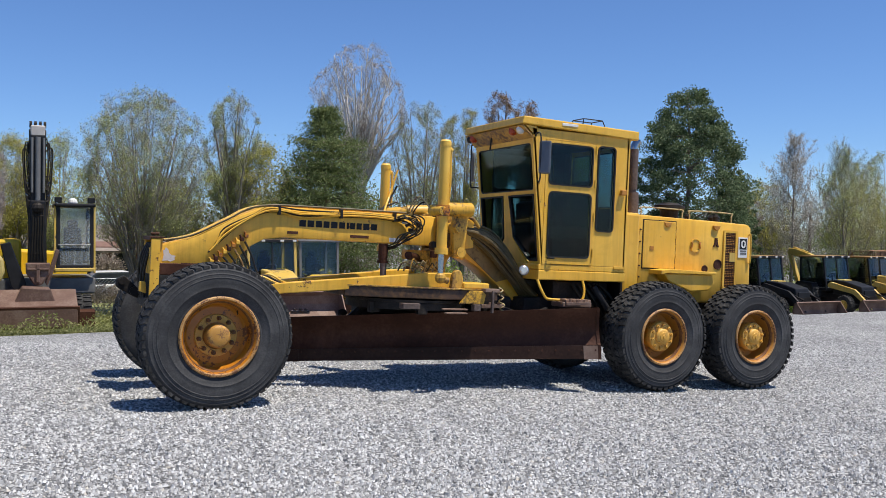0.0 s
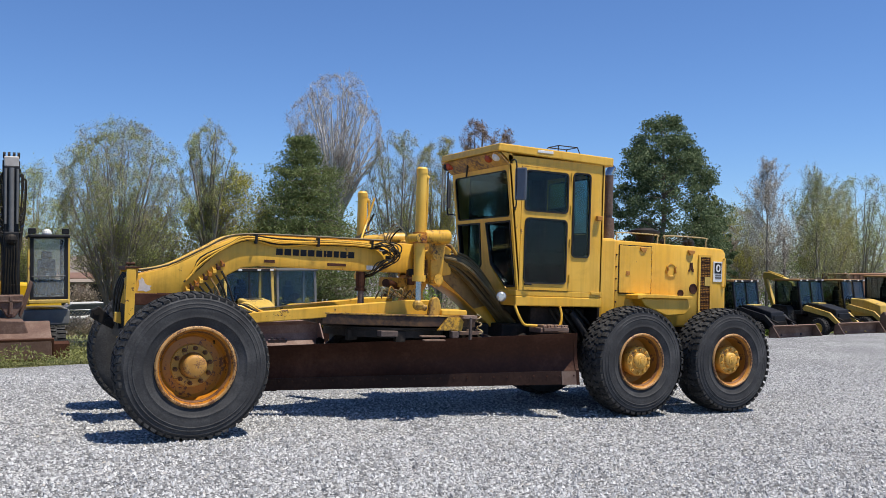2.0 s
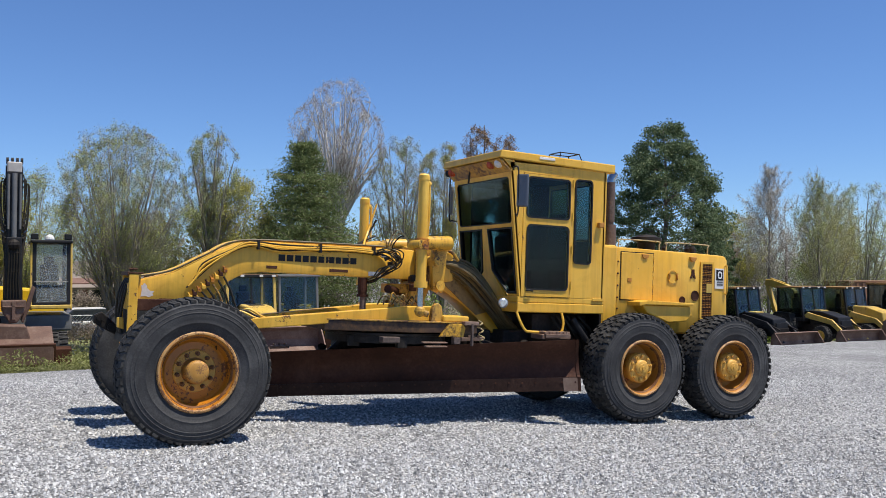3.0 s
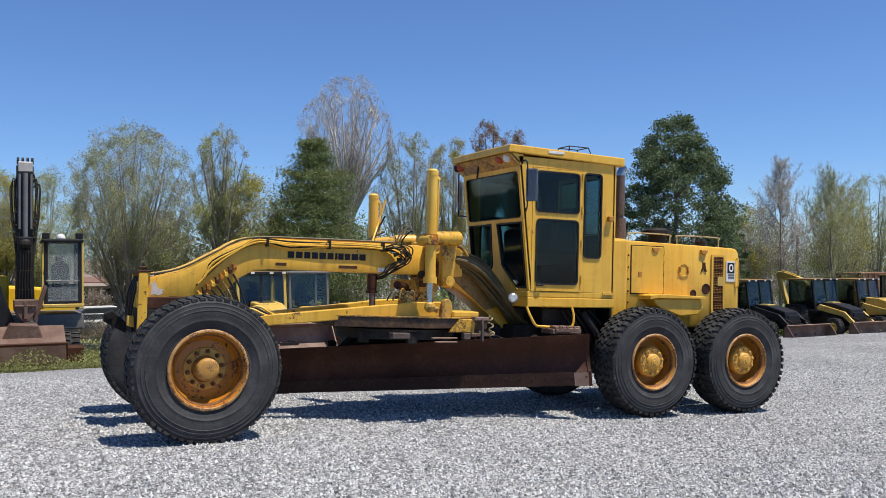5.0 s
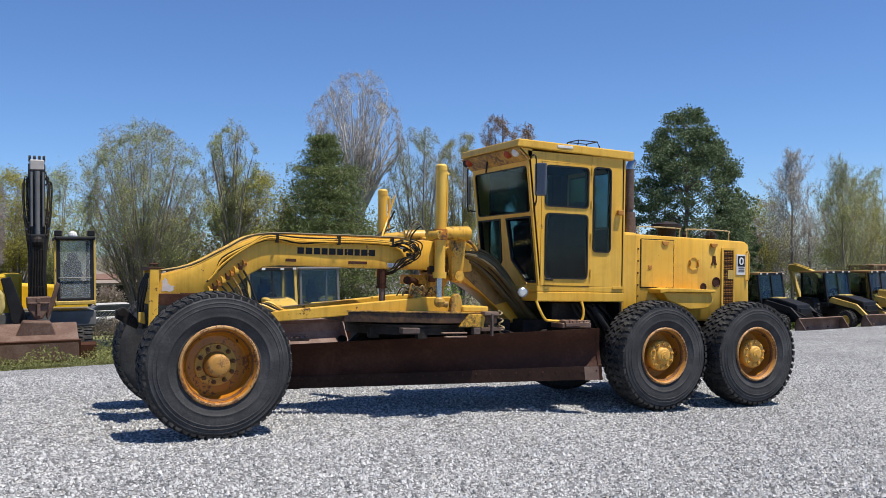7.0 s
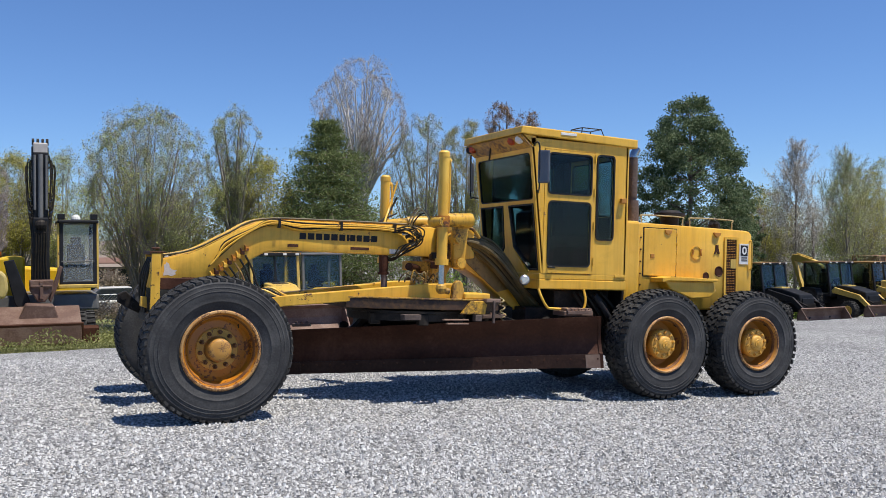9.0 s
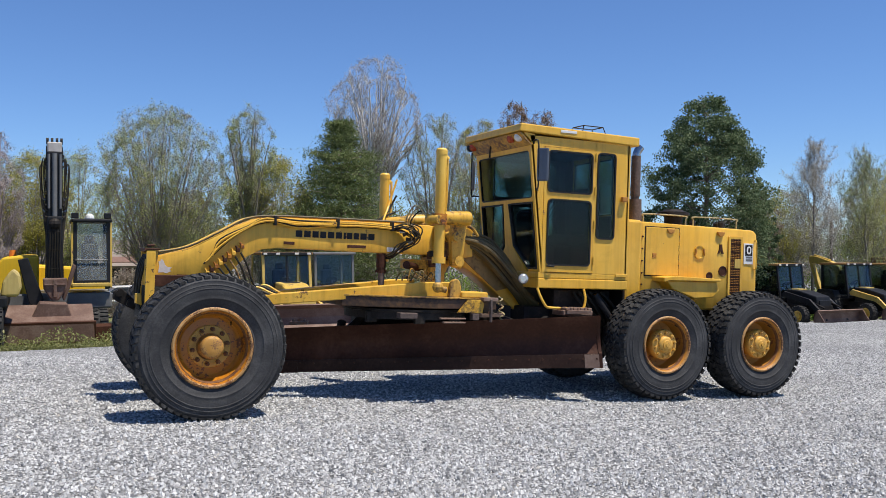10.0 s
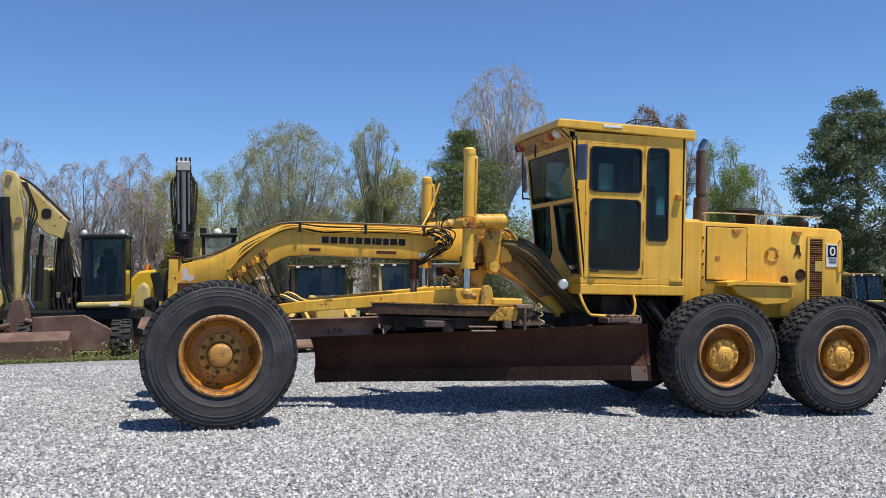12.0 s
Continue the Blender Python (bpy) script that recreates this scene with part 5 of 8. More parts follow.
hbs.inputs["Transmission Weight"].default_value = 0.93
hbs.inputs["IOR"].default_value = 1.2
RUST_BUCKET = surface("brown_bucket_steel", ((0.25, (0.070, 0.037, 0.027)), (0.5, (0.135, 0.078, 0.057)), (0.75, (0.25, 0.175, 0.135))), 0.65, 0.2, 2.0, 0.3, 25)
AMBER = surface("amber_beacon", ((0.3, (0.6, 0.14, 0.01)), (0.7, (0.75, 0.22, 0.02))), 0.3)


def small_wheel(parent, c, r, w, rim_r, rim_mat=None, n_lug=22):
    """A machine tyre with blocks and a dished rim, about the x axis, outside towards the side it stands on."""
    s = 1 if c[0] > 0 else -1
    m = Matrix.Translation(c) @ Matrix.Rotation(radians(90 * s), 4, "Z")
    bm = bmesh.new()
    turned(bm, [(rim_r, -w * 0.42), (rim_r * 1.12, -w * 0.5), (r * 0.8, -w * 0.54), (r * 0.93, -w * 0.48), (r * 0.97, 0), (r * 0.93, w * 0.48), (r * 0.8, w * 0.54), (rim_r, w * 0.42)], (0, 0, 0), 32)
    for k in range(n_lug):
        for side in (-1, 1):
            a = 2 * math.pi * (k + 0.25 * side) / n_lug
            p = [(r * 0.93, a, side * w * 0.5), (r * 0.93, a + 3.4 / n_lug, side * w * 0.5), (r * 0.95, a + 4.2 / n_lug, side * w * 0.05), (r * 0.95, a + 1.2 / n_lug, side * w * 0.05)]
            lo = [bm.verts.new(((q[0] - 0.03) * math.cos(q[1]), q[2], (q[0] - 0.03) * math.sin(q[1]))) for q in p]
            hi = [bm.verts.new(((q[0] + 0.035) * math.cos(q[1]), q[2], (q[0] + 0.035) * math.sin(q[1]))) for q in p]
            bm.faces.new(hi)
            for i in range(4):
                bm.faces.new((lo[i], lo[(i + 1) % 4], hi[(i + 1) % 4], hi[i]))
    bm.transform(m)
    tyre = part("wheel", bm, RUBBER_DUSTY, parent, "dusty black rubber tyre")
    bm = bmesh.new()
    turned(bm, [(rim_r * 1.02, -w * 0.44), (rim_r * 0.92, -w * 0.44), (rim_r * 0.85, -w * 0.2), (rim_r * 0.5, -w * 0.15), (rim_r * 0.4, -w * 0.38), (0.001, -w * 0.38)], (0, 0, 0), 24)
    bm.transform(m)
    part("rim", bm, rim_mat or YELLOW_BG, tyre, "yellow rim", True)
    return tyre


def bucket(parent, x0, x1, y, z, depth, height, material, name="bucket"):
    """An open loader or digging bucket: curved shell, side plates, cutting lip."""
    prof = [(0.0, 0.0), (depth * 0.72, 0.02), (depth * 0.97, height * 0.22), (depth, height * 0.55), (depth * 0.92, height * 0.86), (depth * 0.74, height)]
    bm = bmesh.new()
    inner = [(max(0.0, p[0] - 0.05), p[1] + (0.04 if i < 3 else -0.03)) for i, p in enumerate(prof)]
    out = [(p[0], p[1]) for p in prof] + [(p[0], p[1]) for p in reversed(inner)]
    prism(bm, [(y + a, z + b) for a, b in out], x0, x1, 0, "x")
    b = part(name, bm, material, parent, "scraped brown steel bucket")
    for xx in (x0, x1 - 0.035):
        bm = bmesh.new()
        prism(bm, [(y + a, z + c) for a, c in prof], xx, xx + 0.035, 0, "x")
        part("side_plate", bm, material, b)
    bm = bmesh.new()
    box(bm, (x0 - 0.02, y - 0.06, z - 0.005), (x1 + 0.02, y + 0.12, z + 0.035), 0.008)
    part("cutting_lip", bm, RUST, b)
    return b


def cab_box(parent, x0, x1, y0, y1, z0, z1, post, glass=DARK_GLASS, lean=0.0, roof=None, lights=0, mid_bar=0.0):
    """A cab: sill, posts, roof, panes and a seat inside; front towards -y."""
    bm = bmesh.new()
    box(bm, (x0, y0, z0), (x1, y1, z0 + 0.14), 0.02)
    box(bm, (x0, y1 - 0.05, z0), (x1, y1, z0 + 0.55), 0.01)
    body = part("cab", bm, post, parent, "glazed operator cab")
    w = 0.085
    for px in (x0, x1 - w):
        for py, ln in ((y0, lean), (y1 - w, 0.0)):
            bm = bmesh.new()
            prism(bm, [(py, z0 + 0.1), (py + w, z0 + 0.1), (py + w + ln, z1 - 0.06), (py + ln, z1 - 0.06)], px, px + w, 0.008, "x")
            part("post", bm, post, body)
    bm = bmesh.new()
    box(bm, (x0 - 0.05, y0 + lean - 0.10, z1 - 0.09), (x1 + 0.05, y1 + 0.05, z1), 0.03)
    part("roof", bm, roof or post, body)
    for i in range(lights):
        bm = bmesh.new()
        c = x0 + (x1 - x0) * (0.12 + 0.76 * (i + (0.25 if i >= lights / 2 else -0.25)) / max(1, lights - 1))
        box(bm, (c - 0.06, y0 + lean - 0.14, z1 - 0.085), (c + 0.06, y0 + lean - 0.09, z1 - 0.02), 0.01)
        part("roof_light", bm, WHITE, body)
    g = 0.02
    panes = [[(x0 + w, y0 + g, z0 + 0.12), (x1 - w, y0 + g, z0 + 0.12), (x1 - w, y0 + g + lean, z1 - 0.09), (x0 + w, y0 + g + lean, z1 - 0.09)]]
    for px in (x0 + g, x1 - g):
        panes.append([(px, y0 + w, z0 + 0.12), (px, y1 - w, z0 + 0.12), (px, y1 - w, z1 - 0.09), (px, y0 + w + lean, z1 - 0.09)])
    panes.append([(x0 + w, y1 - g, z0 + 0.55), (x1 - w, y1 - g, z0 + 0.55), (x1 - w, y1 - g, z1 - 0.09), (x0 + w, y1 - g, z1 - 0.09)])
    for p in panes:
        bm = bmesh.new()
        slab(bm, p, 0.006)
        part("window_pane", bm, glass, body, "dusty tinted glass").visible_shadow = False
    if mid_bar:
        bm = bmesh.new()
        xm = x0 + (x1 - x0) * mid_bar
        slab(bm, [(xm - 0.025, y0 - 0.005, z0 + 0.12), (xm + 0.025, y0 - 0.005, z0 + 0.12), (xm + 0.025, y0 - 0.005 + lean, z1 - 0.09), (xm - 0.025, y0 - 0.005 + lean, z1 - 0.09)], 0.03)
        part("screen_bar", bm, BLACK, body)
    bm = bmesh.new()
    cx, cy = (x0 + x1) / 2, y0 + (y1 - y0) * 0.62
    box(bm, (cx - 0.24, cy - 0.25, z0 + 0.14), (cx + 0.24, cy + 0.22, z0 + 0.58), 0.05)
    box(bm, (cx - 0.22, cy + 0.10, z0 + 0.55), (cx + 0.22, cy + 0.24, z0 + 1.12), 0.06)
    box(bm, (cx - 0.13, cy + 0.11, z0 + 1.12), (cx + 0.13, cy + 0.2, z0 + 1.32), 0.04)
    part("seat", bm, SEAT, body)
    bm = bmesh.new()
    rod(bm, (cx, y0 + 0.25, z0 + 0.1), (cx, y0 + 0.42, z0 + 0.72), 0.05)
    rod(bm, (cx, y0 + 0.40, z0 + 0.72), (cx, y0 + 0.43, z0 + 0.75), 0.2, 0.2, 20)
    part("steering_column", bm, BLACK, body)
    return body


def excavator_upright():
    """Wheeled excavator with its dark boom stood straight up and the bucket on the ground."""
    x0, y0 = -0.88, 22.4
    e = thing("wheeled_excavator", pose(x0, y0, ground_z(x0, y0) - 0.03) @ Matrix.Scale(1.25, 4), "yellow wheeled excavator with black boom raised and brown bucket down", "excavator")
    bm = bmesh.new()
    prism(bm, [(-1.55, 1.15), (-0.36, 1.15), (-0.36, 2.40), (-0.62, 2.42), (-1.20, 2.36), (-1.48, 2.05)], -0.1, 2.9, 0.06)
    part("engine_body", bm, YELLOW_LOUD, e, "bright yellow rear body")
    bm = bmesh.new()
    box(bm, (-1.55, -0.15, 1.0), (1.42, 2.95, 1.42), 0.05)
    part("deck", bm, GREY, e, "dark grey machine deck")
    bm = bmesh.new()
    prism(bm, [(-1.5, 1.2), (1.4, 1.2), (1.4, 2.0), (-1.5, 2.2)], 2.3, 3.3, 0.08)
    part("counterweight", bm, YELLOW_LOUD, e)
    bm = bmesh.new()
    rod(bm, (0, 0.6, 0.6), (0, 0.6, 1.05), 0.7, 0.7, 24)
    box(bm, (-0.65, -0.9, 0.45), (0.65, 2.2, 0.8), 0.05)
    part("undercarriage", bm, DARK, e)
    for xx in (-1.05, 1.05):
        for yy in (-0.55, 1.9):
            small_wheel(e, (xx, yy, 0.5), 0.52, 0.42, 0.28, DARK)
    bm = bmesh.new()
    prism(bm, [(-1.35, 0.08), (-1.35, 0.62), (-1.15, 0.68)], -1.25, 1.32, 0.01, "x")
    part("dozer_blade", bm, RUST, e, "rusty dozer blade")
    cab_box(e, 0.46, 1.36, -0.25, 1.35, 1.62, 3.36, BLACK, HAZY, lean=0.10)
    for xx in (0.40, 1.36):
        bm = bmesh.new()
        prism(bm, [(-0.24, 1.55), (-0.12, 1.55), (-0.02, 3.28), (-0.14, 3.28)], xx, xx + 0.05, 0.01, "x")
        part("cab_trim", bm, YELLOW_BG, e, "yellow cab corner trim")
    bm = bmesh.new()
    box(bm, (0.42, -0.30, 1.58), (1.38, -0.20, 1.68), 0.02)
    part("cab_step", bm, YELLOW_BG, e)
    bm = bmesh.new()
    rod(bm, (0.5, -0.24, 2.28), (1.3, -0.24, 2.28), 0.014)
    part("window_rail", bm, GREY, e)
    for xx in (0.50, 1.30):
        bm = bmesh.new()
        box(bm, (xx - 0.09, -0.2, 3.37), (xx + 0.09, -0.05, 3.52), 0.02)
        part("work_light", bm, BLACK, e)
    bm = bmesh.new()
    ball(bm, (0.88, 0.3, 3.40), 0.12, 12)
    part("roof_dome", bm, WHITE, e)
    bm = bmesh.new()
    rod(bm, (-0.98, 0.3, 2.36), (-0.98, 0.3, 2.54), 0.10, 0.08, 14)
    part("beacon", bm, AMBER, e, "orange beacon")
    # boom: a broad black beam leaning away, with the stick folded in front of it
    bm = bmesh.new()
    prism(bm, [(0.35, 1.35), (0.95, 1.35), (0.75, 3.3), (-0.1, 5.25), (-0.45, 5.2), (0.05, 3.2)], -0.2, 0.2, 0.02, "x")
    part("boom", bm, BLACK, e, "black upright boom with hoses")
    bm = bmesh.new()
    prism(bm, [(-0.17, 3.15), (0.17, 3.15), (0.19, 4.6), (0.175, 5.06), (-0.175, 5.06), (-0.19, 4.6)], -0.62, -0.25, 0.03)
    prism(bm, [(-0.23, 1.70), (0.22, 1.70), (0.19, 2.6), (0.18, 3.4), (-0.18, 3.4), (-0.20, 2.6)], -0.75, -0.35, 0.03)
    stick = part("stick", bm, BLACK, e, "black dipper stick")
    rng = random.Random(4)
    bm = bmesh.new()
    prism(bm, [(-0.165, 4.98), (0.165, 4.98), (0.175, 5.30), (-0.175, 5.30)], -0.60, -0.25, 0.03)
    head = part("stick_head", bm, surface("bare_pale_steel", ((0.3, (0.34, 0.31, 0.28)), (0.7, (0.52, 0.49, 0.46))), 0.6, 0.2, 4), stick, "pale worn stick head")
    for xx in (-0.165, -0.055, 0.06, 0.165):
        bm = bmesh.new()
        rod(bm, (xx - 0.03, -0.42, 5.33), (xx + 0.03, -0.42, 5.33), 0.085, 0.085, 14)
        part("head_lug", bm, DARK, head, "dark pin lug")
    bm = bmesh.new()
    rod(bm, (0, -0.66, 3.30), (0, -0.64, 5.0), 0.062)
    rod(bm, (0, -0.68, 2.2), (0, -0.66, 3.30), 0.04)
    part("bucket_cylinder", bm, GREY, stick)
    for xx in (-0.135, 0.135):
        bm = bmesh.new()
        rod(bm, (xx, -0.655, 3.6), (xx, -0.645, 4.98), 0.03)
        part("steel_line", bm, GREY, stick)
    for k in range(3):
        bm = bmesh.new()
        z = 2.05 + 0.47 * k
        box(bm, (-0.16, -0.79, z), (0.15, -0.745, z + 0.035), 0.01)
        part("hose_clamp", bm, DARK, stick)
    for k in range(5):
        bm = bmesh.new()
        u = -0.12 + 0.06 * k
        tube(bm, [(u, -0.76, 3.3), (u + 0.01, -0.785, 2.8), (u - 0.008, -0.785, 2.3), (u * 1.2, -0.785, 1.85)], 0.017, 6)
        part("hose", bm, HOSE, stick)
    bm = bmesh.new()
    ball(bm, (0, -0.7, 3.2), 0.16, 12)
    part("cylinder_eye", bm, DARK, stick)
    for s in (-1, 1):
        for k in range(5):
            bm = bmesh.new()
            u = s * (0.205 + 0.030 * k + rng.uniform(-0.008, 0.008))
            top = 4.95 - 0.05 * k + rng.uniform(-0.05, 0.05)
            tube(bm, [(s * 0.17, -0.36 - 0.02 * k, top - 0.12), (u, -0.42, top), (u + s * 0.025, -0.46, 4.5), (u + s * rng.uniform(0.0, 0.025), -0.5, 4.15), (u - s * 0.01, -0.52, 3.85), (s * (0.20 + 0.012 * k), -0.6, 3.5 - 0.05 * k), (s * 0.185, -0.72, 2.6), (s * 0.20, -0.74, 1.9)], 0.0135, 6)
            part("hose", bm, HOSE, stick)
        bm = bmesh.new()
        tube(bm, [(s * 0.19, -0.62, 4.02), (s * 0.27, -0.68, 3.98), (s * 0.30, -0.70, 3.80), (s * 0.26, -0.70, 3.62), (s * 0.20, -0.66, 3.55)], 0.016, 6)
        part("hose", bm, HOSE, stick)
        for k in range(4):
            bm = bmesh.new()
            z = 3.36 + 0.15 * k
            rod(bm, (s * (0.19 + 0.03 * (k % 2)), -0.70, z), (s * (0.25 + 0.03 * (k % 2)), -0.64, z + 0.06), 0.026, 0.018, 8)
            part("hose_fitting", bm, CHROME if k % 2 else DARK, stick)
    # bucket linkage and bucket
    bm = bmesh.new()
    prism(bm, [(-0.85, 2.3), (-0.62, 2.35), (-0.25, 1.3), (-0.42, 1.0), (-0.60, 1.25)], -0.95, -0.75, 0.02)
    part("side_link", bm, BLACK, e)
    bm = bmesh.new()
    prism(bm, [(0.42, 2.2), (0.50, 2.14), (0.36, 1.6), (0.22, 1.25), (0.16, 1.35)], -0.95, -0.85, 0.02)
    part("side_link", bm, RUST_BUCKET, e)
    bm = bmesh.new()
    prism(bm, [(-0.28, 1.84), (0.28, 1.84), (0.27, 1.58), (0.08, 1.28), (-0.08, 1.28), (-0.27, 1.58)], -1.15, -0.9, 0.03)
    box(bm, (-0.25, -1.2, 1.66), (0.25, -1.1, 1.70), 0.01)
    box(bm, (-0.04, -1.2, 1.36), (0.04, -1.1, 1.80), 0.01)
    part("bucket_link", bm, RUST_BUCKET, e, "pale worn bucket linkage")
    bm = bmesh.new()
    prism(bm, [(-1.7, 0.16), (-2.2, 0.32), (-2.22, 0.80), (-1.9, 0.94), (-1.3, 1.20), (-0.95, 1.14), (-1.05, 0.3)], -1.28, 0.86, 0.03, "x")
    bk = part("bucket", bm, RUST_BUCKET, e, "broad worn brown ditching bucket")
    bm = bmesh.new()
    prism(bm, [(-2.23, 0.82), (-2.10, 0.16), (-1.75, 0.05), (-1.7, 0.16), (-2.16, 0.84)], -1.30, 0.90, 0.01, "x")
    part("bucket_face", bm, RUST, bk, "dark rusty bucket front")
    bm = bmesh.new()
    prism(bm, [(-0.56, 0.88), (0.38, 0.88), (0.26, 1.24), (-0.36, 1.28)], -1.9, -1.0, 0.03)
    part("bucket_hitch", bm, RUST_BUCKET, bk)
    return e


def excavator_folded():
    """Wheeled excavator with a yellow boom folded over its bucket."""
    x0, y0 = -3.75, 19.1
    e = thing("wheeled_excavator", pose(x0, y0, ground_z(x0, y0) - 0.02) @ Matrix.Scale(1.22, 4), "yellow wheeled excavator with boom folded and dark glass cab", "excavator")
    bm = bmesh.new()
    box(bm, (-1.30, 0.5, 1.15), (-0.78, 3.2, 2.28), 0.08)
    part("engine_body", bm, YELLOW_WORN, e)
    bm = bmesh.new()
    box(bm, (-1.5, -0.2, 0.98), (1.30, 3.2, 1.28), 0.06)
    part("deck", bm, BLACK, e)
    bm = bmesh.new()
    box(bm, (-0.10, -0.33, 1.32), (1.16, -0.10, 1.45), 0.05)
    bumper = part("front_bumper", bm, YELLOW_WORN, e, "yellow curved front skirt with lamps")
    bm = bmesh.new()
    prism(bm, rounded(0.66, 1.345, 0.88, 1.425, 0.038), -0.345, -0.328, 0.004)
    part("headlamp", bm, WHITE, bumper)
    cab_box(e, 0.0, 1.02, -0.15, 1.6, 1.46, 3.10, BLACK, GLASS, lean=0.08)
    for xx in (0.08, 0.95):
        bm = bmesh.new()
        ball(bm, (xx, -0.1, 3.14), 0.07, 10)
        part("work_light", bm, WHITE, e)
    bm = bmesh.new()
    prism(bm, [(1.14, 1.25), (1.52, 1.25), (1.60, 1.45), (1.56, 1.78), (1.42, 1.92), (1.30, 1.80), (1.18, 1.60)], 0.0, 0.5, 0.06)
    part("side_guard", bm, YELLOW_WORN, e, "rounded pale yellow side guard")
    for k in range(6):
        bm = bmesh.new()
        u = -0.62 + 0.10 * k
        tube(bm, [(u * 0.7 - 0.15, 0.02, 3.0 - 0.04 * k), (u * 0.85 - 0.08, -0.10, 2.5), (u, -0.14 + 0.02 * k, 2.0), (u - 0.02, -0.10, 1.6), (u + 0.03, -0.2, 1.3)], 0.015, 6)
        part("hose", bm, HOSE, e)
    for k in range(5):
        bm = bmesh.new()
        box(bm, (-0.70 + 0.13 * k, -0.12, 1.42 + 0.14 * (k % 3)), (-0.62 + 0.13 * k, 0.1, 1.56 + 0.14 * (k % 3)), 0.015)
        part("valve_block", bm, (DARK, RUST_PALE)[k % 2], e)
    bm = bmesh.new()
    prism(bm, [(-0.74, 1.2), (-0.22, 1.2), (-0.26, 2.1), (-0.32, 2.7), (-0.36, 3.2), (-0.56, 3.15), (-0.62, 2.4)], 0.1, 0.6, 0.03)
    box(bm, (-0.78, 0.6, 1.2), (-0.04, 2.9, 2.05), 0.05)
    part("boom_foot", bm, BLACK, e, "black boom foot")
    bm = bmesh.new()
    prism(bm, [(-1.40, 4.48), (-1.18, 4.33), (-0.28, 3.42), (-0.40, 2.98), (-0.78, 3.12), (-1.12, 3.52), (-1.22, 3.9)], -0.25, 0.12, 0.03)
    bp = part("boom", bm, YELLOW_WORN, e, "yellow gooseneck boom")
    bm = bmesh.new()
    prism(bm, rounded(-0.86, 3.48, -0.64, 3.72, 0.08), -0.262, -0.252, 0.0)
    part("boom_mark", bm, BLACK, bp)
    for k in range(3):
        bm = bmesh.new()
        tube(bm, [(-1.42, -0.2, 4.50), (-1.1, -0.1 + 0.1 * k, 4.32), (-0.6, -0.1 + 0.1 * k, 3.82), (-0.26, -0.1 + 0.1 * k, 3.46)], 0.025, 6)
        part("hose", bm, HOSE, bp)
    bm = bmesh.new()
    rod(bm, (-0.98, -0.1, 1.5), (-0.92, -0.1, 2.6), 0.09)
    rod(bm, (-0.92, -0.1, 2.6), (-0.88, -0.1, 3.1), 0.05)
    part("boom_cylinder", bm, BLACK, e)
    bm = bmesh.new()
    prism(bm, [(-1.38, 1.4), (-1.16, 1.4), (-1.16, 3.4), (-1.28, 4.42), (-1.36, 4.56), (-1.58, 4.60), (-1.66, 4.40), (-1.62, 4.0), (-1.42, 3.3)], -0.75, -0.45, 0.04)
    stick = part("stick", bm, YELLOW_WORN, e, "yellow dipper stick")
    bm = bmesh.new()
    rod(bm, (-1.50, -0.82, 1.9), (-1.56, -0.82, 3.95), 0.11)
    tube(bm, [(-1.62, -0.85, 3.9), (-1.66, -0.9, 3.0), (-1.58, -0.9, 2.2), (-1.45, -0.85, 1.5)], 0.04, 8)
    part("stick_cylinder", bm, BLACK, stick)
    for k in range(4):
        bm = bmesh.new()
        tube(bm, [(-1.20 + 0.03 * k, -0.78, 4.30), (-1.02 + 0.05 * k, -0.8, 3.9 - 0.1 * k), (-1.08 + 0.03 * k, -0.8, 3.2), (-1.14 + 0.02 * k, -0.79, 2.4), (-1.18, -0.78, 1.7)], 0.022, 6)
        part("hose", bm, HOSE, stick)
    for px, pz in ((-1.48, 4.40), (-1.27, 3.42), (-1.27, 1.55)):
        bm = bmesh.new()
        rod(bm, (px, -0.80, pz), (px, -0.40, pz), 0.075, 0.075, 14)
        part("pivot_pin", bm, RUST_PALE, stick)
    bm = bmesh.new()
    rod(bm, (-1.27, -0.62, 1.9), (-0.98, -0.62, 1.35), 0.045)
    rod(bm, (-1.05, -0.62, 2.6), (-1.08, -0.62, 1.5), 0.05)
    part("bucket_ram", bm, CHROME, stick, "bright bucket ram rod")
    bm = bmesh.new()
    prism(bm, [(-1.55, 0.7), (-0.95, 0.7), (-1.06, 1.25), (-1.16, 1.6), (-1.36, 1.6), (-1.50, 1.2)], -1.0, -0.6, 0.04)
    rod(bm, (-1.1, -1.1, 1.1), (-0.25, -1.0, 0.85), 0.06)
    rod(bm, (-1.4, -1.1, 1.0), (-2.1, -1.0, 0.85), 0.06)
    part("bucket_link", bm, RUST_BUCKET, e, "worn bucket linkage")
    bm = bmesh.new()
    prism(bm, [(-2.0, 0.03), (-2.05, 0.70), (-1.6, 0.86), (-1.0, 0.80), (-1.0, 0.1)], -2.2, -0.04, 0.03, "x")
    part("bucket", bm, RUST_BUCKET, e, "dark brown ditching bucket resting on the ground")
    bm = bmesh.new()
    prism(bm, [(-0.9, 0.40), (-0.9, 1.18), (0.20, 1.20), (0.80, 0.85), (0.86, 0.45), (0.70, 0.36)], -1.35, -1.2, 0.02)
    part("dozer_blade", bm, RUST_BUCKET, e, "rusty dozer blade")
    bm = bmesh.new()
    box(bm, (-0.6, -1.2, 0.5), (0.6, 2.4, 0.9), 0.05)
    rod(bm, (0, 0.6, 0.7), (0, 0.6, 1.05), 0.7, 0.7, 24)
    part("undercarriage", bm, DARK, e)
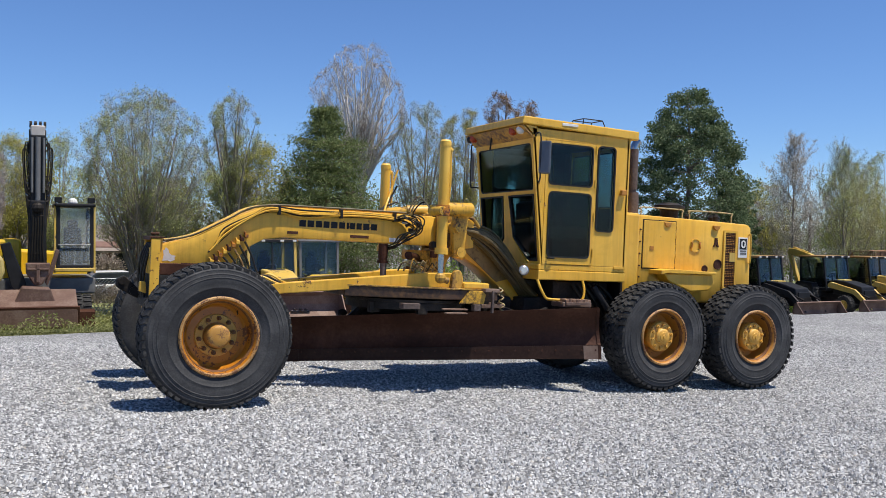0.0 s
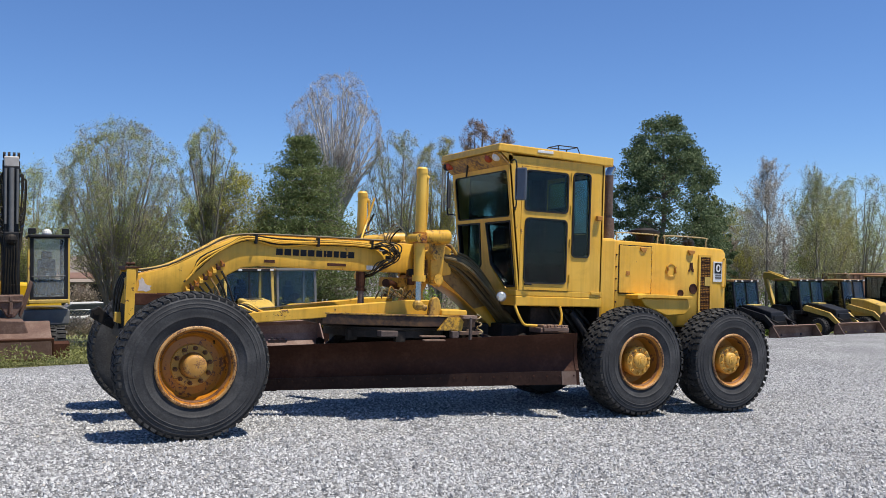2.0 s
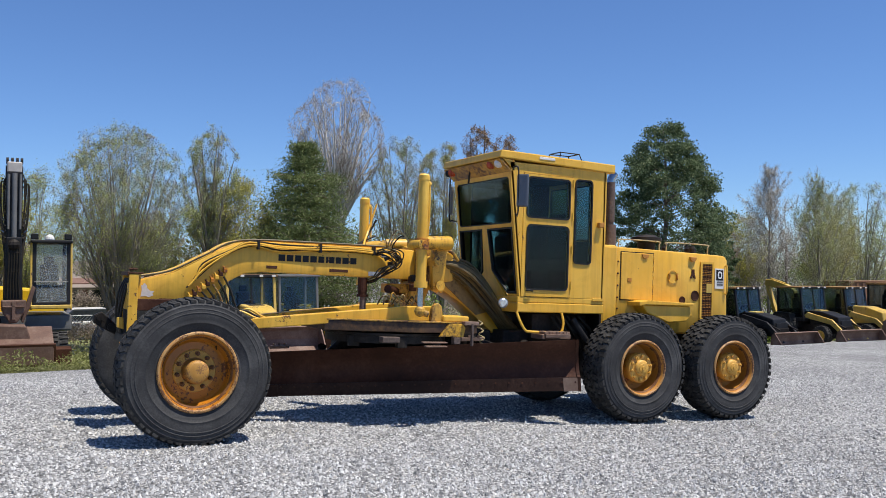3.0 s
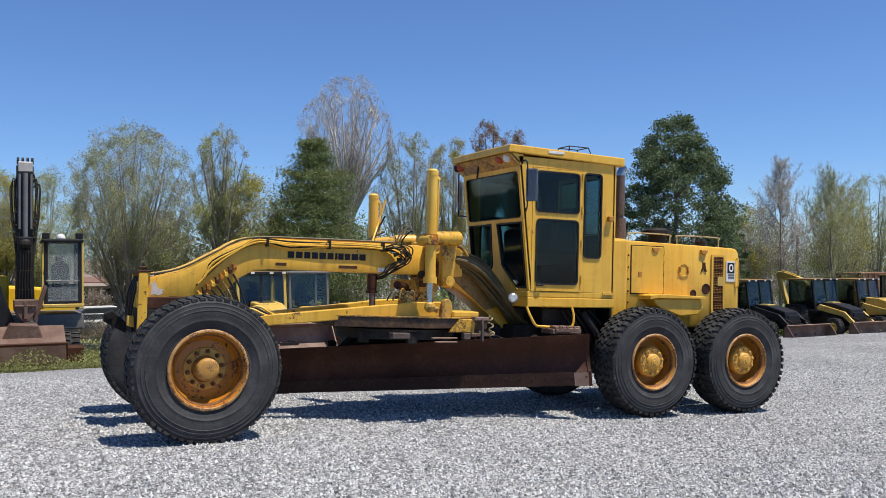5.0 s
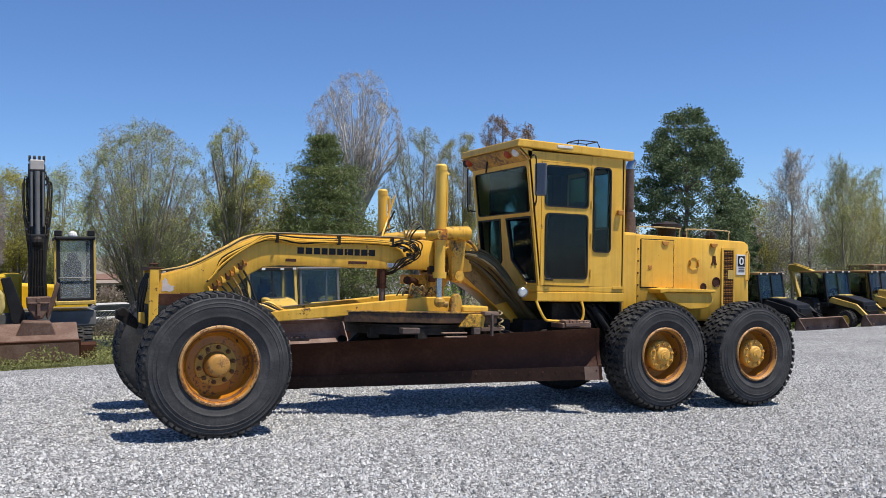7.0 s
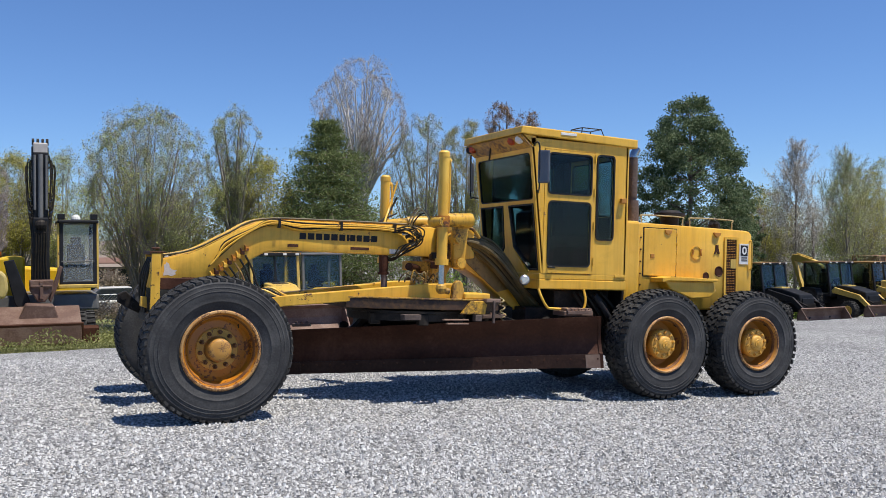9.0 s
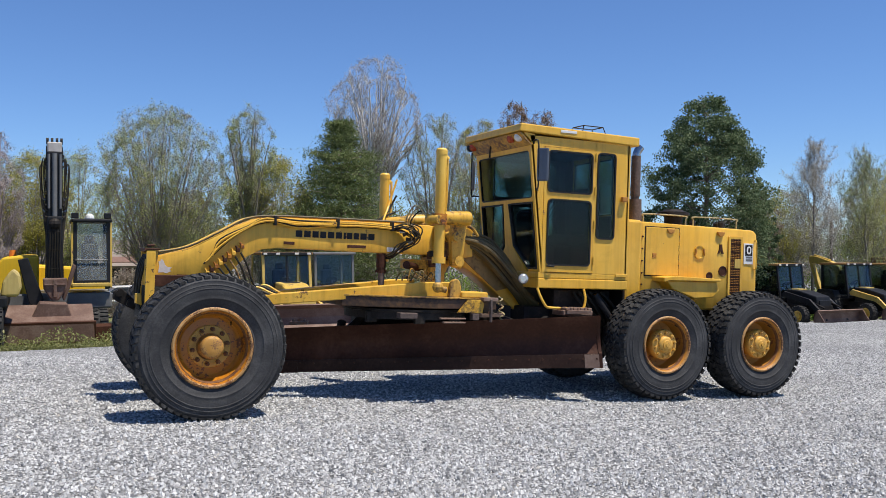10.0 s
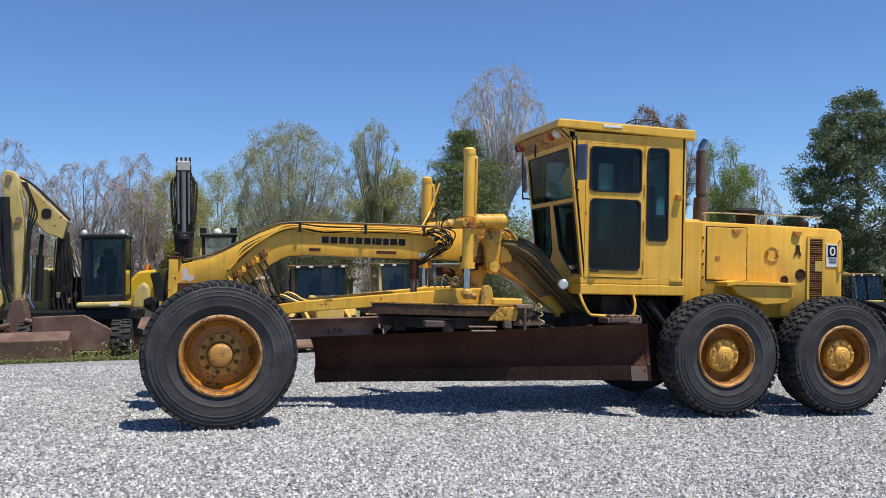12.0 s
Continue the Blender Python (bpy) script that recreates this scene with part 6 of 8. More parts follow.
    for xx in (-1.0, 1.0):
        for yy in (-0.9, 1.7):
            small_wheel(e, (xx, yy, 0.52), 0.54, 0.42, 0.30, GREY)
    return e


def backhoe(m, label, dark_hood, boom_up, group="row of parked machines", arm_mat=None, lifted=0.02, glass=DARK_GLASS, post=BLACK):
    """Backhoe loader facing -y: cab, hood, loader arms and bucket, four wheels, digging arm behind."""
    e = thing("backhoe_loader", m, label, "backhoe loader", group)
    cab_box(e, -0.80, 0.80, -0.35, 1.35, 1.08, 2.76, post, glass, lean=0.22, roof=ROOF_OCHRE, lights=4, mid_bar=0.5)
    bm = bmesh.new()
    box(bm, (-0.80, -0.255, 2.66), (0.80, -0.20, 2.755), 0.01)
    part("roof_fascia", bm, BLACK, e)
    bm = bmesh.new()
    prism(bm, [(-0.35, 0.75), (-0.35, 1.82), (-1.1, 1.78), (-2.05, 1.52), (-2.15, 0.75)] if not dark_hood else [(-0.35, 0.75), (-0.35, 1.62), (-1.1, 1.56), (-2.05, 1.34), (-2.15, 0.75)], -0.42, 0.42, 0.05, "x")
    hoodp = part("hood", bm, BLACK if dark_hood else YELLOW_BG, e, "black engine hood" if dark_hood else "yellow engine hood")
    bm = bmesh.new()
    box(bm, (-0.36, -2.19, 0.80), (0.36, -2.13, 1.18), 0.02)
    part("grille", bm, BLACK, hoodp)
    bm = bmesh.new()
    top_z = 1.53 if dark_hood else 1.72
    box(bm, (-0.25, -0.9, top_z), (0.25, -0.45, top_z + 0.10), 0.02)
    part("hood_stripe", bm, YELLOW_BG if dark_hood else BLACK, hoodp)
    bm = bmesh.new()
    box(bm, (-0.45, -2.2, 0.55), (0.45, 1.6, 0.95), 0.04)
    box(bm, (-0.85, 0.0, 0.75), (0.85, 1.3, 1.1), 0.05)
    part("chassis", bm, DARK, e)
    for s in (-1, 1):
        small_wheel(e, (s * 0.95, 0.75, 0.72), 0.73, 0.46, 0.36)
        small_wheel(e, (s * 0.88, -1.55, 0.46), 0.47, 0.32, 0.25)
        bm = bmesh.new()
        prism(bm, [(-0.25, 1.35), (-0.45, 1.52), (-1.9, 1.22), (-2.65, 0.62), (-2.85, 0.35), (-2.70, 0.30), (-2.45, 0.55), (-1.8, 1.0), (-0.35, 1.25)], s * 0.62 - 0.05, s * 0.62 + 0.05, 0.012, "x")
        arm = part("loader_arm", bm, arm_mat or YELLOW_BG, e, "loader lift arm")
        bm = bmesh.new()
        rod(bm, (s * 0.62, -0.9, 0.9), (s * 0.62, -2.0, 0.98), 0.045)
        rod(bm, (s * 0.52, -1.5, 1.25), (s * 0.52, -2.6, 0.85), 0.035)
        part("lift_ram", bm, DARK, arm)
        bm = bmesh.new()
        prism(bm, [(0.1, 1.12), (0.25, 1.45), (1.15, 1.50), (1.4, 1.2)], s * 0.98 - 0.2, s * 0.98 + 0.2, 0.02, "x")
        part("fender", bm, BLACK if dark_hood else YELLOW_BG, e)
    bucket(e, -1.36, 1.36, -3.60, lifted, 0.85, 0.80, RUST_BUCKET)
    if boom_up:
        bm = bmesh.new()
        prism(bm, [(1.60, 0.9), (1.88, 0.9), (1.98, 2.25), (2.5, 2.52), (3.5, 2.72), (3.75, 2.86), (3.62, 3.08), (3.2, 3.05), (2.2, 2.78), (1.74, 2.52)], -0.12, 0.12, 0.02, "x", Matrix.Translation((0.75, -0.12, 0)))
        bo = part("digging_boom", bm, YELLOW_BG, e, "yellow digging boom folded behind")
        bm = bmesh.new()
        prism(bm, [(3.70, 3.10), (3.80, 2.85), (3.05, 1.0), (2.85, 1.05)], -0.10, 0.10, 0.02, "x", Matrix.Translation((0.75, -0.12, 0)))
        rod(bm, (0.75, 2.28, 2.85), (0.75, 3.33, 3.12), 0.05)
        part("digging_stick", bm, YELLOW_BG, e)
        bm = bmesh.new()
        rod(bm, (0.75, 1.9, 1.1), (0.75, 2.38, 2.5), 0.05)
        part("boom_ram", bm, DARK, e)
    bm = bmesh.new()
    box(bm, (-1.0, 1.45, 0.35), (1.0, 1.65, 1.05), 0.03)
    part("rear_frame", bm, YELLOW_BG, e)
    return e


excavator_upright()
folded = excavator_folded()
copy_thing(folded, pose(-7.95, 19.4, ground_z(-7.95, 19.4) - 0.02))


def spot(x, y, turn=0.0, size=1.0):
    return pose(x, y, ground_z(x, y) - 0.01, 0, 0, turn) @ Matrix.Scale(size, 4)


b0 = backhoe(spot(3.5, 20.6, 1.5, 1.05), "yellow backhoe loader with black cab posts and rusty bucket", False, False, lifted=0.46)
backhoe(spot(6.25, 20.3, 0, 1.05), "yellow backhoe loader with yellow cab posts and rusty bucket", False, False, lifted=0.46, post=YELLOW_BG)
b1 = backhoe(spot(28.75, 20.4, 1, 0.95), "backhoe loader with black hood and dark arms", True, True, arm_mat=BLACK)
backhoe(spot(32.75, 20.3, -2, 0.95), "backhoe loader with black hood and yellow loader arms", True, True)
copy_thing(b0, spot(36.0, 20.6, 0, 0.90))
copy_thing(b0, spot(39.2, 20.3, 2, 0.95))
copy_thing(b1, spot(24.8, 20.6, -1, 0.95))


def wheel_loader():
    """Wheel loader facing -y with a tall grey-blue cab and the arms lowered."""
    e = thing("wheel_loader", spot(8.5, 22.2), "yellow wheel loader with tall glazed cab", "wheel loader", "row of parked machines")
    cab_box(e, -0.75, 0.75, -0.3, 1.2, 1.30, 3.05, GREY, lean=0.12)
    bm = bmesh.new()
    box(bm, (-1.0, 1.2, 0.8), (1.0, 3.2, 1.9), 0.08)
    box(bm, (-0.9, -0.4, 0.7), (0.9, 1.3, 1.35), 0.05)
    part("body", bm, YELLOW_LOUD, e)
    bm = bmesh.new()
    prism(bm, [(-0.62, 0.9), (0.62, 0.9), (0.60, 1.62), (0.42, 1.80), (-0.42, 1.80), (-0.60, 1.62)], -0.95, -0.50, 0.04)
    tower = part("loader_tower", bm, YELLOW_LOUD, e, "bright yellow loader tower")
    for xx in (-0.28, 0.0, 0.28):
        bm = bmesh.new()
        rod(bm, (xx, -0.94, 1.45), (xx, -0.98, 1.45), 0.07, 0.06, 12)
        part("tower_port", bm, BLACK, tower)
    for xx in (-0.16, 0.16):
        bm = bmesh.new()
        tube(bm, [(xx, -0.9, 1.7), (xx + 0.1, -1.2, 1.62), (xx + 0.05, -1.5, 1.3)], 0.035, 6)
        part("tilt_ram", bm, GREY, tower)
    for s in (-1, 1):
        for yy in (-1.0, 2.0):
            small_wheel(e, (s * 0.95, yy, 0.72), 0.74, 0.5, 0.36)
        bm = bmesh.new()
        prism(bm, [(-0.4, 1.6), (-0.6, 1.75), (-1.9, 1.3), (-2.5, 0.5), (-2.35, 0.45), (-1.7, 1.1)], s * 0.5 - 0.07, s * 0.5 + 0.07, 0.01, "x")
        part("lift_arm", bm, YELLOW_LOUD, e)
    for k in range(2):
        bm = bmesh.new()
        tube(bm, [(0.95 + 0.16 * k, -0.2, 0.9), (0.95 + 0.16 * k, -0.25, 1.75), (1.0 + 0.16 * k, -0.2, 1.9), (1.05 + 0.16 * k, -0.1, 1.75), (1.05 + 0.16 * k, -0.1, 0.9)], 0.025, 6)
        part("handrail", bm, GREY, e)
    bucket(e, -1.2, 1.2, -3.2, 0.05, 0.9, 0.9, RUST)
    return e


wheel_loader()


# ---- trees and brush ----
def leaf_material(name, lo, hi, tip=None):
    m, nt, bs = mat(name, 0.65)
    g = nt.nodes.new("ShaderNodeNewGeometry")
    stops = [(0.0, lo), (0.7, hi)] + ([(1.0, tip)] if tip else [])
    c = ramp_node(nt, g.outputs["Random Per Island"], stops)
    nt.links.new(c.outputs[0], bs.inputs["Base Color"])
    bs.inputs["Specular IOR Level"].default_value = 0.2
    tr = nt.nodes.new("ShaderNodeBsdfTranslucent")
    nt.links.new(c.outputs[0], tr.inputs["Color"])
    mx = nt.nodes.new("ShaderNodeMixShader")
    mx.inputs[0].default_value = 0.35
    nt.links.new(bs.outputs[0], mx.inputs[1])
    nt.links.new(tr.outputs[0], mx.inputs[2])
    nt.links.new(mx.outputs[0], nt.nodes["Material Output"].inputs[0])
    return m


BARK = surface("grey_bark", ((0.3, (0.15, 0.13, 0.105)), (0.55, (0.25, 0.22, 0.185)), (0.75, (0.37, 0.335, 0.29))), 0.9, 0, 3.0, 0.4, 30)
BARK_WARM = surface("brown_twigs", ((0.3, (0.12, 0.088, 0.068)), (0.55, (0.20, 0.155, 0.12)), (0.75, (0.31, 0.25, 0.20))), 0.9, 0, 3.0, 0.4, 30)
TWIG_GREY = surface("pale_twigs", ((0.3, (0.20, 0.165, 0.14)), (0.55, (0.30, 0.255, 0.22)), (0.75, (0.42, 0.37, 0.33))), 0.9, 0, 3.0, 0.3, 30)
TWIG_MAUVE = surface("mauve_grey_twigs", ((0.3, (0.22, 0.18, 0.17)), (0.55, (0.34, 0.29, 0.28)), (0.75, (0.46, 0.41, 0.40))), 0.9, 0, 3.0, 0.3, 30)
BARK_PALE = surface("pale_bark", ((0.3, (0.42, 0.39, 0.35)), (0.55, (0.62, 0.59, 0.55)), (0.75, (0.78, 0.76, 0.73))), 0.85, 0, 1.2, 0.3, 20)
BUD_GREEN = leaf_material("spring_leaf", (0.27, 0.305, 0.095), (0.42, 0.455, 0.16), (0.54, 0.56, 0.25))
BUD_OLIVE = leaf_material("olive_bud", (0.27, 0.26, 0.05), (0.43, 0.41, 0.10), (0.54, 0.50, 0.17))
BUD_RED = leaf_material("reddish_bud", (0.24, 0.19, 0.15), (0.38, 0.32, 0.26), (0.50, 0.44, 0.37))
BUD_BROWN = leaf_material("rusty_bud", (0.20, 0.13, 0.08), (0.34, 0.23, 0.14), (0.44, 0.32, 0.20))
BUD_PALE = leaf_material("pale_blossom", (0.40, 0.38, 0.31), (0.60, 0.57, 0.50), (0.74, 0.70, 0.64))
BUD_BRIGHT = leaf_material("fresh_leaf", (0.13, 0.20, 0.03), (0.24, 0.34, 0.06), (0.33, 0.42, 0.10))
NEEDLE = leaf_material("pine_needles", (0.095, 0.125, 0.042), (0.165, 0.205, 0.075), (0.27, 0.31, 0.13))
EVERGREEN = leaf_material("dark_evergreen_leaf", (0.060, 0.090, 0.042), (0.125, 0.175, 0.082), (0.27, 0.31, 0.17))


def limbs(rng, height, width, stems, depth, spread_, lift, fork=3, base_r=None, low=0.25, lean=0.0, droop=0.0, cone=0.0):
    """The skeleton of a broadleaf tree: (from, to, r0, r1, level) for each limb, scaled to height and width."""
    out, tips = [], []
    r0 = base_r or height * 0.016

    def grow(p, d, length, r, lev):
        n = 2 if lev < depth else 1
        for i in range(n):
            q = p + d * (length / n)
            rr = r * (0.80 if n == 2 else 0.55)
            out.append((p, q, r, rr, lev))
            p, r = q, rr
            d = (d + Vector((rng.uniform(-1, 1), rng.uniform(-1, 1), rng.uniform(-0.6, 0.9))) * 0.14).normalized()
            if lev < depth and i == 0 and lev > 0:
                side(p, d, length, r, lev, 1)
        if lev < depth:
            side(p, d, length, r, lev, fork)
        else:
            tips.append((p, d))

    def side(p, d, length, r, lev, count):
        a0 = rng.uniform(0, 6.28)
        for k in range(count):
            a = a0 + 6.28 * k / count + rng.uniform(-0.5, 0.5)
            o = d.orthogonal().normalized()
            s = (Matrix.Rotation(a, 3, d) @ o)
            e = (d + s * spread_ * rng.uniform(0.5, 1.25) + Vector((0, 0, lift - droop * lev))).normalized()
            grow(p.copy(), e, length * rng.uniform(0.56, 0.80), max(r * 0.66, 0.0065), lev + 1)

    for s in range(stems):
        a = 6.28 * s / stems + rng.uniform(-0.4, 0.4)
        tilt = 0.0 if stems == 1 else rng.uniform(0.12, 0.42)
        d = Vector((math.cos(a) * tilt + lean, math.sin(a) * tilt, 1)).normalized()
        start = Vector((math.cos(a), math.sin(a), 0)) * (0.12 if stems > 1 else 0)
        grow(start, d, height * (low + rng.uniform(-0.03, 0.03)), r0 / (1 if stems == 1 else 1.6), 0)
    pts = np.array([q for _, q, *_ in out])
    hz = height / np.percentile(pts[:, 2], 99.7)
    hw = width / 2 / np.percentile(np.hypot(pts[:, 0], pts[:, 1]), 97)

    def sc(v):
        t = min(1.0, max(0.0, v.z * hz / height))
        k = hw * (1 - cone * (t - 0.30) / 0.70 if t > 0.30 else 1.0)
        return Vector((v.x * k, v.y * k, v.z * hz))
    return [(sc(p), sc(q), a, b, l) for p, q, a, b, l in out], [(sc(p), d) for p, d in tips]


def limb_mesh(name, segs, material, parent):
    verts, faces = [], []
    for p, q, r0, r1, lev in segs:
        n = 8 if lev == 0 else 5 if lev < 3 else 3
        d = (q - p)
        if d.length < 1e-5:
            continue
        u = d.orthogonal().normalized()
        w = d.normalized().cross(u)
        k0 = len(verts)
        if lev >= 5:
            verts += [p + u * r0, p - u * r0 * 0.5 + w * r0 * 0.87, p - u * r0 * 0.5 - w * r0 * 0.87, q]
            faces += [(k0, k0 + 1, k0 + 3), (k0 + 1, k0 + 2, k0 + 3), (k0 + 2, k0, k0 + 3)]
            continue
        for c, r in ((p, r0), (q, r1)):
            for i in range(n):
                a = 2 * math.pi * i / n
                verts.append(c + u * (math.cos(a) * r) + w * (math.sin(a) * r))
        for i in range(n):
            j = (i + 1) % n
            faces.append((k0 + i, k0 + j, k0 + n + j, k0 + n + i))
    return raw(name, verts, faces, material, parent, True)


def bud_mesh(name, centres, size, material, parent, rng, long=1.7):
    """Many tiny unfolding leaves, each one pointed blade."""
    c = np.asarray(centres, float)
    n = len(c)
    u = rng.normal(size=(n, 3))
    u /= np.linalg.norm(u, axis=1)[:, None]
    v = np.cross(u, rng.normal(size=(n, 3)))
    v /= np.linalg.norm(v, axis=1)[:, None]
    s = size * rng.uniform(0.55, 1.35, n)[:, None]
    q = np.stack([c - u * s * long * 0.5 + v * s * 0.5, c - u * s * long * 0.5 - v * s * 0.5, c + u * s * long * 0.5], 1).reshape(-1, 3)
    return raw(name, q.tolist(), np.arange(3 * n).reshape(-1, 3).tolist(), material, parent)


def leaf_mesh(name, centres, size, material, parent, rng, long=1.6):
    """Many small leaves, each a bent pair of triangles."""
    c = np.asarray(centres, float)
    n = len(c)
    u = rng.normal(size=(n, 3))
    u /= np.linalg.norm(u, axis=1)[:, None]
    v = np.cross(u, rng.normal(size=(n, 3)))
    v /= np.linalg.norm(v, axis=1)[:, None]
    s = size * rng.uniform(0.55, 1.35, n)[:, None]
    a, b = u * s * long * 0.5, v * s * 0.5
    w = np.cross(u, v) * s * 0.12
    q = np.stack([c - a, c + b + w, c + a, c - b + w], 1).reshape(-1, 3)
    k = 4 * np.arange(n)[:, None]
    f = np.concatenate([k + np.array([[0, 1, 2]]), k + np.array([[0, 2, 3]])], 1).reshape(-1, 3)
    return raw(name, q.tolist(), f.tolist(), material, parent)


def twig_mesh(name, fine, count, length, width, material, parent, rng):
    """Thin tapering twigs that stand off the finest limbs."""
    a = np.array([s[0] for s in fine], float)
    b = np.array([s[1] for s in fine], float)
    size = np.linalg.norm(b - a, axis=1)
    pick = rng.choice(len(fine), count, p=size / size.sum())
    d = b[pick] - a[pick]
    base = a[pick] + d * rng.uniform(0, 1, count)[:, None]
    d /= np.linalg.norm(d, axis=1)[:, None] + 1e-9
    d += rng.normal(0, 0.55, (count, 3)) + np.array([0, 0, 0.35])
    d /= np.linalg.norm(d, axis=1)[:, None]
    side = np.cross(d, rng.normal(size=(count, 3)))
    side /= np.linalg.norm(side, axis=1)[:, None]
    ln = length * rng.uniform(0.4, 1.3, count)[:, None]
    q = np.stack([base - side * width, base + side * width, base + d * ln], 1).reshape(-1, 3)
    f = np.arange(3 * count).reshape(-1, 3)
    return raw(name, q.tolist(), f.tolist(), material, parent)


def leader(x, y, top_z, width, seed, bark, leaf, count, size, label, branches=52, rise=48, peak=0.30, bare=0.10, twigs=6000, jitter=0.10, power=0.8):
    """A tree with one straight leader and rising side limbs, widest low down."""
    z = ground_z(x, y) - 0.05
    height = top_z - z
    t = thing("tree", pose(x, y, z), label, "tree", "trees behind the yard")
    rng = random.Random(seed)
    nr = np.random.default_rng(seed)
    segs, fine = [], []
    p = Vector((0, 0, 0))
    spine = [p]
    for i in range(12):
        spine.append(Vector((rng.uniform(-0.05, 0.05), rng.uniform(-0.05, 0.05), height * (i + 1) / 12)))
        segs.append((spine[i], spine[i + 1], height * 0.011 * (1 - i / 12.4), height * 0.011 * (1 - (i + 1) / 12.4), 0))
    fine += segs[-3:]

    def limb(p, d, ln, r, lev):
        n = 3 if lev == 1 else 2
        for i in range(n):
            q = p + d * (ln / n)
            segs.append((p, q, r, r * 0.72, lev + 2))
            if lev >= 2:
                fine.append(segs[-1])
            p, r = q, r * 0.72
            d = (d + Vector((rng.uniform(-0.2, 0.2), rng.uniform(-0.2, 0.2), rng.uniform(0.0, 0.22)))).normalized()
            if lev < 3:
                for k in range(2):
                    s = Matrix.Rotation(rng.uniform(0, 6.28), 3, d) @ d.orthogonal().normalized()
                    limb(p, (d + s * rng.uniform(0.5, 0.95) + Vector((0, 0, 0.15))).normalized(), ln * rng.uniform(0.30, 0.52), max(r * 0.6, 0.006), lev + 1)

    for i in range(branches):
        u = bare + (0.96 - bare) * (i + rng.uniform(-0.4, 0.4)) / branches
        env = 0.62 + 0.38 * u / peak if u < peak else max(0.05, (1 - u) / (1 - peak)) ** power
        e = radians(min(72, rise + 24 * u + rng.uniform(-10, 10)))
        a = i * 2.4 + rng.uniform(-0.5, 0.5)
        ln = width / 2 * env * rng.uniform(0.72, 1.08) * 0.86 / math.cos(e) ** 0.5
        k = min(11, int(u * 12))
        limb(spine[k].lerp(spine[k + 1], u * 12 - k), Vector((math.cos(a) * math.cos(e), math.sin(a) * math.cos(e), math.sin(e))), ln, 0.008 + 0.006 * ln, 1)
    limb_mesh("trunk", segs, bark, t)
    twig_mesh("branchwork", fine, twigs, 0.28, 0.0050, bark, t, nr)
    weight = np.array([(f[1] - f[0]).length for f in fine])
    pick = nr.choice(len(fine), count, p=weight / weight.sum())
    c = np.array([fine[i][0].lerp(fine[i][1], k) for i, k in zip(pick, nr.uniform(0, 1.1, count))]) + nr.normal(0, jitter, (count, 3))
    bud_mesh("crown", c, size, leaf, t, nr)
    return t


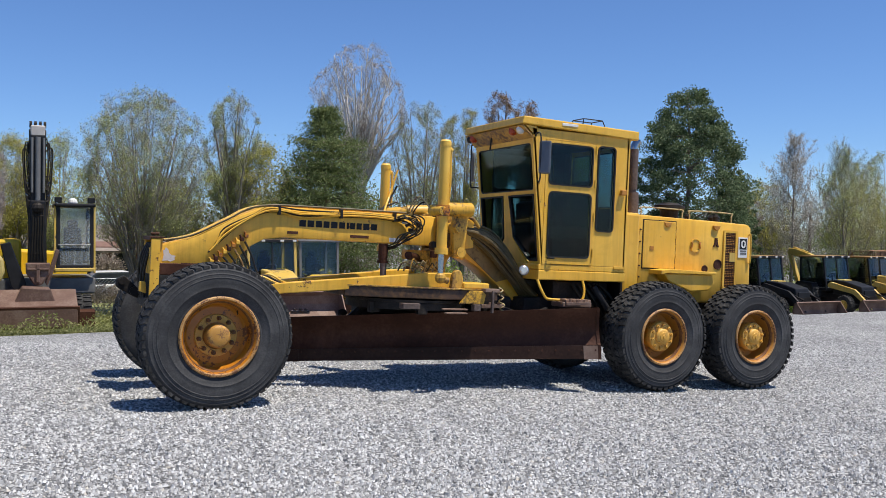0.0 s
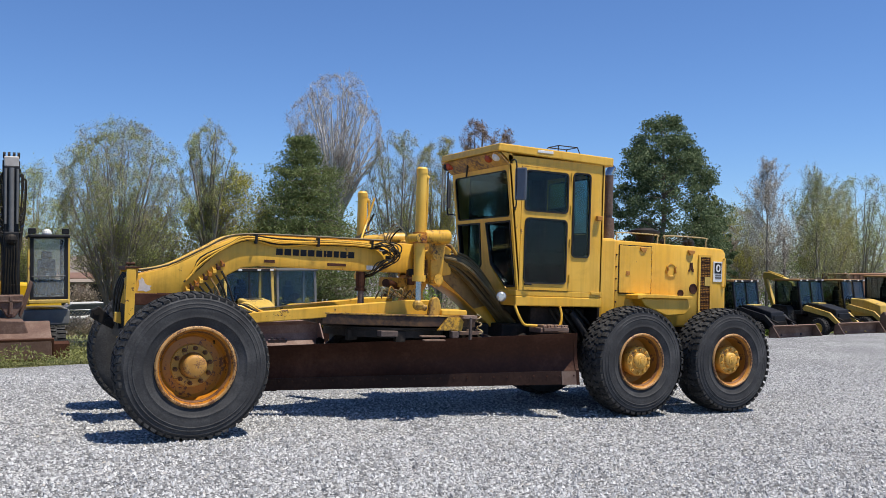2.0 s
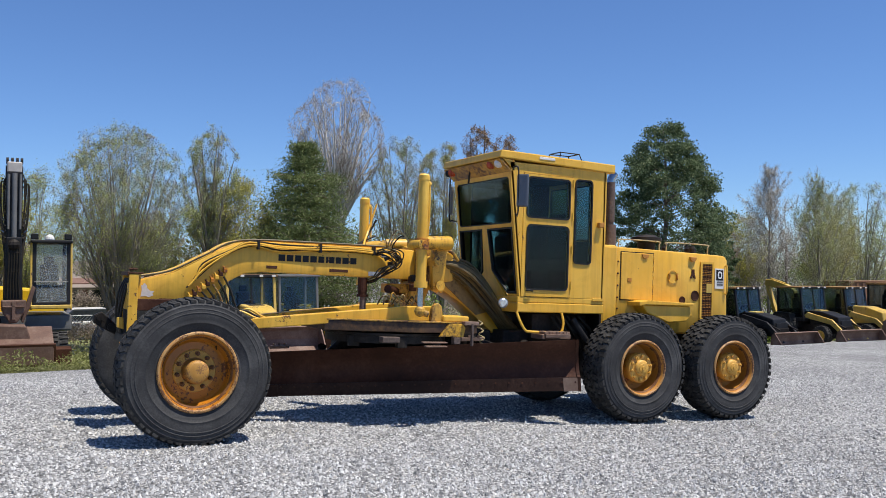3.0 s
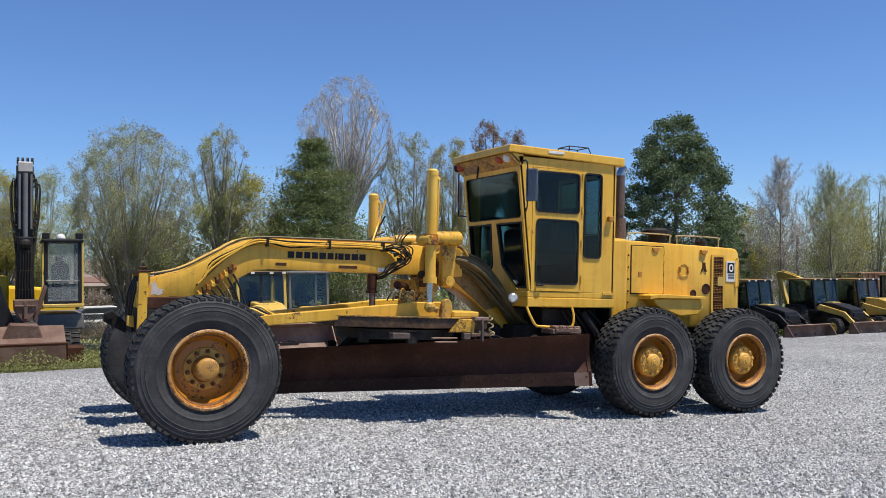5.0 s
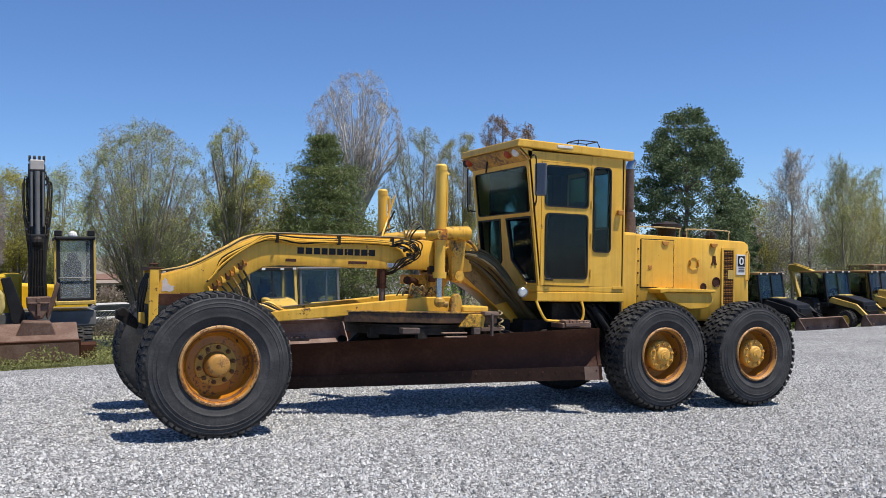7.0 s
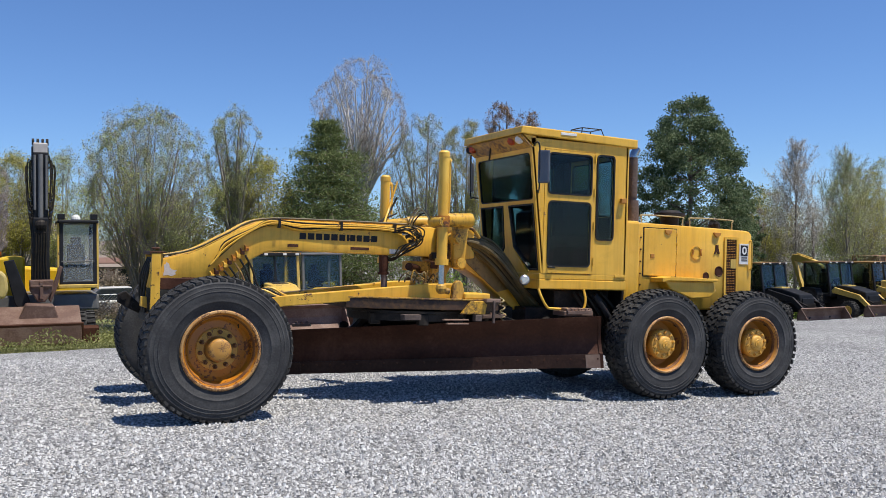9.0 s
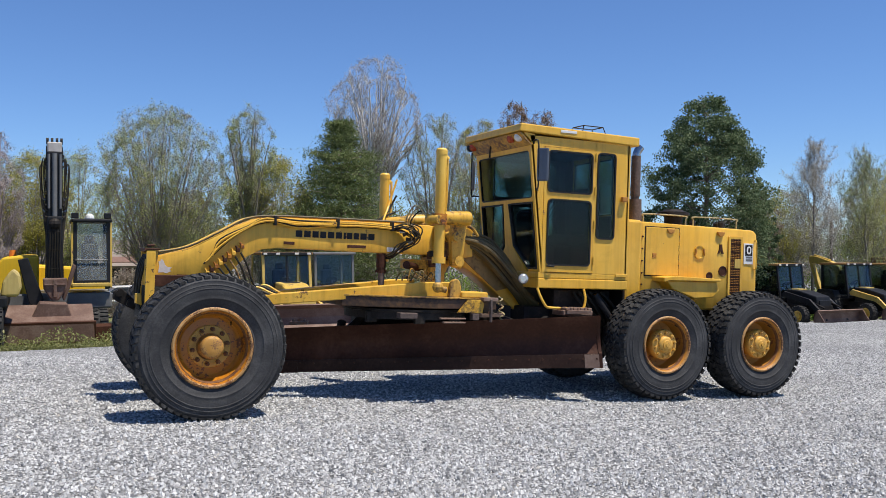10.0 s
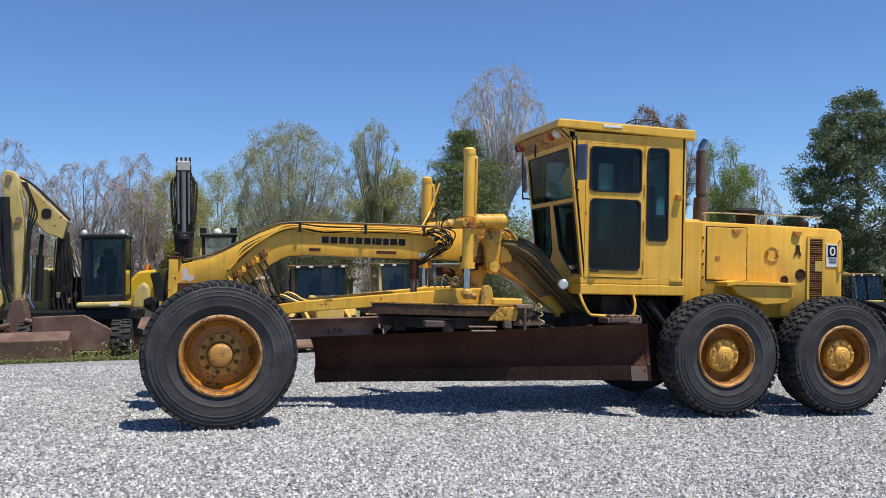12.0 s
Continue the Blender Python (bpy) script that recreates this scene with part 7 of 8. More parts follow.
def broadleaf(x, y, top_z, width, seed, bark, leaf, count, size, label, stems=1, twigs=3500, jitter=0.12, fork=0.0, low=0.30, leaders=13, clump=0.5):
    """A tree whose stems fan out to an egg-shaped crown and carry side limbs, twigs and small leaves."""
    z = ground_z(x, y) - 0.05
    height = top_z - z
    t = thing("tree", pose(x, y, z), label, "tree", "trees behind the yard")
    rng = random.Random(seed)
    nr = np.random.default_rng(seed)
    segs, fine = [], []
    start = Vector((0, 0, 0))
    if fork:
        start = Vector((rng.uniform(-0.1, 0.1), 0, height * fork))
        segs.append((Vector((0, 0, 0)), start, height * 0.017, height * 0.013, 0))

    mid = 0.5 * (1 + low) * height

    def hold(p):
        """Keeps growth inside an uneven egg-shaped crown."""
        up = height - mid
        v = Vector((p.x / (width / 2), p.y / (width / 2), (p.z - mid) / up))
        a = math.atan2(v.y, v.x)
        edge = 1.0 + 0.10 * math.sin(3 * a + seed + 2.0 * v.z) + 0.07 * math.sin(5 * a - 3.1 * v.z + 2 * seed)
        far, soft = v.length, 0.72 * edge
        if far <= soft:
            return p
        k = (soft + (edge - soft) * (1 - math.exp(-(far - soft) / (edge - soft)))) / far
        return Vector((p.x * k, p.y * k, mid + (p.z - mid) * k))

    def limb(p, d, ln, r, lev):
        for i in range(2):
            q = hold(p + d * (ln / 2))
            segs.append((p, q, r, r * 0.7, lev + 2))
            if lev >= 2:
                fine.append(segs[-1])
            p, r = q, max(0.004, r * 0.7)
            d = (d + Vector((rng.uniform(-0.25, 0.25), rng.uniform(-0.25, 0.25), rng.uniform(-0.05, 0.25)))).normalized()
            if lev < 3:
                for k in range(2 if lev == 1 else 1 + (len(segs) % 3 == 0)):
                    s = Matrix.Rotation(rng.uniform(0, 6.28), 3, d) @ d.orthogonal().normalized()
                    limb(p, (d + s * rng.uniform(0.45, 0.95) + Vector((0, 0, 0.12))).normalized(), ln * rng.uniform(0.42, 0.66), max(r * 0.62, 0.0062), lev + 1)

    leaders = int(leaders * 1.35)
    for i in range(leaders):
        u = (i + 0.5) / leaders
        el = math.asin(1 - 1.15 * u)
        a = i * 2.399 + rng.uniform(-0.3, 0.3)
        k = rng.uniform(0.90, 1.04) * 0.82
        goal = Vector((math.cos(a) * math.cos(el) * width / 2 * k, math.sin(a) * math.cos(el) * width / 2 * k, mid + math.sin(el) * (height - mid) * min(1.0, k * 1.12)))
        base = start + (Vector((math.cos(a), math.sin(a), 0)) * rng.uniform(0.05, 0.22) if not fork else Vector((0, 0, rng.uniform(0, 0.12) * height)))
        bend = Vector((goal.x * 0.30 + rng.uniform(-0.2, 0.2), goal.y * 0.30 + rng.uniform(-0.2, 0.2), base.z + (goal.z - base.z) * 0.55))
        n = 9
        pts = [base * (1 - f) ** 2 + bend * 2 * f * (1 - f) + goal * f * f for f in [j / n for j in range(n + 1)]]
        pts = [p + Vector((rng.uniform(-1, 1), rng.uniform(-1, 1), 0)) * 0.03 * width * 0.2 for p in pts]
        r0 = height * (0.0098 if fork else 0.0080) * rng.uniform(0.8, 1.15)
        for j in range(n):
            ra, rb = r0 * (1 - 0.88 * j / n), r0 * (1 - 0.88 * (j + 1) / n)
            segs.append((pts[j], pts[j + 1], ra, rb, 1 if j < 4 else 2))
            f = (j + 1) / n
            if f > 0.30:
                d = (pts[j + 1] - pts[j]).normalized()
                for q in range((1 + (i + j) % 2) if f < 0.95 else 3):
                    s = Matrix.Rotation(rng.uniform(0, 6.28), 3, d) @ d.orthogonal().normalized()
                    limb(pts[j + 1], (d + s * rng.uniform(0.5, 1.0) + Vector((0, 0, 0.1))).normalized(), width * (0.23 if fork else 0.20) * (1.12 - 0.42 * f) * rng.uniform(0.7, 1.2), max(0.006, rb * 0.6), 1)
    small = TWIG_GREY if bark is BARK_PALE else bark
    limb_mesh("trunk", [g for g in segs if g[4] < 4], bark, t)
    limb_mesh("fine_branchwork", [g for g in segs if g[4] >= 4], small, t)
    twig_mesh("branchwork", fine, int(twigs * 0.7), 0.30, 0.0054, small, t, nr)
    if count:
        weight = np.array([(f[1] - f[0]).length * (0.55 + clump * math.sin(2.1 * f[0].x + seed) * math.sin(1.7 * f[0].z + 1.3 * f[0].y)) for f in fine])
        pick = nr.choice(len(fine), count, p=weight / weight.sum())
        c = np.array([fine[i][0].lerp(fine[i][1], k) for i, k in zip(pick, nr.uniform(0, 1.15, count))]) + nr.normal(0, jitter, (count, 3))
        bud_mesh("crown", c, size, leaf, t, nr)
    return t


def conifer(x, y, top_z, width, seed, label, tiers=26, per=10, blades=370):
    """Spruce-like tree: whorls of drooping boughs with many needle sprays."""
    z = ground_z(x, y) - 0.05
    height = top_z - z
    t = thing("tree", pose(x, y, z), label, "conifer", "trees behind the yard")
    rng = random.Random(seed)
    nr = np.random.default_rng(seed)
    segs = [(Vector((0, 0, height * i / 10)), Vector((0, 0, height * (i + 1) / 10)), 0.15 * (1 - i / 10.5), 0.15 * (1 - (i + 1) / 10.5), 0) for i in range(10)]
    cs = []
    for i in range(tiers):
        u = (i + rng.uniform(-0.3, 0.3)) / tiers
        h = height * (0.06 + 0.93 * max(0, u))
        reach = width / 2 * (1 - max(0, u)) ** 0.68 * rng.uniform(0.66, 1.18)
        for k in range(per):
            a = 6.28 * (k + rng.uniform(-0.35, 0.35)) / per + i * 0.9
            ln = max(0.15, reach * rng.uniform(0.55, 1.08) * (1 + 0.14 * math.sin(2 * a + 9 * u)))
            p = Vector((0, 0, h))
            q = Vector((math.cos(a) * ln * 0.6, math.sin(a) * ln * 0.6, h + 0.05 * ln))
            e = Vector((math.cos(a) * ln, math.sin(a) * ln, h + ln * rng.uniform(-0.12, 0.18)))
            segs += [(p, q, 0.025, 0.016, 3), (q, e, 0.016, 0.005, 3)]
            m = int(blades * (0.35 + 0.65 * ln / (width / 2)))
            w = nr.uniform(0.15, 1.03, m) ** 0.8
            line = np.array(p)[None] * (1 - w[:, None]) + np.array(e)[None] * w[:, None]
            cs.append(line + nr.normal(0, 1, (m, 3)) * np.array([0.17, 0.17, 0.11]) * (0.6 + 0.8 * w[:, None] * ln / 1.5))
    limb_mesh("trunk", segs, BARK_WARM, t)
    leaf_mesh("crown", np.concatenate(cs), 0.038, NEEDLE, t, nr, 4.4)
    return t


def dense(x, y, top_z, width, seed, leaf, clumps, per, size, label, squash=1.0, bark=None):
    """A full ragged crown: limbs run to leaf clumps that fill an egg-shaped space, with gaps between."""
    z = ground_z(x, y) - 0.05
    height = top_z - z
    t = thing("tree", pose(x, y, z), label, "tree", "trees behind the yard")
    rng = random.Random(seed)
    nr = np.random.default_rng(seed)
    segs = [(Vector((0, 0, height * i / 8)), Vector((rng.uniform(-.1, .1), rng.uniform(-.1, .1), height * (i + 1) / 8)), height * 0.02 * (1 - i / 9), height * 0.02 * (1 - (i + 1) / 9), 0) for i in range(8)]
    cs = []
    for k in range(clumps):
        u = rng.uniform(0.03, 1.0)
        a = rng.uniform(0, 6.28)
        wide = math.sin(math.pi * min(1.0, 0.14 + 0.84 * u) ** 1.05) ** 0.52
        lump = 1 + 0.18 * math.sin(3 * a + seed + 5 * u) + 0.11 * math.sin(7 * u * 3 + 2 * a) + rng.uniform(-0.08, 0.12)
        f = rng.uniform(0.45, 1.0) ** 0.5
        r = width / 2 * wide * f * lump * 0.90
        p = Vector((math.cos(a) * r, math.sin(a) * r, height * u * (0.94 + 0.09 * math.sin(2 * a + seed))))
        if k % 5 == 0:
            segs.append((Vector((0, 0, max(0.2, p.z - r * 0.7))), p * 0.9, 0.03, 0.008, 2))
        cr = rng.uniform(0.26, 0.50) * width / 7
        m = int(per * rng.uniform(0.6, 1.3))
        g = nr.normal(0, 1, (m, 3))
        g = g / np.linalg.norm(g, axis=1)[:, None] * nr.uniform(0.3, 1.1, m)[:, None] * cr * np.array([1.15, 1.15, 0.75])
        cs.append(np.array(p)[None] + g)
    limb_mesh("trunk", segs, bark or BARK_WARM, t)
    leaf_mesh("crown", np.concatenate(cs), size, leaf, t, nr, 1.7)
    return t


# the row from the yard's end to the lane
broadleaf(3.12, 27.9, 7.73, 5.9, 21, BARK, BUD_GREEN, 52000, 0.033, "many-stemmed budding tree with thin pale green leaves", 7, 26000, 0.10, low=0.14, leaders=26)
broadleaf(6.69, 28.3, 8.05, 3.0, 22, BARK, BUD_GREEN, 16000, 0.034, "slim tree with fresh sparse spring leaves", 1, 7000, 0.07, 0.22, 0.30, 11)
broadleaf(7.9, 29.3, 6.0, 4.6, 23, BARK, BUD_OLIVE, 34000, 0.048, "low rounded tree in olive spring leaf", 4, 7000, 0.16, low=0.1)
conifer(10.5, 27.4, 7.35, 9.6, 24, "dark green broad pine tree")
broadleaf(13.12, 30.6, 10.85, 5.5, 25, BARK_PALE, BUD_PALE, 16000, 0.030, "tall sycamore with white limbs and pale buds", 1, 16000, 0.10, 0.26, 0.42, 15)
broadleaf(15.23, 28.0, 8.15, 4.0, 26, BARK, BUD_GREEN, 30000, 0.026, "fine-twigged tree just coming into leaf", 4, 18000, 0.09, low=0.22, leaders=17)
broadleaf(17.5, 28.4, 8.2, 3.0, 27, BARK, BUD_OLIVE, 36000, 0.028, "tall thin tree with sparse spring leaves", 4, 14000, 0.09, low=0.22, leaders=14)
broadleaf(20.16, 29.5, 9.27, 2.4, 48, BARK_WARM, BUD_BROWN, 16000, 0.034, "slim upright tree with reddish-brown buds", 1, 7000, 0.07, 0.3, 0.40, 10)
broadleaf(21.35, 28.9, 8.82, 2.3, 28, BARK_WARM, BUD_BROWN, 15000, 0.034, "upright tree with reddish-brown buds", 1, 7000, 0.07, 0.3, 0.40, 10)
broadleaf(23.2, 27.8, 7.4, 3.4, 29, BARK, BUD_BRIGHT, 28000, 0.040, "young tree in bright fresh green leaf", 2, 6000, 0.12, 0.15, 0.22, 12)
dense(27.8, 24.6, 8.6, 6.7, 30, EVERGREEN, 800, 170, 0.063, "big dense dark evergreen tree with ragged crown")
dense(30.6, 24.4, 5.5, 2.6, 31, EVERGREEN, 140, 110, 0.07, "small dark evergreen beside the big one")
broadleaf(31.6, 25.6, 4.6, 3.6, 41, BARK_WARM, BUD_RED, 8000, 0.030, "grey leafless brush tree", 5, 16000, 0.09, low=0.1)
leader(34.7, 24.6, 7.1, 5.4, 32, BARK, BUD_PALE, 26000, 0.030, "cone-shaped tree with pale whitish buds", 46, 46, 0.20, 0.12, 9000, 0.08, 0.85)
leader(37.7, 24.0, 6.6, 5.2, 33, BARK, BUD_GREEN, 24000, 0.030, "tall budding tree with open twigs", 46, 44, 0.24, 0.12, 9000, 0.08, 0.85)
broadleaf(42.6, 27.6, 6.6, 5.0, 34, BARK, BUD_OLIVE, 26000, 0.040, "spreading tree coming into olive leaf", 3, 9000, 0.14, low=0.15)
broadleaf(47.2, 28.8, 7.7, 5.6, 47, BARK, BUD_GREEN, 20000, 0.040, "open tree with first pale leaves", 3, 9000, 0.12, low=0.15)
broadleaf(25.3, 28.9, 6.4, 3.6, 49, TWIG_MAUVE, BUD_RED, 1200, 0.030, "bare grey tree with fine upright twigs", 3, 14000, 0.06, low=0.15)
broadleaf(36.2, 28.5, 5.2, 5.4, 42, BARK, BUD_OLIVE, 34000, 0.042, "low tree in olive spring leaf", 4, 7000, 0.18, low=0.1)
broadleaf(-1.78, 31.6, 5.6, 4.4, 35, BARK, BUD_OLIVE, 40000, 0.042, "rounded tree in yellow-green spring leaf", 4, 7000, 0.18, low=0.42)
broadleaf(-2.99, 29.1, 6.35, 3.2, 36, TWIG_MAUVE, BUD_RED, 1500, 0.028, "bare reddish tree with upright twigs", 2, 18000, 0.05, low=0.15, leaders=13)
broadleaf(-4.7, 27.9, 5.97, 4.4, 37, TWIG_MAUVE, BUD_RED, 600, 0.028, "bare crooked tree with open limbs", 3, 15000, 0.05, 0.2, 0.25, 10)
broadleaf(-7.6, 27.6, 6.6, 4.2, 38, TWIG_MAUVE, BUD_RED, 600, 0.028, "bare grey tree with dense twigs", 2, 18000, 0.05, 0.15, 0.2, 12)
broadleaf(-8.6, 33.2, 5.2, 5.0, 44, TWIG_MAUVE, BUD_RED, 9000, 0.045, "grey-brown leafless thicket tree", 4, 14000, 0.15, low=0.1)
broadleaf(4.9, 30.0, 4.4, 3.2, 46, BARK, BUD_OLIVE, 14000, 0.045, "low tree in yellow-green spring leaf", 4, 5000, 0.18, low=0.1)
broadleaf(-11.5, 33, 8.0, 5.5, 39, BARK, BUD_OLIVE, 16000, 0.034, "half-bare tree with first leaves", 3, 12000, 0.15)
broadleaf(11.6, 31.5, 6.0, 4.6, 40, BARK, BUD_GREEN, 28000, 0.040, "lower tree in pale green leaf", 4, 9000, 0.14, low=0.15)
broadleaf(0.2, 34.5, 6.3, 5.0, 43, BARK, BUD_GREEN, 30000, 0.034, "rounded budding tree beyond the fence", 4, 9000, 0.14, low=0.15)


def bush(x, y, w, h, seed, leaf, count, size, label):
    z = ground_z(x, y) - 0.03
    t = thing("bush", pose(x, y, z), label, "bush", "brush below the trees")
    rng = random.Random(seed)
    nr = np.random.default_rng(seed)
    segs, tips = limbs(rng, h, w, 5, 3, 0.7, 0.2, 3, 0.018, 0.24)
    limb_mesh("stem_clump", segs, TWIG_GREY, t)
    fine = [s for s in segs if s[4] >= 2]
    twig_mesh("branchwork", fine, 1800, 0.34, 0.006, TWIG_GREY, t, nr)
    pick = nr.integers(0, len(fine), count)
    c = np.array([fine[i][0].lerp(fine[i][1], k) for i, k in zip(pick, nr.uniform(0, 1, count))]) + nr.normal(0, 0.16, (count, 3))
    leaf_mesh("foliage", c, size, leaf, t, nr)
    return t


rng = random.Random(77)
x = -13.0
k = 0
while x < 58:
    w = rng.uniform(2.2, 3.6)
    h = rng.uniform(1.8, 3.4)
    y = rng.uniform(27.2, 28.6) if k % 2 else rng.uniform(38, 41)
    if k % 2 == 0:
        h += 2.9
        w += 1.4
    lf, lb = ((BUD_BRIGHT, "green spring bush below the trees"), (BUD_RED, "brown leafless brush below the trees"), (BUD_OLIVE, "olive-leaved brush below the trees"), (BUD_RED, "brown twiggy brush below the trees"))[rng.randrange(4)]
    if -5.5 < x < 5.2:
        lf, lb, h, w = BUD_RED, "low brown twiggy brush below the trees", 1.2 if k % 2 else 2.2, 2.0
    bush(x, y, w, h, 500 + k, lf, (1500 if lf is not BUD_RED else 700) + (900 if k % 2 == 0 else 0), 0.065, lb)
    x += rng.uniform(0.9, 1.45)
    k += 1



for k, (x, y, w, h) in enumerate(((28.6, 26.0, 2.6, 2.6), (31.4, 25.8, 3.0, 3.0), (34.2, 26.1, 2.8, 2.5), (37.0, 25.8, 3.0, 2.9), (40.4, 26.2, 3.0, 2.6))):
    bush(x, y, w, h, 700 + k, BUD_BRIGHT, 3200, 0.062, "bright green spring shrub behind the parked machines")

# woods far behind, too fine to count
nr = np.random.default_rng(9)
n = 36000
fx = nr.uniform(-60, 130, n)
fy = nr.uniform(62, 84, n)
top = 3.0 + 1.1 * np.sin(fx * 0.21) + 1.1 * np.sin(fx * 0.53 + 1.0) + 0.7 * np.sin(fx * 1.3)
fz = -1.6 + (top + 2.2) * nr.uniform(0, 1, n) ** 0.8
FAR = leaf_material("far_spring_woods", (0.20, 0.18, 0.13), (0.30, 0.28, 0.19), (0.30, 0.34, 0.15))
tagged(leaf_mesh("far_woods", np.stack([fx, fy, fz], 1), 0.20, FAR, None, nr, 1.5), "hazy brown and green woods far behind the lane", "woods", kind="stuff")

# ---- grass verge, fence, lane, houses ----
GRASS = surface("spring_grass", ((0.3, (0.09, 0.10, 0.03)), (0.5, (0.16, 0.18, 0.055)), (0.75, (0.28, 0.26, 0.14))), 0.9, 0, 1.2, 0.6, 25, 0.03)


def verge_edge(x):
    return 13.6 + 0.35 * math.sin(x * 0.9) + 0.2 * math.sin(x * 2.3 + 1) + (8.6 * smooth01(0.8, 3.4, x))


xs = [-30 + 0.5 * i for i in range(180)]
rows = []
for j in range(26):
    rows.append([(x, verge_edge(x) + (j / 25) ** 1.6 * 60) for x in xs])
verts = [(x, y, ground_z(x, y) + 0.022 + (0.03 * noise.noise(Vector((x, y, 0))) if j else -0.05)) for j, r in enumerate(rows) for x, y in r]
w = len(xs)
faces = [(j * w + i, j * w + i + 1, (j + 1) * w + i + 1, (j + 1) * w + i) for j in range(25) for i in range(w - 1)]
tagged(raw("grass_verge", verts, faces, GRASS, smooth=True), "patchy spring grass behind the gravel", "grass", kind="structure")
BLADE = leaf_material("grass_blade", (0.13, 0.14, 0.045), (0.24, 0.25, 0.09), (0.36, 0.34, 0.17))
n = 26000
gx = nr.uniform(-9, 3.2, n)
gy = np.array([verge_edge(v) for v in gx]) - 0.25 + nr.uniform(0, 1, n) ** 2 * 7
gz = np.array([ground_z(a, b) for a, b in zip(gx, gy)]) + nr.uniform(0.01, 0.10, n)
tagged(leaf_mesh("grass", np.stack([gx, gy, gz], 1), 0.026, BLADE, None, nr, 3.4), "tufts of yellow-green grass along the yard's edge", "grass", kind="stuff")
n = 9000
gx = nr.uniform(9, 45, n)
gy = 21.5 + nr.uniform(0, 1, n) * 3.5
gz = np.array([ground_z(a, b) for a, b in zip(gx, gy)]) + nr.uniform(0.02, 0.30, n)
tagged(leaf_mesh("weeds", np.stack([gx, gy, gz], 1), 0.08, BUD_BRIGHT, None, nr, 2.0), "green weeds behind the parked machines", "weeds", kind="stuff")

n = 13000
gx = nr.uniform(-8, 4.5, n)
gy = np.array([verge_edge(v) for v in gx]) + 2.0 + nr.uniform(0, 1, n) * 8
gz = np.array([ground_z(a, b) for a, b in zip(gx, gy)]) + nr.uniform(0, 1, n) ** 2 * (0.25 + 0.35 * np.sin(gx * 1.9) ** 2)
tagged(leaf_mesh("weeds", np.stack([gx, gy, gz], 1), 0.038, BLADE, None, nr, 2.6), "straggly green weeds along the fence", "weeds", kind="stuff")
GALV = surface("galvanised_steel", ((0.3, (0.32, 0.33, 0.33)), (0.7, (0.5, 0.5, 0.5))), 0.45, 0.6, 6.0, 0.05, 40)
fence = thing("chain_link_fence", pose(0, 0, 0), "galvanised chain-link fence behind the yard", "fence")
FY = 26.8
px_ = -16.0
while px_ < 16.1:
    g0 = ground_z(px_, FY)
    bm = bmesh.new()
    rod(bm, (px_, FY, g0 - 0.1), (px_, FY, g0 + 1.55), 0.03, 0.03, 8)
    part("post", bm, GALV, fence)
    if px_ < 15.9:
        bm = bmesh.new()
        rod(bm, (px_, FY, g0 + 1.5), (px_ + 2.67, FY, ground_z(px_ + 2.67, FY) + 1.5), 0.022, 0.022, 6)
        part("top_rail", bm, GALV, fence)
        v, f = [], []
        for s in (-1, 1):
            for k in range(-12, 22):
                a0, b0_ = k * 0.13, k * 0.13 + s * 1.45
                za, zb = 0.03, 1.48
                pts = []
                for (aa, zz) in ((a0, za), (b0_, zb)):
                    pts.append([aa, zz])
                t0, t1 = 0.0, 1.0
                d = pts[1][0] - pts[0][0]
                lo_t, hi_t = sorted(((0 - pts[0][0]) / d, (2.67 - pts[0][0]) / d))
                t0, t1 = max(t0, lo_t), min(t1, hi_t)
                if t1 <= t0:
                    continue
                q = [(pts[0][0] + d * t, pts[0][1] + (zb - za) * t) for t in (t0, t1)]
                n0 = len(v)
                for (aa, zz) in q:
                    v += [(px_ + aa - 0.006, FY + 0.004 * s, g0 + zz), (px_ + aa + 0.006, FY + 0.004 * s, g0 + zz), (px_ + aa, FY + 0.004 * s + 0.008, g0 + zz)]
                f += [(n0, n0 + 1, n0 + 4, n0 + 3), (n0 + 1, n0 + 2, n0 + 5, n0 + 4), (n0 + 2, n0, n0 + 3, n0 + 5)]
        raw("wire_mesh", v, f, GALV, fence)
    px_ += 2.67

BRICK_W = surface("dull_red_brick", ((0.3, (0.12, 0.065, 0.05)), (0.7, (0.22, 0.13, 0.10))), 0.9, 0, 3, 0.3, 40)
ROOF_BROWN = surface("brown_shingles", ((0.3, (0.17, 0.14, 0.12)), (0.7, (0.28, 0.235, 0.20))), 0.95, 0, 2, 0.4, 40)
PANE = surface("dark_house_window", ((0.3, (0.02, 0.025, 0.03)), (0.7, (0.05, 0.06, 0.07))), 0.1, 0, 2, 0.02, 20)


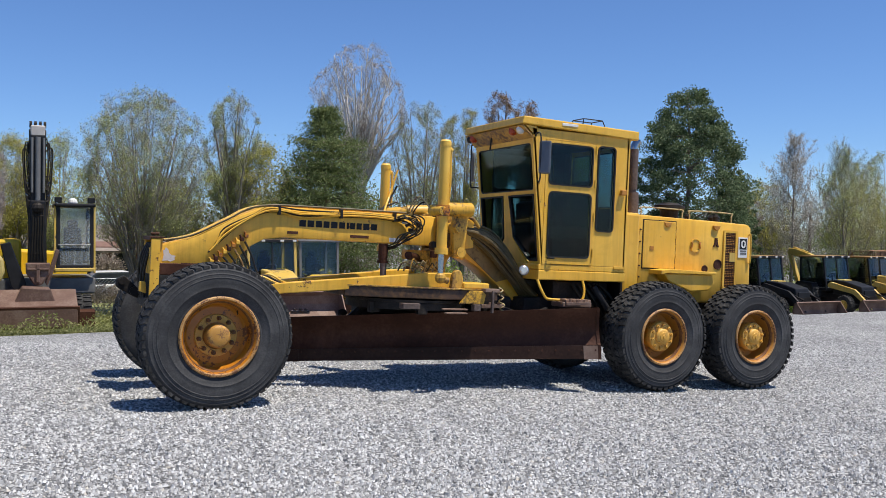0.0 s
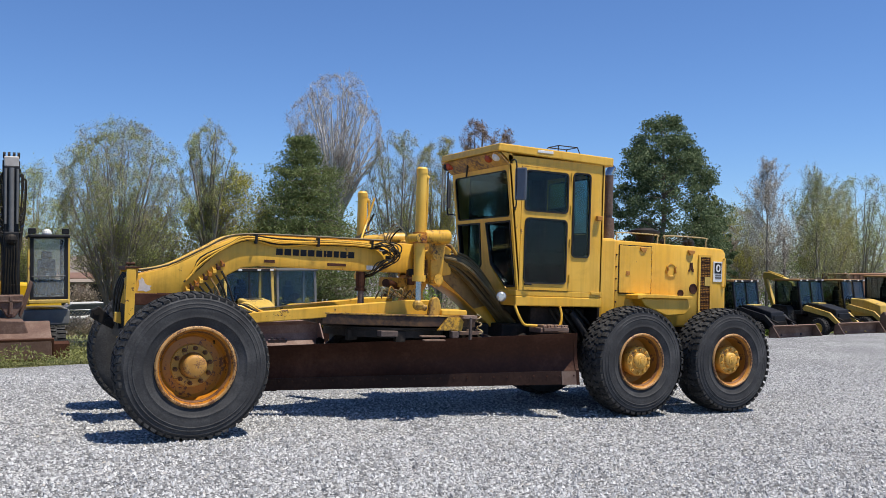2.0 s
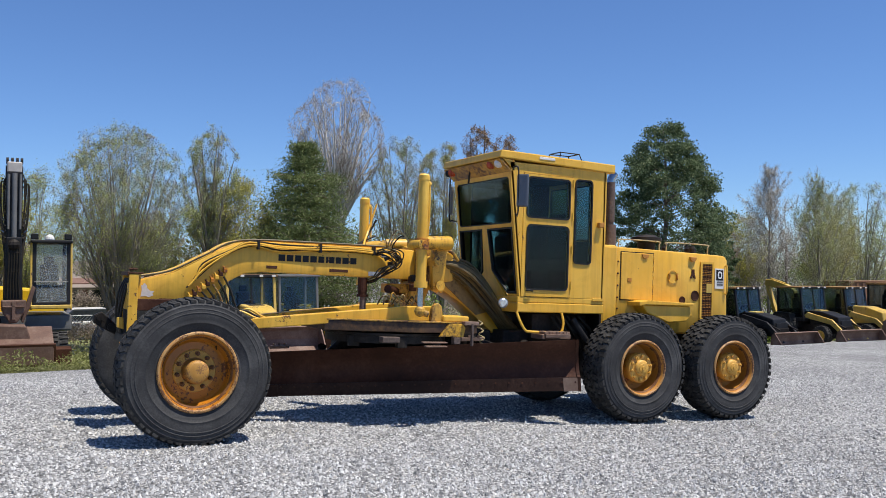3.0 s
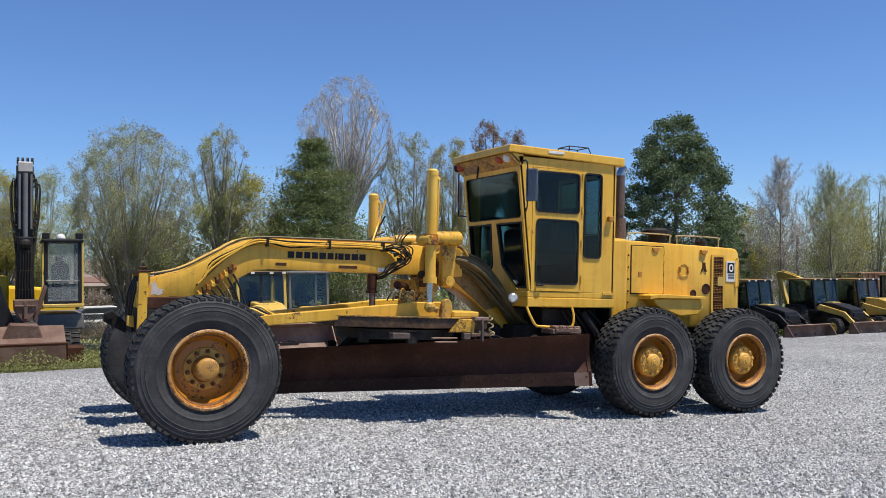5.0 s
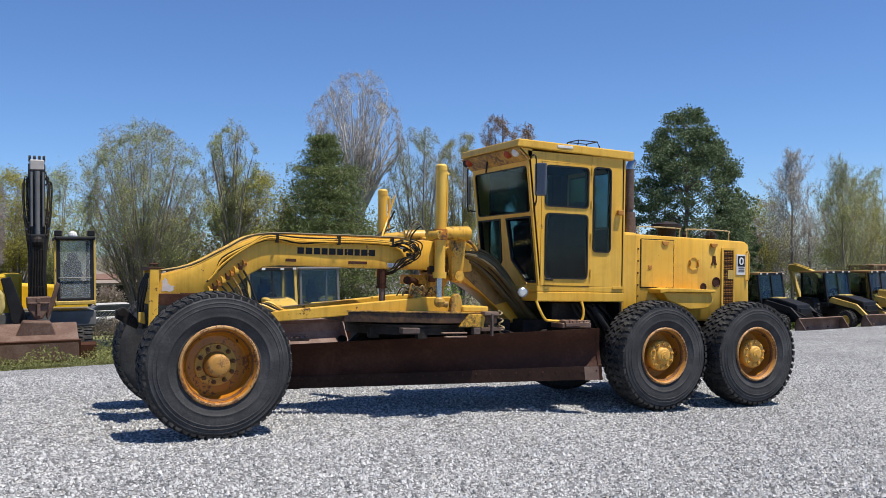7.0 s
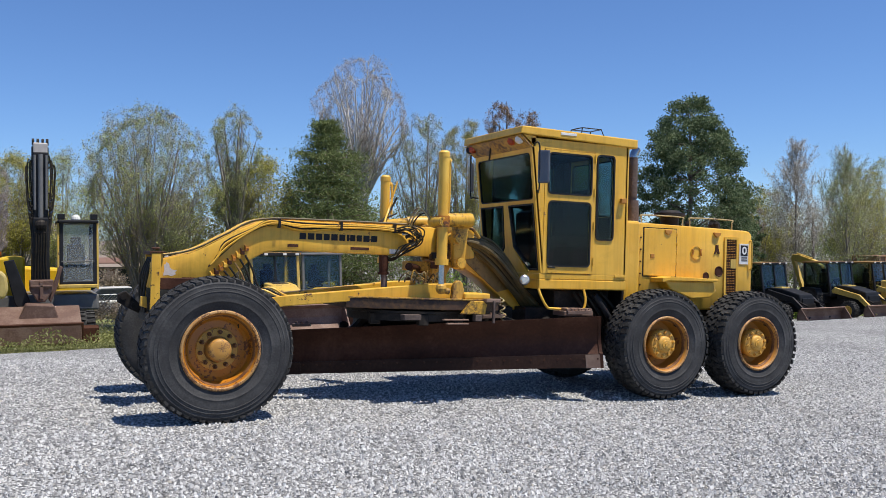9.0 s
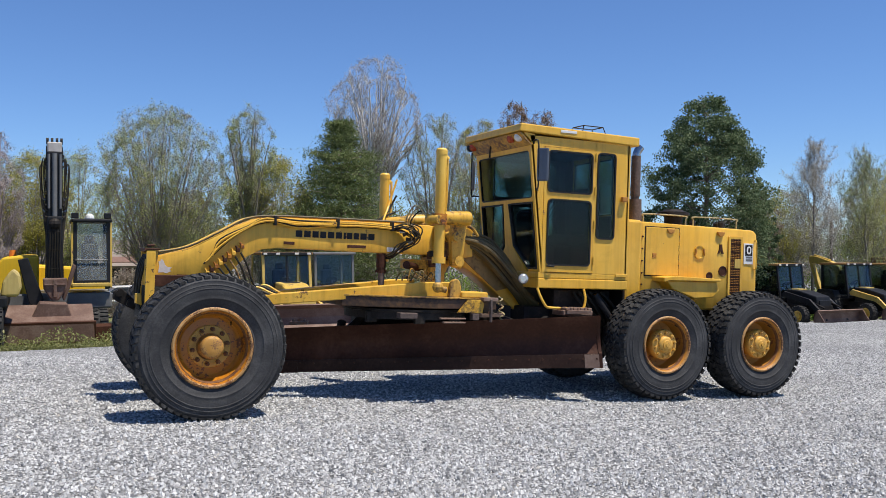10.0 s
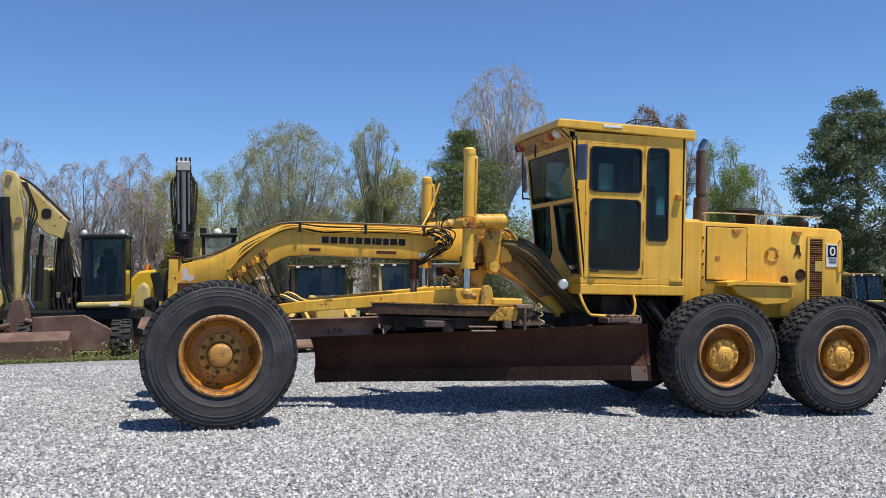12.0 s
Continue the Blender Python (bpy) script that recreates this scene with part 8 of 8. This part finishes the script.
def house(x, y, w, d, eave, ridge, wall_m, roof_m, label, windows):
    g = ground_z(x, y) + 0.0
    h = thing("house", pose(x, y, g), label, "house")
    bm = bmesh.new()
    prism(bm, [(-d / 2, -0.2), (d / 2, -0.2), (d / 2, eave), (0, ridge - 0.15), (-d / 2, eave)], -w / 2, w / 2, 0, "x")
    wall = part("wall", bm, wall_m, h)
    for s in (-1, 1):
        bm = bmesh.new()
        slab(bm, [(-w / 2 - 0.4, s * (d / 2 + 0.4), eave - 0.22), (w / 2 + 0.4, s * (d / 2 + 0.4), eave - 0.22), (w / 2 + 0.4, 0, ridge), (-w / 2 - 0.4, 0, ridge)], 0.14 * s)
        part("roof", bm, roof_m, h)
    for k in range(windows):
        cx = -w / 2 + w * (k + 0.5) / windows
        bm = bmesh.new()
        frame_of(bm, rounded(cx - 0.55, 0.95, cx + 0.55, 2.25, 0.01), rounded(cx - 0.46, 1.04, cx + 0.46, 2.16, 0.01), -d / 2 - 0.06, -d / 2 + 0.02)
        wf = part("window", bm, WHITE, h)
        bm = bmesh.new()
        box(bm, (cx - 0.46, -d / 2 - 0.02, 1.04), (cx + 0.46, -d / 2 + 0.02, 2.16))
        part("pane", bm, PANE, wf)
    return h


house(4.7, 45, 6.4, 6, 2.5, 3.7, BRICK_W, ROOF_BROWN, "brick house with brown shingle roof half hidden by trees", 4)
house(-3.0, 38.8, 6.2, 5.2, 2.7, 4.5, BRICK_W, ROOF_BROWN, "low house with brown shingle roof half hidden by trees", 3)
house(-14.5, 44, 8, 7, 3.6, 5.6, BRICK_W, ROOF_BROWN, "brick house with brown roof behind bare trees", 3)


def parked_car(x, y, turn, paint, label):
    c = thing("parked_car", pose(x, y, ground_z(x, y), 0, 0, turn), label, "car")
    bm = bmesh.new()
    prism(bm, [(-2.2, 0.35), (-2.25, 0.7), (-1.3, 0.85), (1.2, 0.92), (2.15, 0.85), (2.2, 0.4)], -0.85, 0.85, 0.08)
    part("body", bm, paint, c)
    bm = bmesh.new()
    prism(bm, [(-1.2, 0.86), (-0.5, 1.42), (0.9, 1.44), (1.7, 0.9)], -0.72, 0.72, 0.06)
    part("cabin", bm, PANE, c)
    bm = bmesh.new()
    prism(bm, [(-0.55, 1.40), (0.95, 1.42), (0.9, 1.47), (-0.45, 1.46)], -0.68, 0.68, 0.02)
    part("roof", bm, paint, c)
    for xx in (-1.35, 1.35):
        for s in (-1, 1):
            bm = bmesh.new()
            turned(bm, [(0.001, -0.1), (0.2, -0.1), (0.31, -0.09), (0.33, 0.0), (0.31, 0.09), (0.001, 0.1)], (xx, s * 0.78, 0.33), 20)
            part("wheel", bm, RUBBER, c)
    return c


CAR_WHITE = surface("white_car_paint", ((0.3, (0.62, 0.62, 0.62)), (0.7, (0.72, 0.72, 0.72))), 0.25, 0, 2, 0.0, 20)
CAR_BLUE = surface("blue_grey_car_paint", ((0.3, (0.10, 0.14, 0.20)), (0.7, (0.14, 0.18, 0.25))), 0.25, 0, 2, 0.0, 20)
parked_car(2.4, 35.0, 4, CAR_WHITE, "white parked car beyond the fence")
parked_car(9.6, 35.5, -3, CAR_WHITE, "white parked car below the trees")
parked_car(-7.5, 36, 3, CAR_BLUE, "blue-grey parked car beyond the fence")
bm = bmesh.new()
gz0 = ground_z(35.5, 24.2)
rod(bm, (0, 0, 0), (0, 0, 4.9), 0.09, 0.07, 10)
pole = thing("utility_pole", pose(35.5, 24.2, gz0), "slim dark wooden pole among the trees", "pole")
part("shaft", bm, BARK_WARM, pole)

# rusty storage container beyond the last machines
CONTAINER = surface("rusty_container_steel", ((0.25, (0.13, 0.06, 0.035)), (0.5, (0.24, 0.12, 0.065)), (0.75, (0.34, 0.20, 0.11))), 0.8, 0.1, 1.6, 0.3, 25)
box_thing = thing("storage_container", pose(42.6, 24.9, ground_z(42.6, 24.9) - 0.02, 0, 0, -8), "rust-brown ribbed steel storage container behind the machines", "container")
bm = bmesh.new()
box(bm, (-2.2, -0.95, 0.1), (2.2, 0.95, 2.95), 0.02)
part("shell", bm, CONTAINER, box_thing)
bm = bmesh.new()
box(bm, (-2.25, -1.0, 2.93), (2.25, 1.0, 3.02), 0.015)
part("roof", bm, CONTAINER, box_thing)
bm = bmesh.new()
box(bm, (-2.25, -1.0, 0.0), (2.25, 1.0, 0.14), 0.015)
part("base_frame", bm, RUST, box_thing)
for i in range(11):
    bm = bmesh.new()
    x = -2.05 + 0.41 * i
    prism(bm, [(x - 0.10, -0.955), (x - 0.06, -0.99), (x + 0.06, -0.99), (x + 0.10, -0.955)], 0.15, 2.92, 0, "z")
    part("rib", bm, CONTAINER, box_thing)
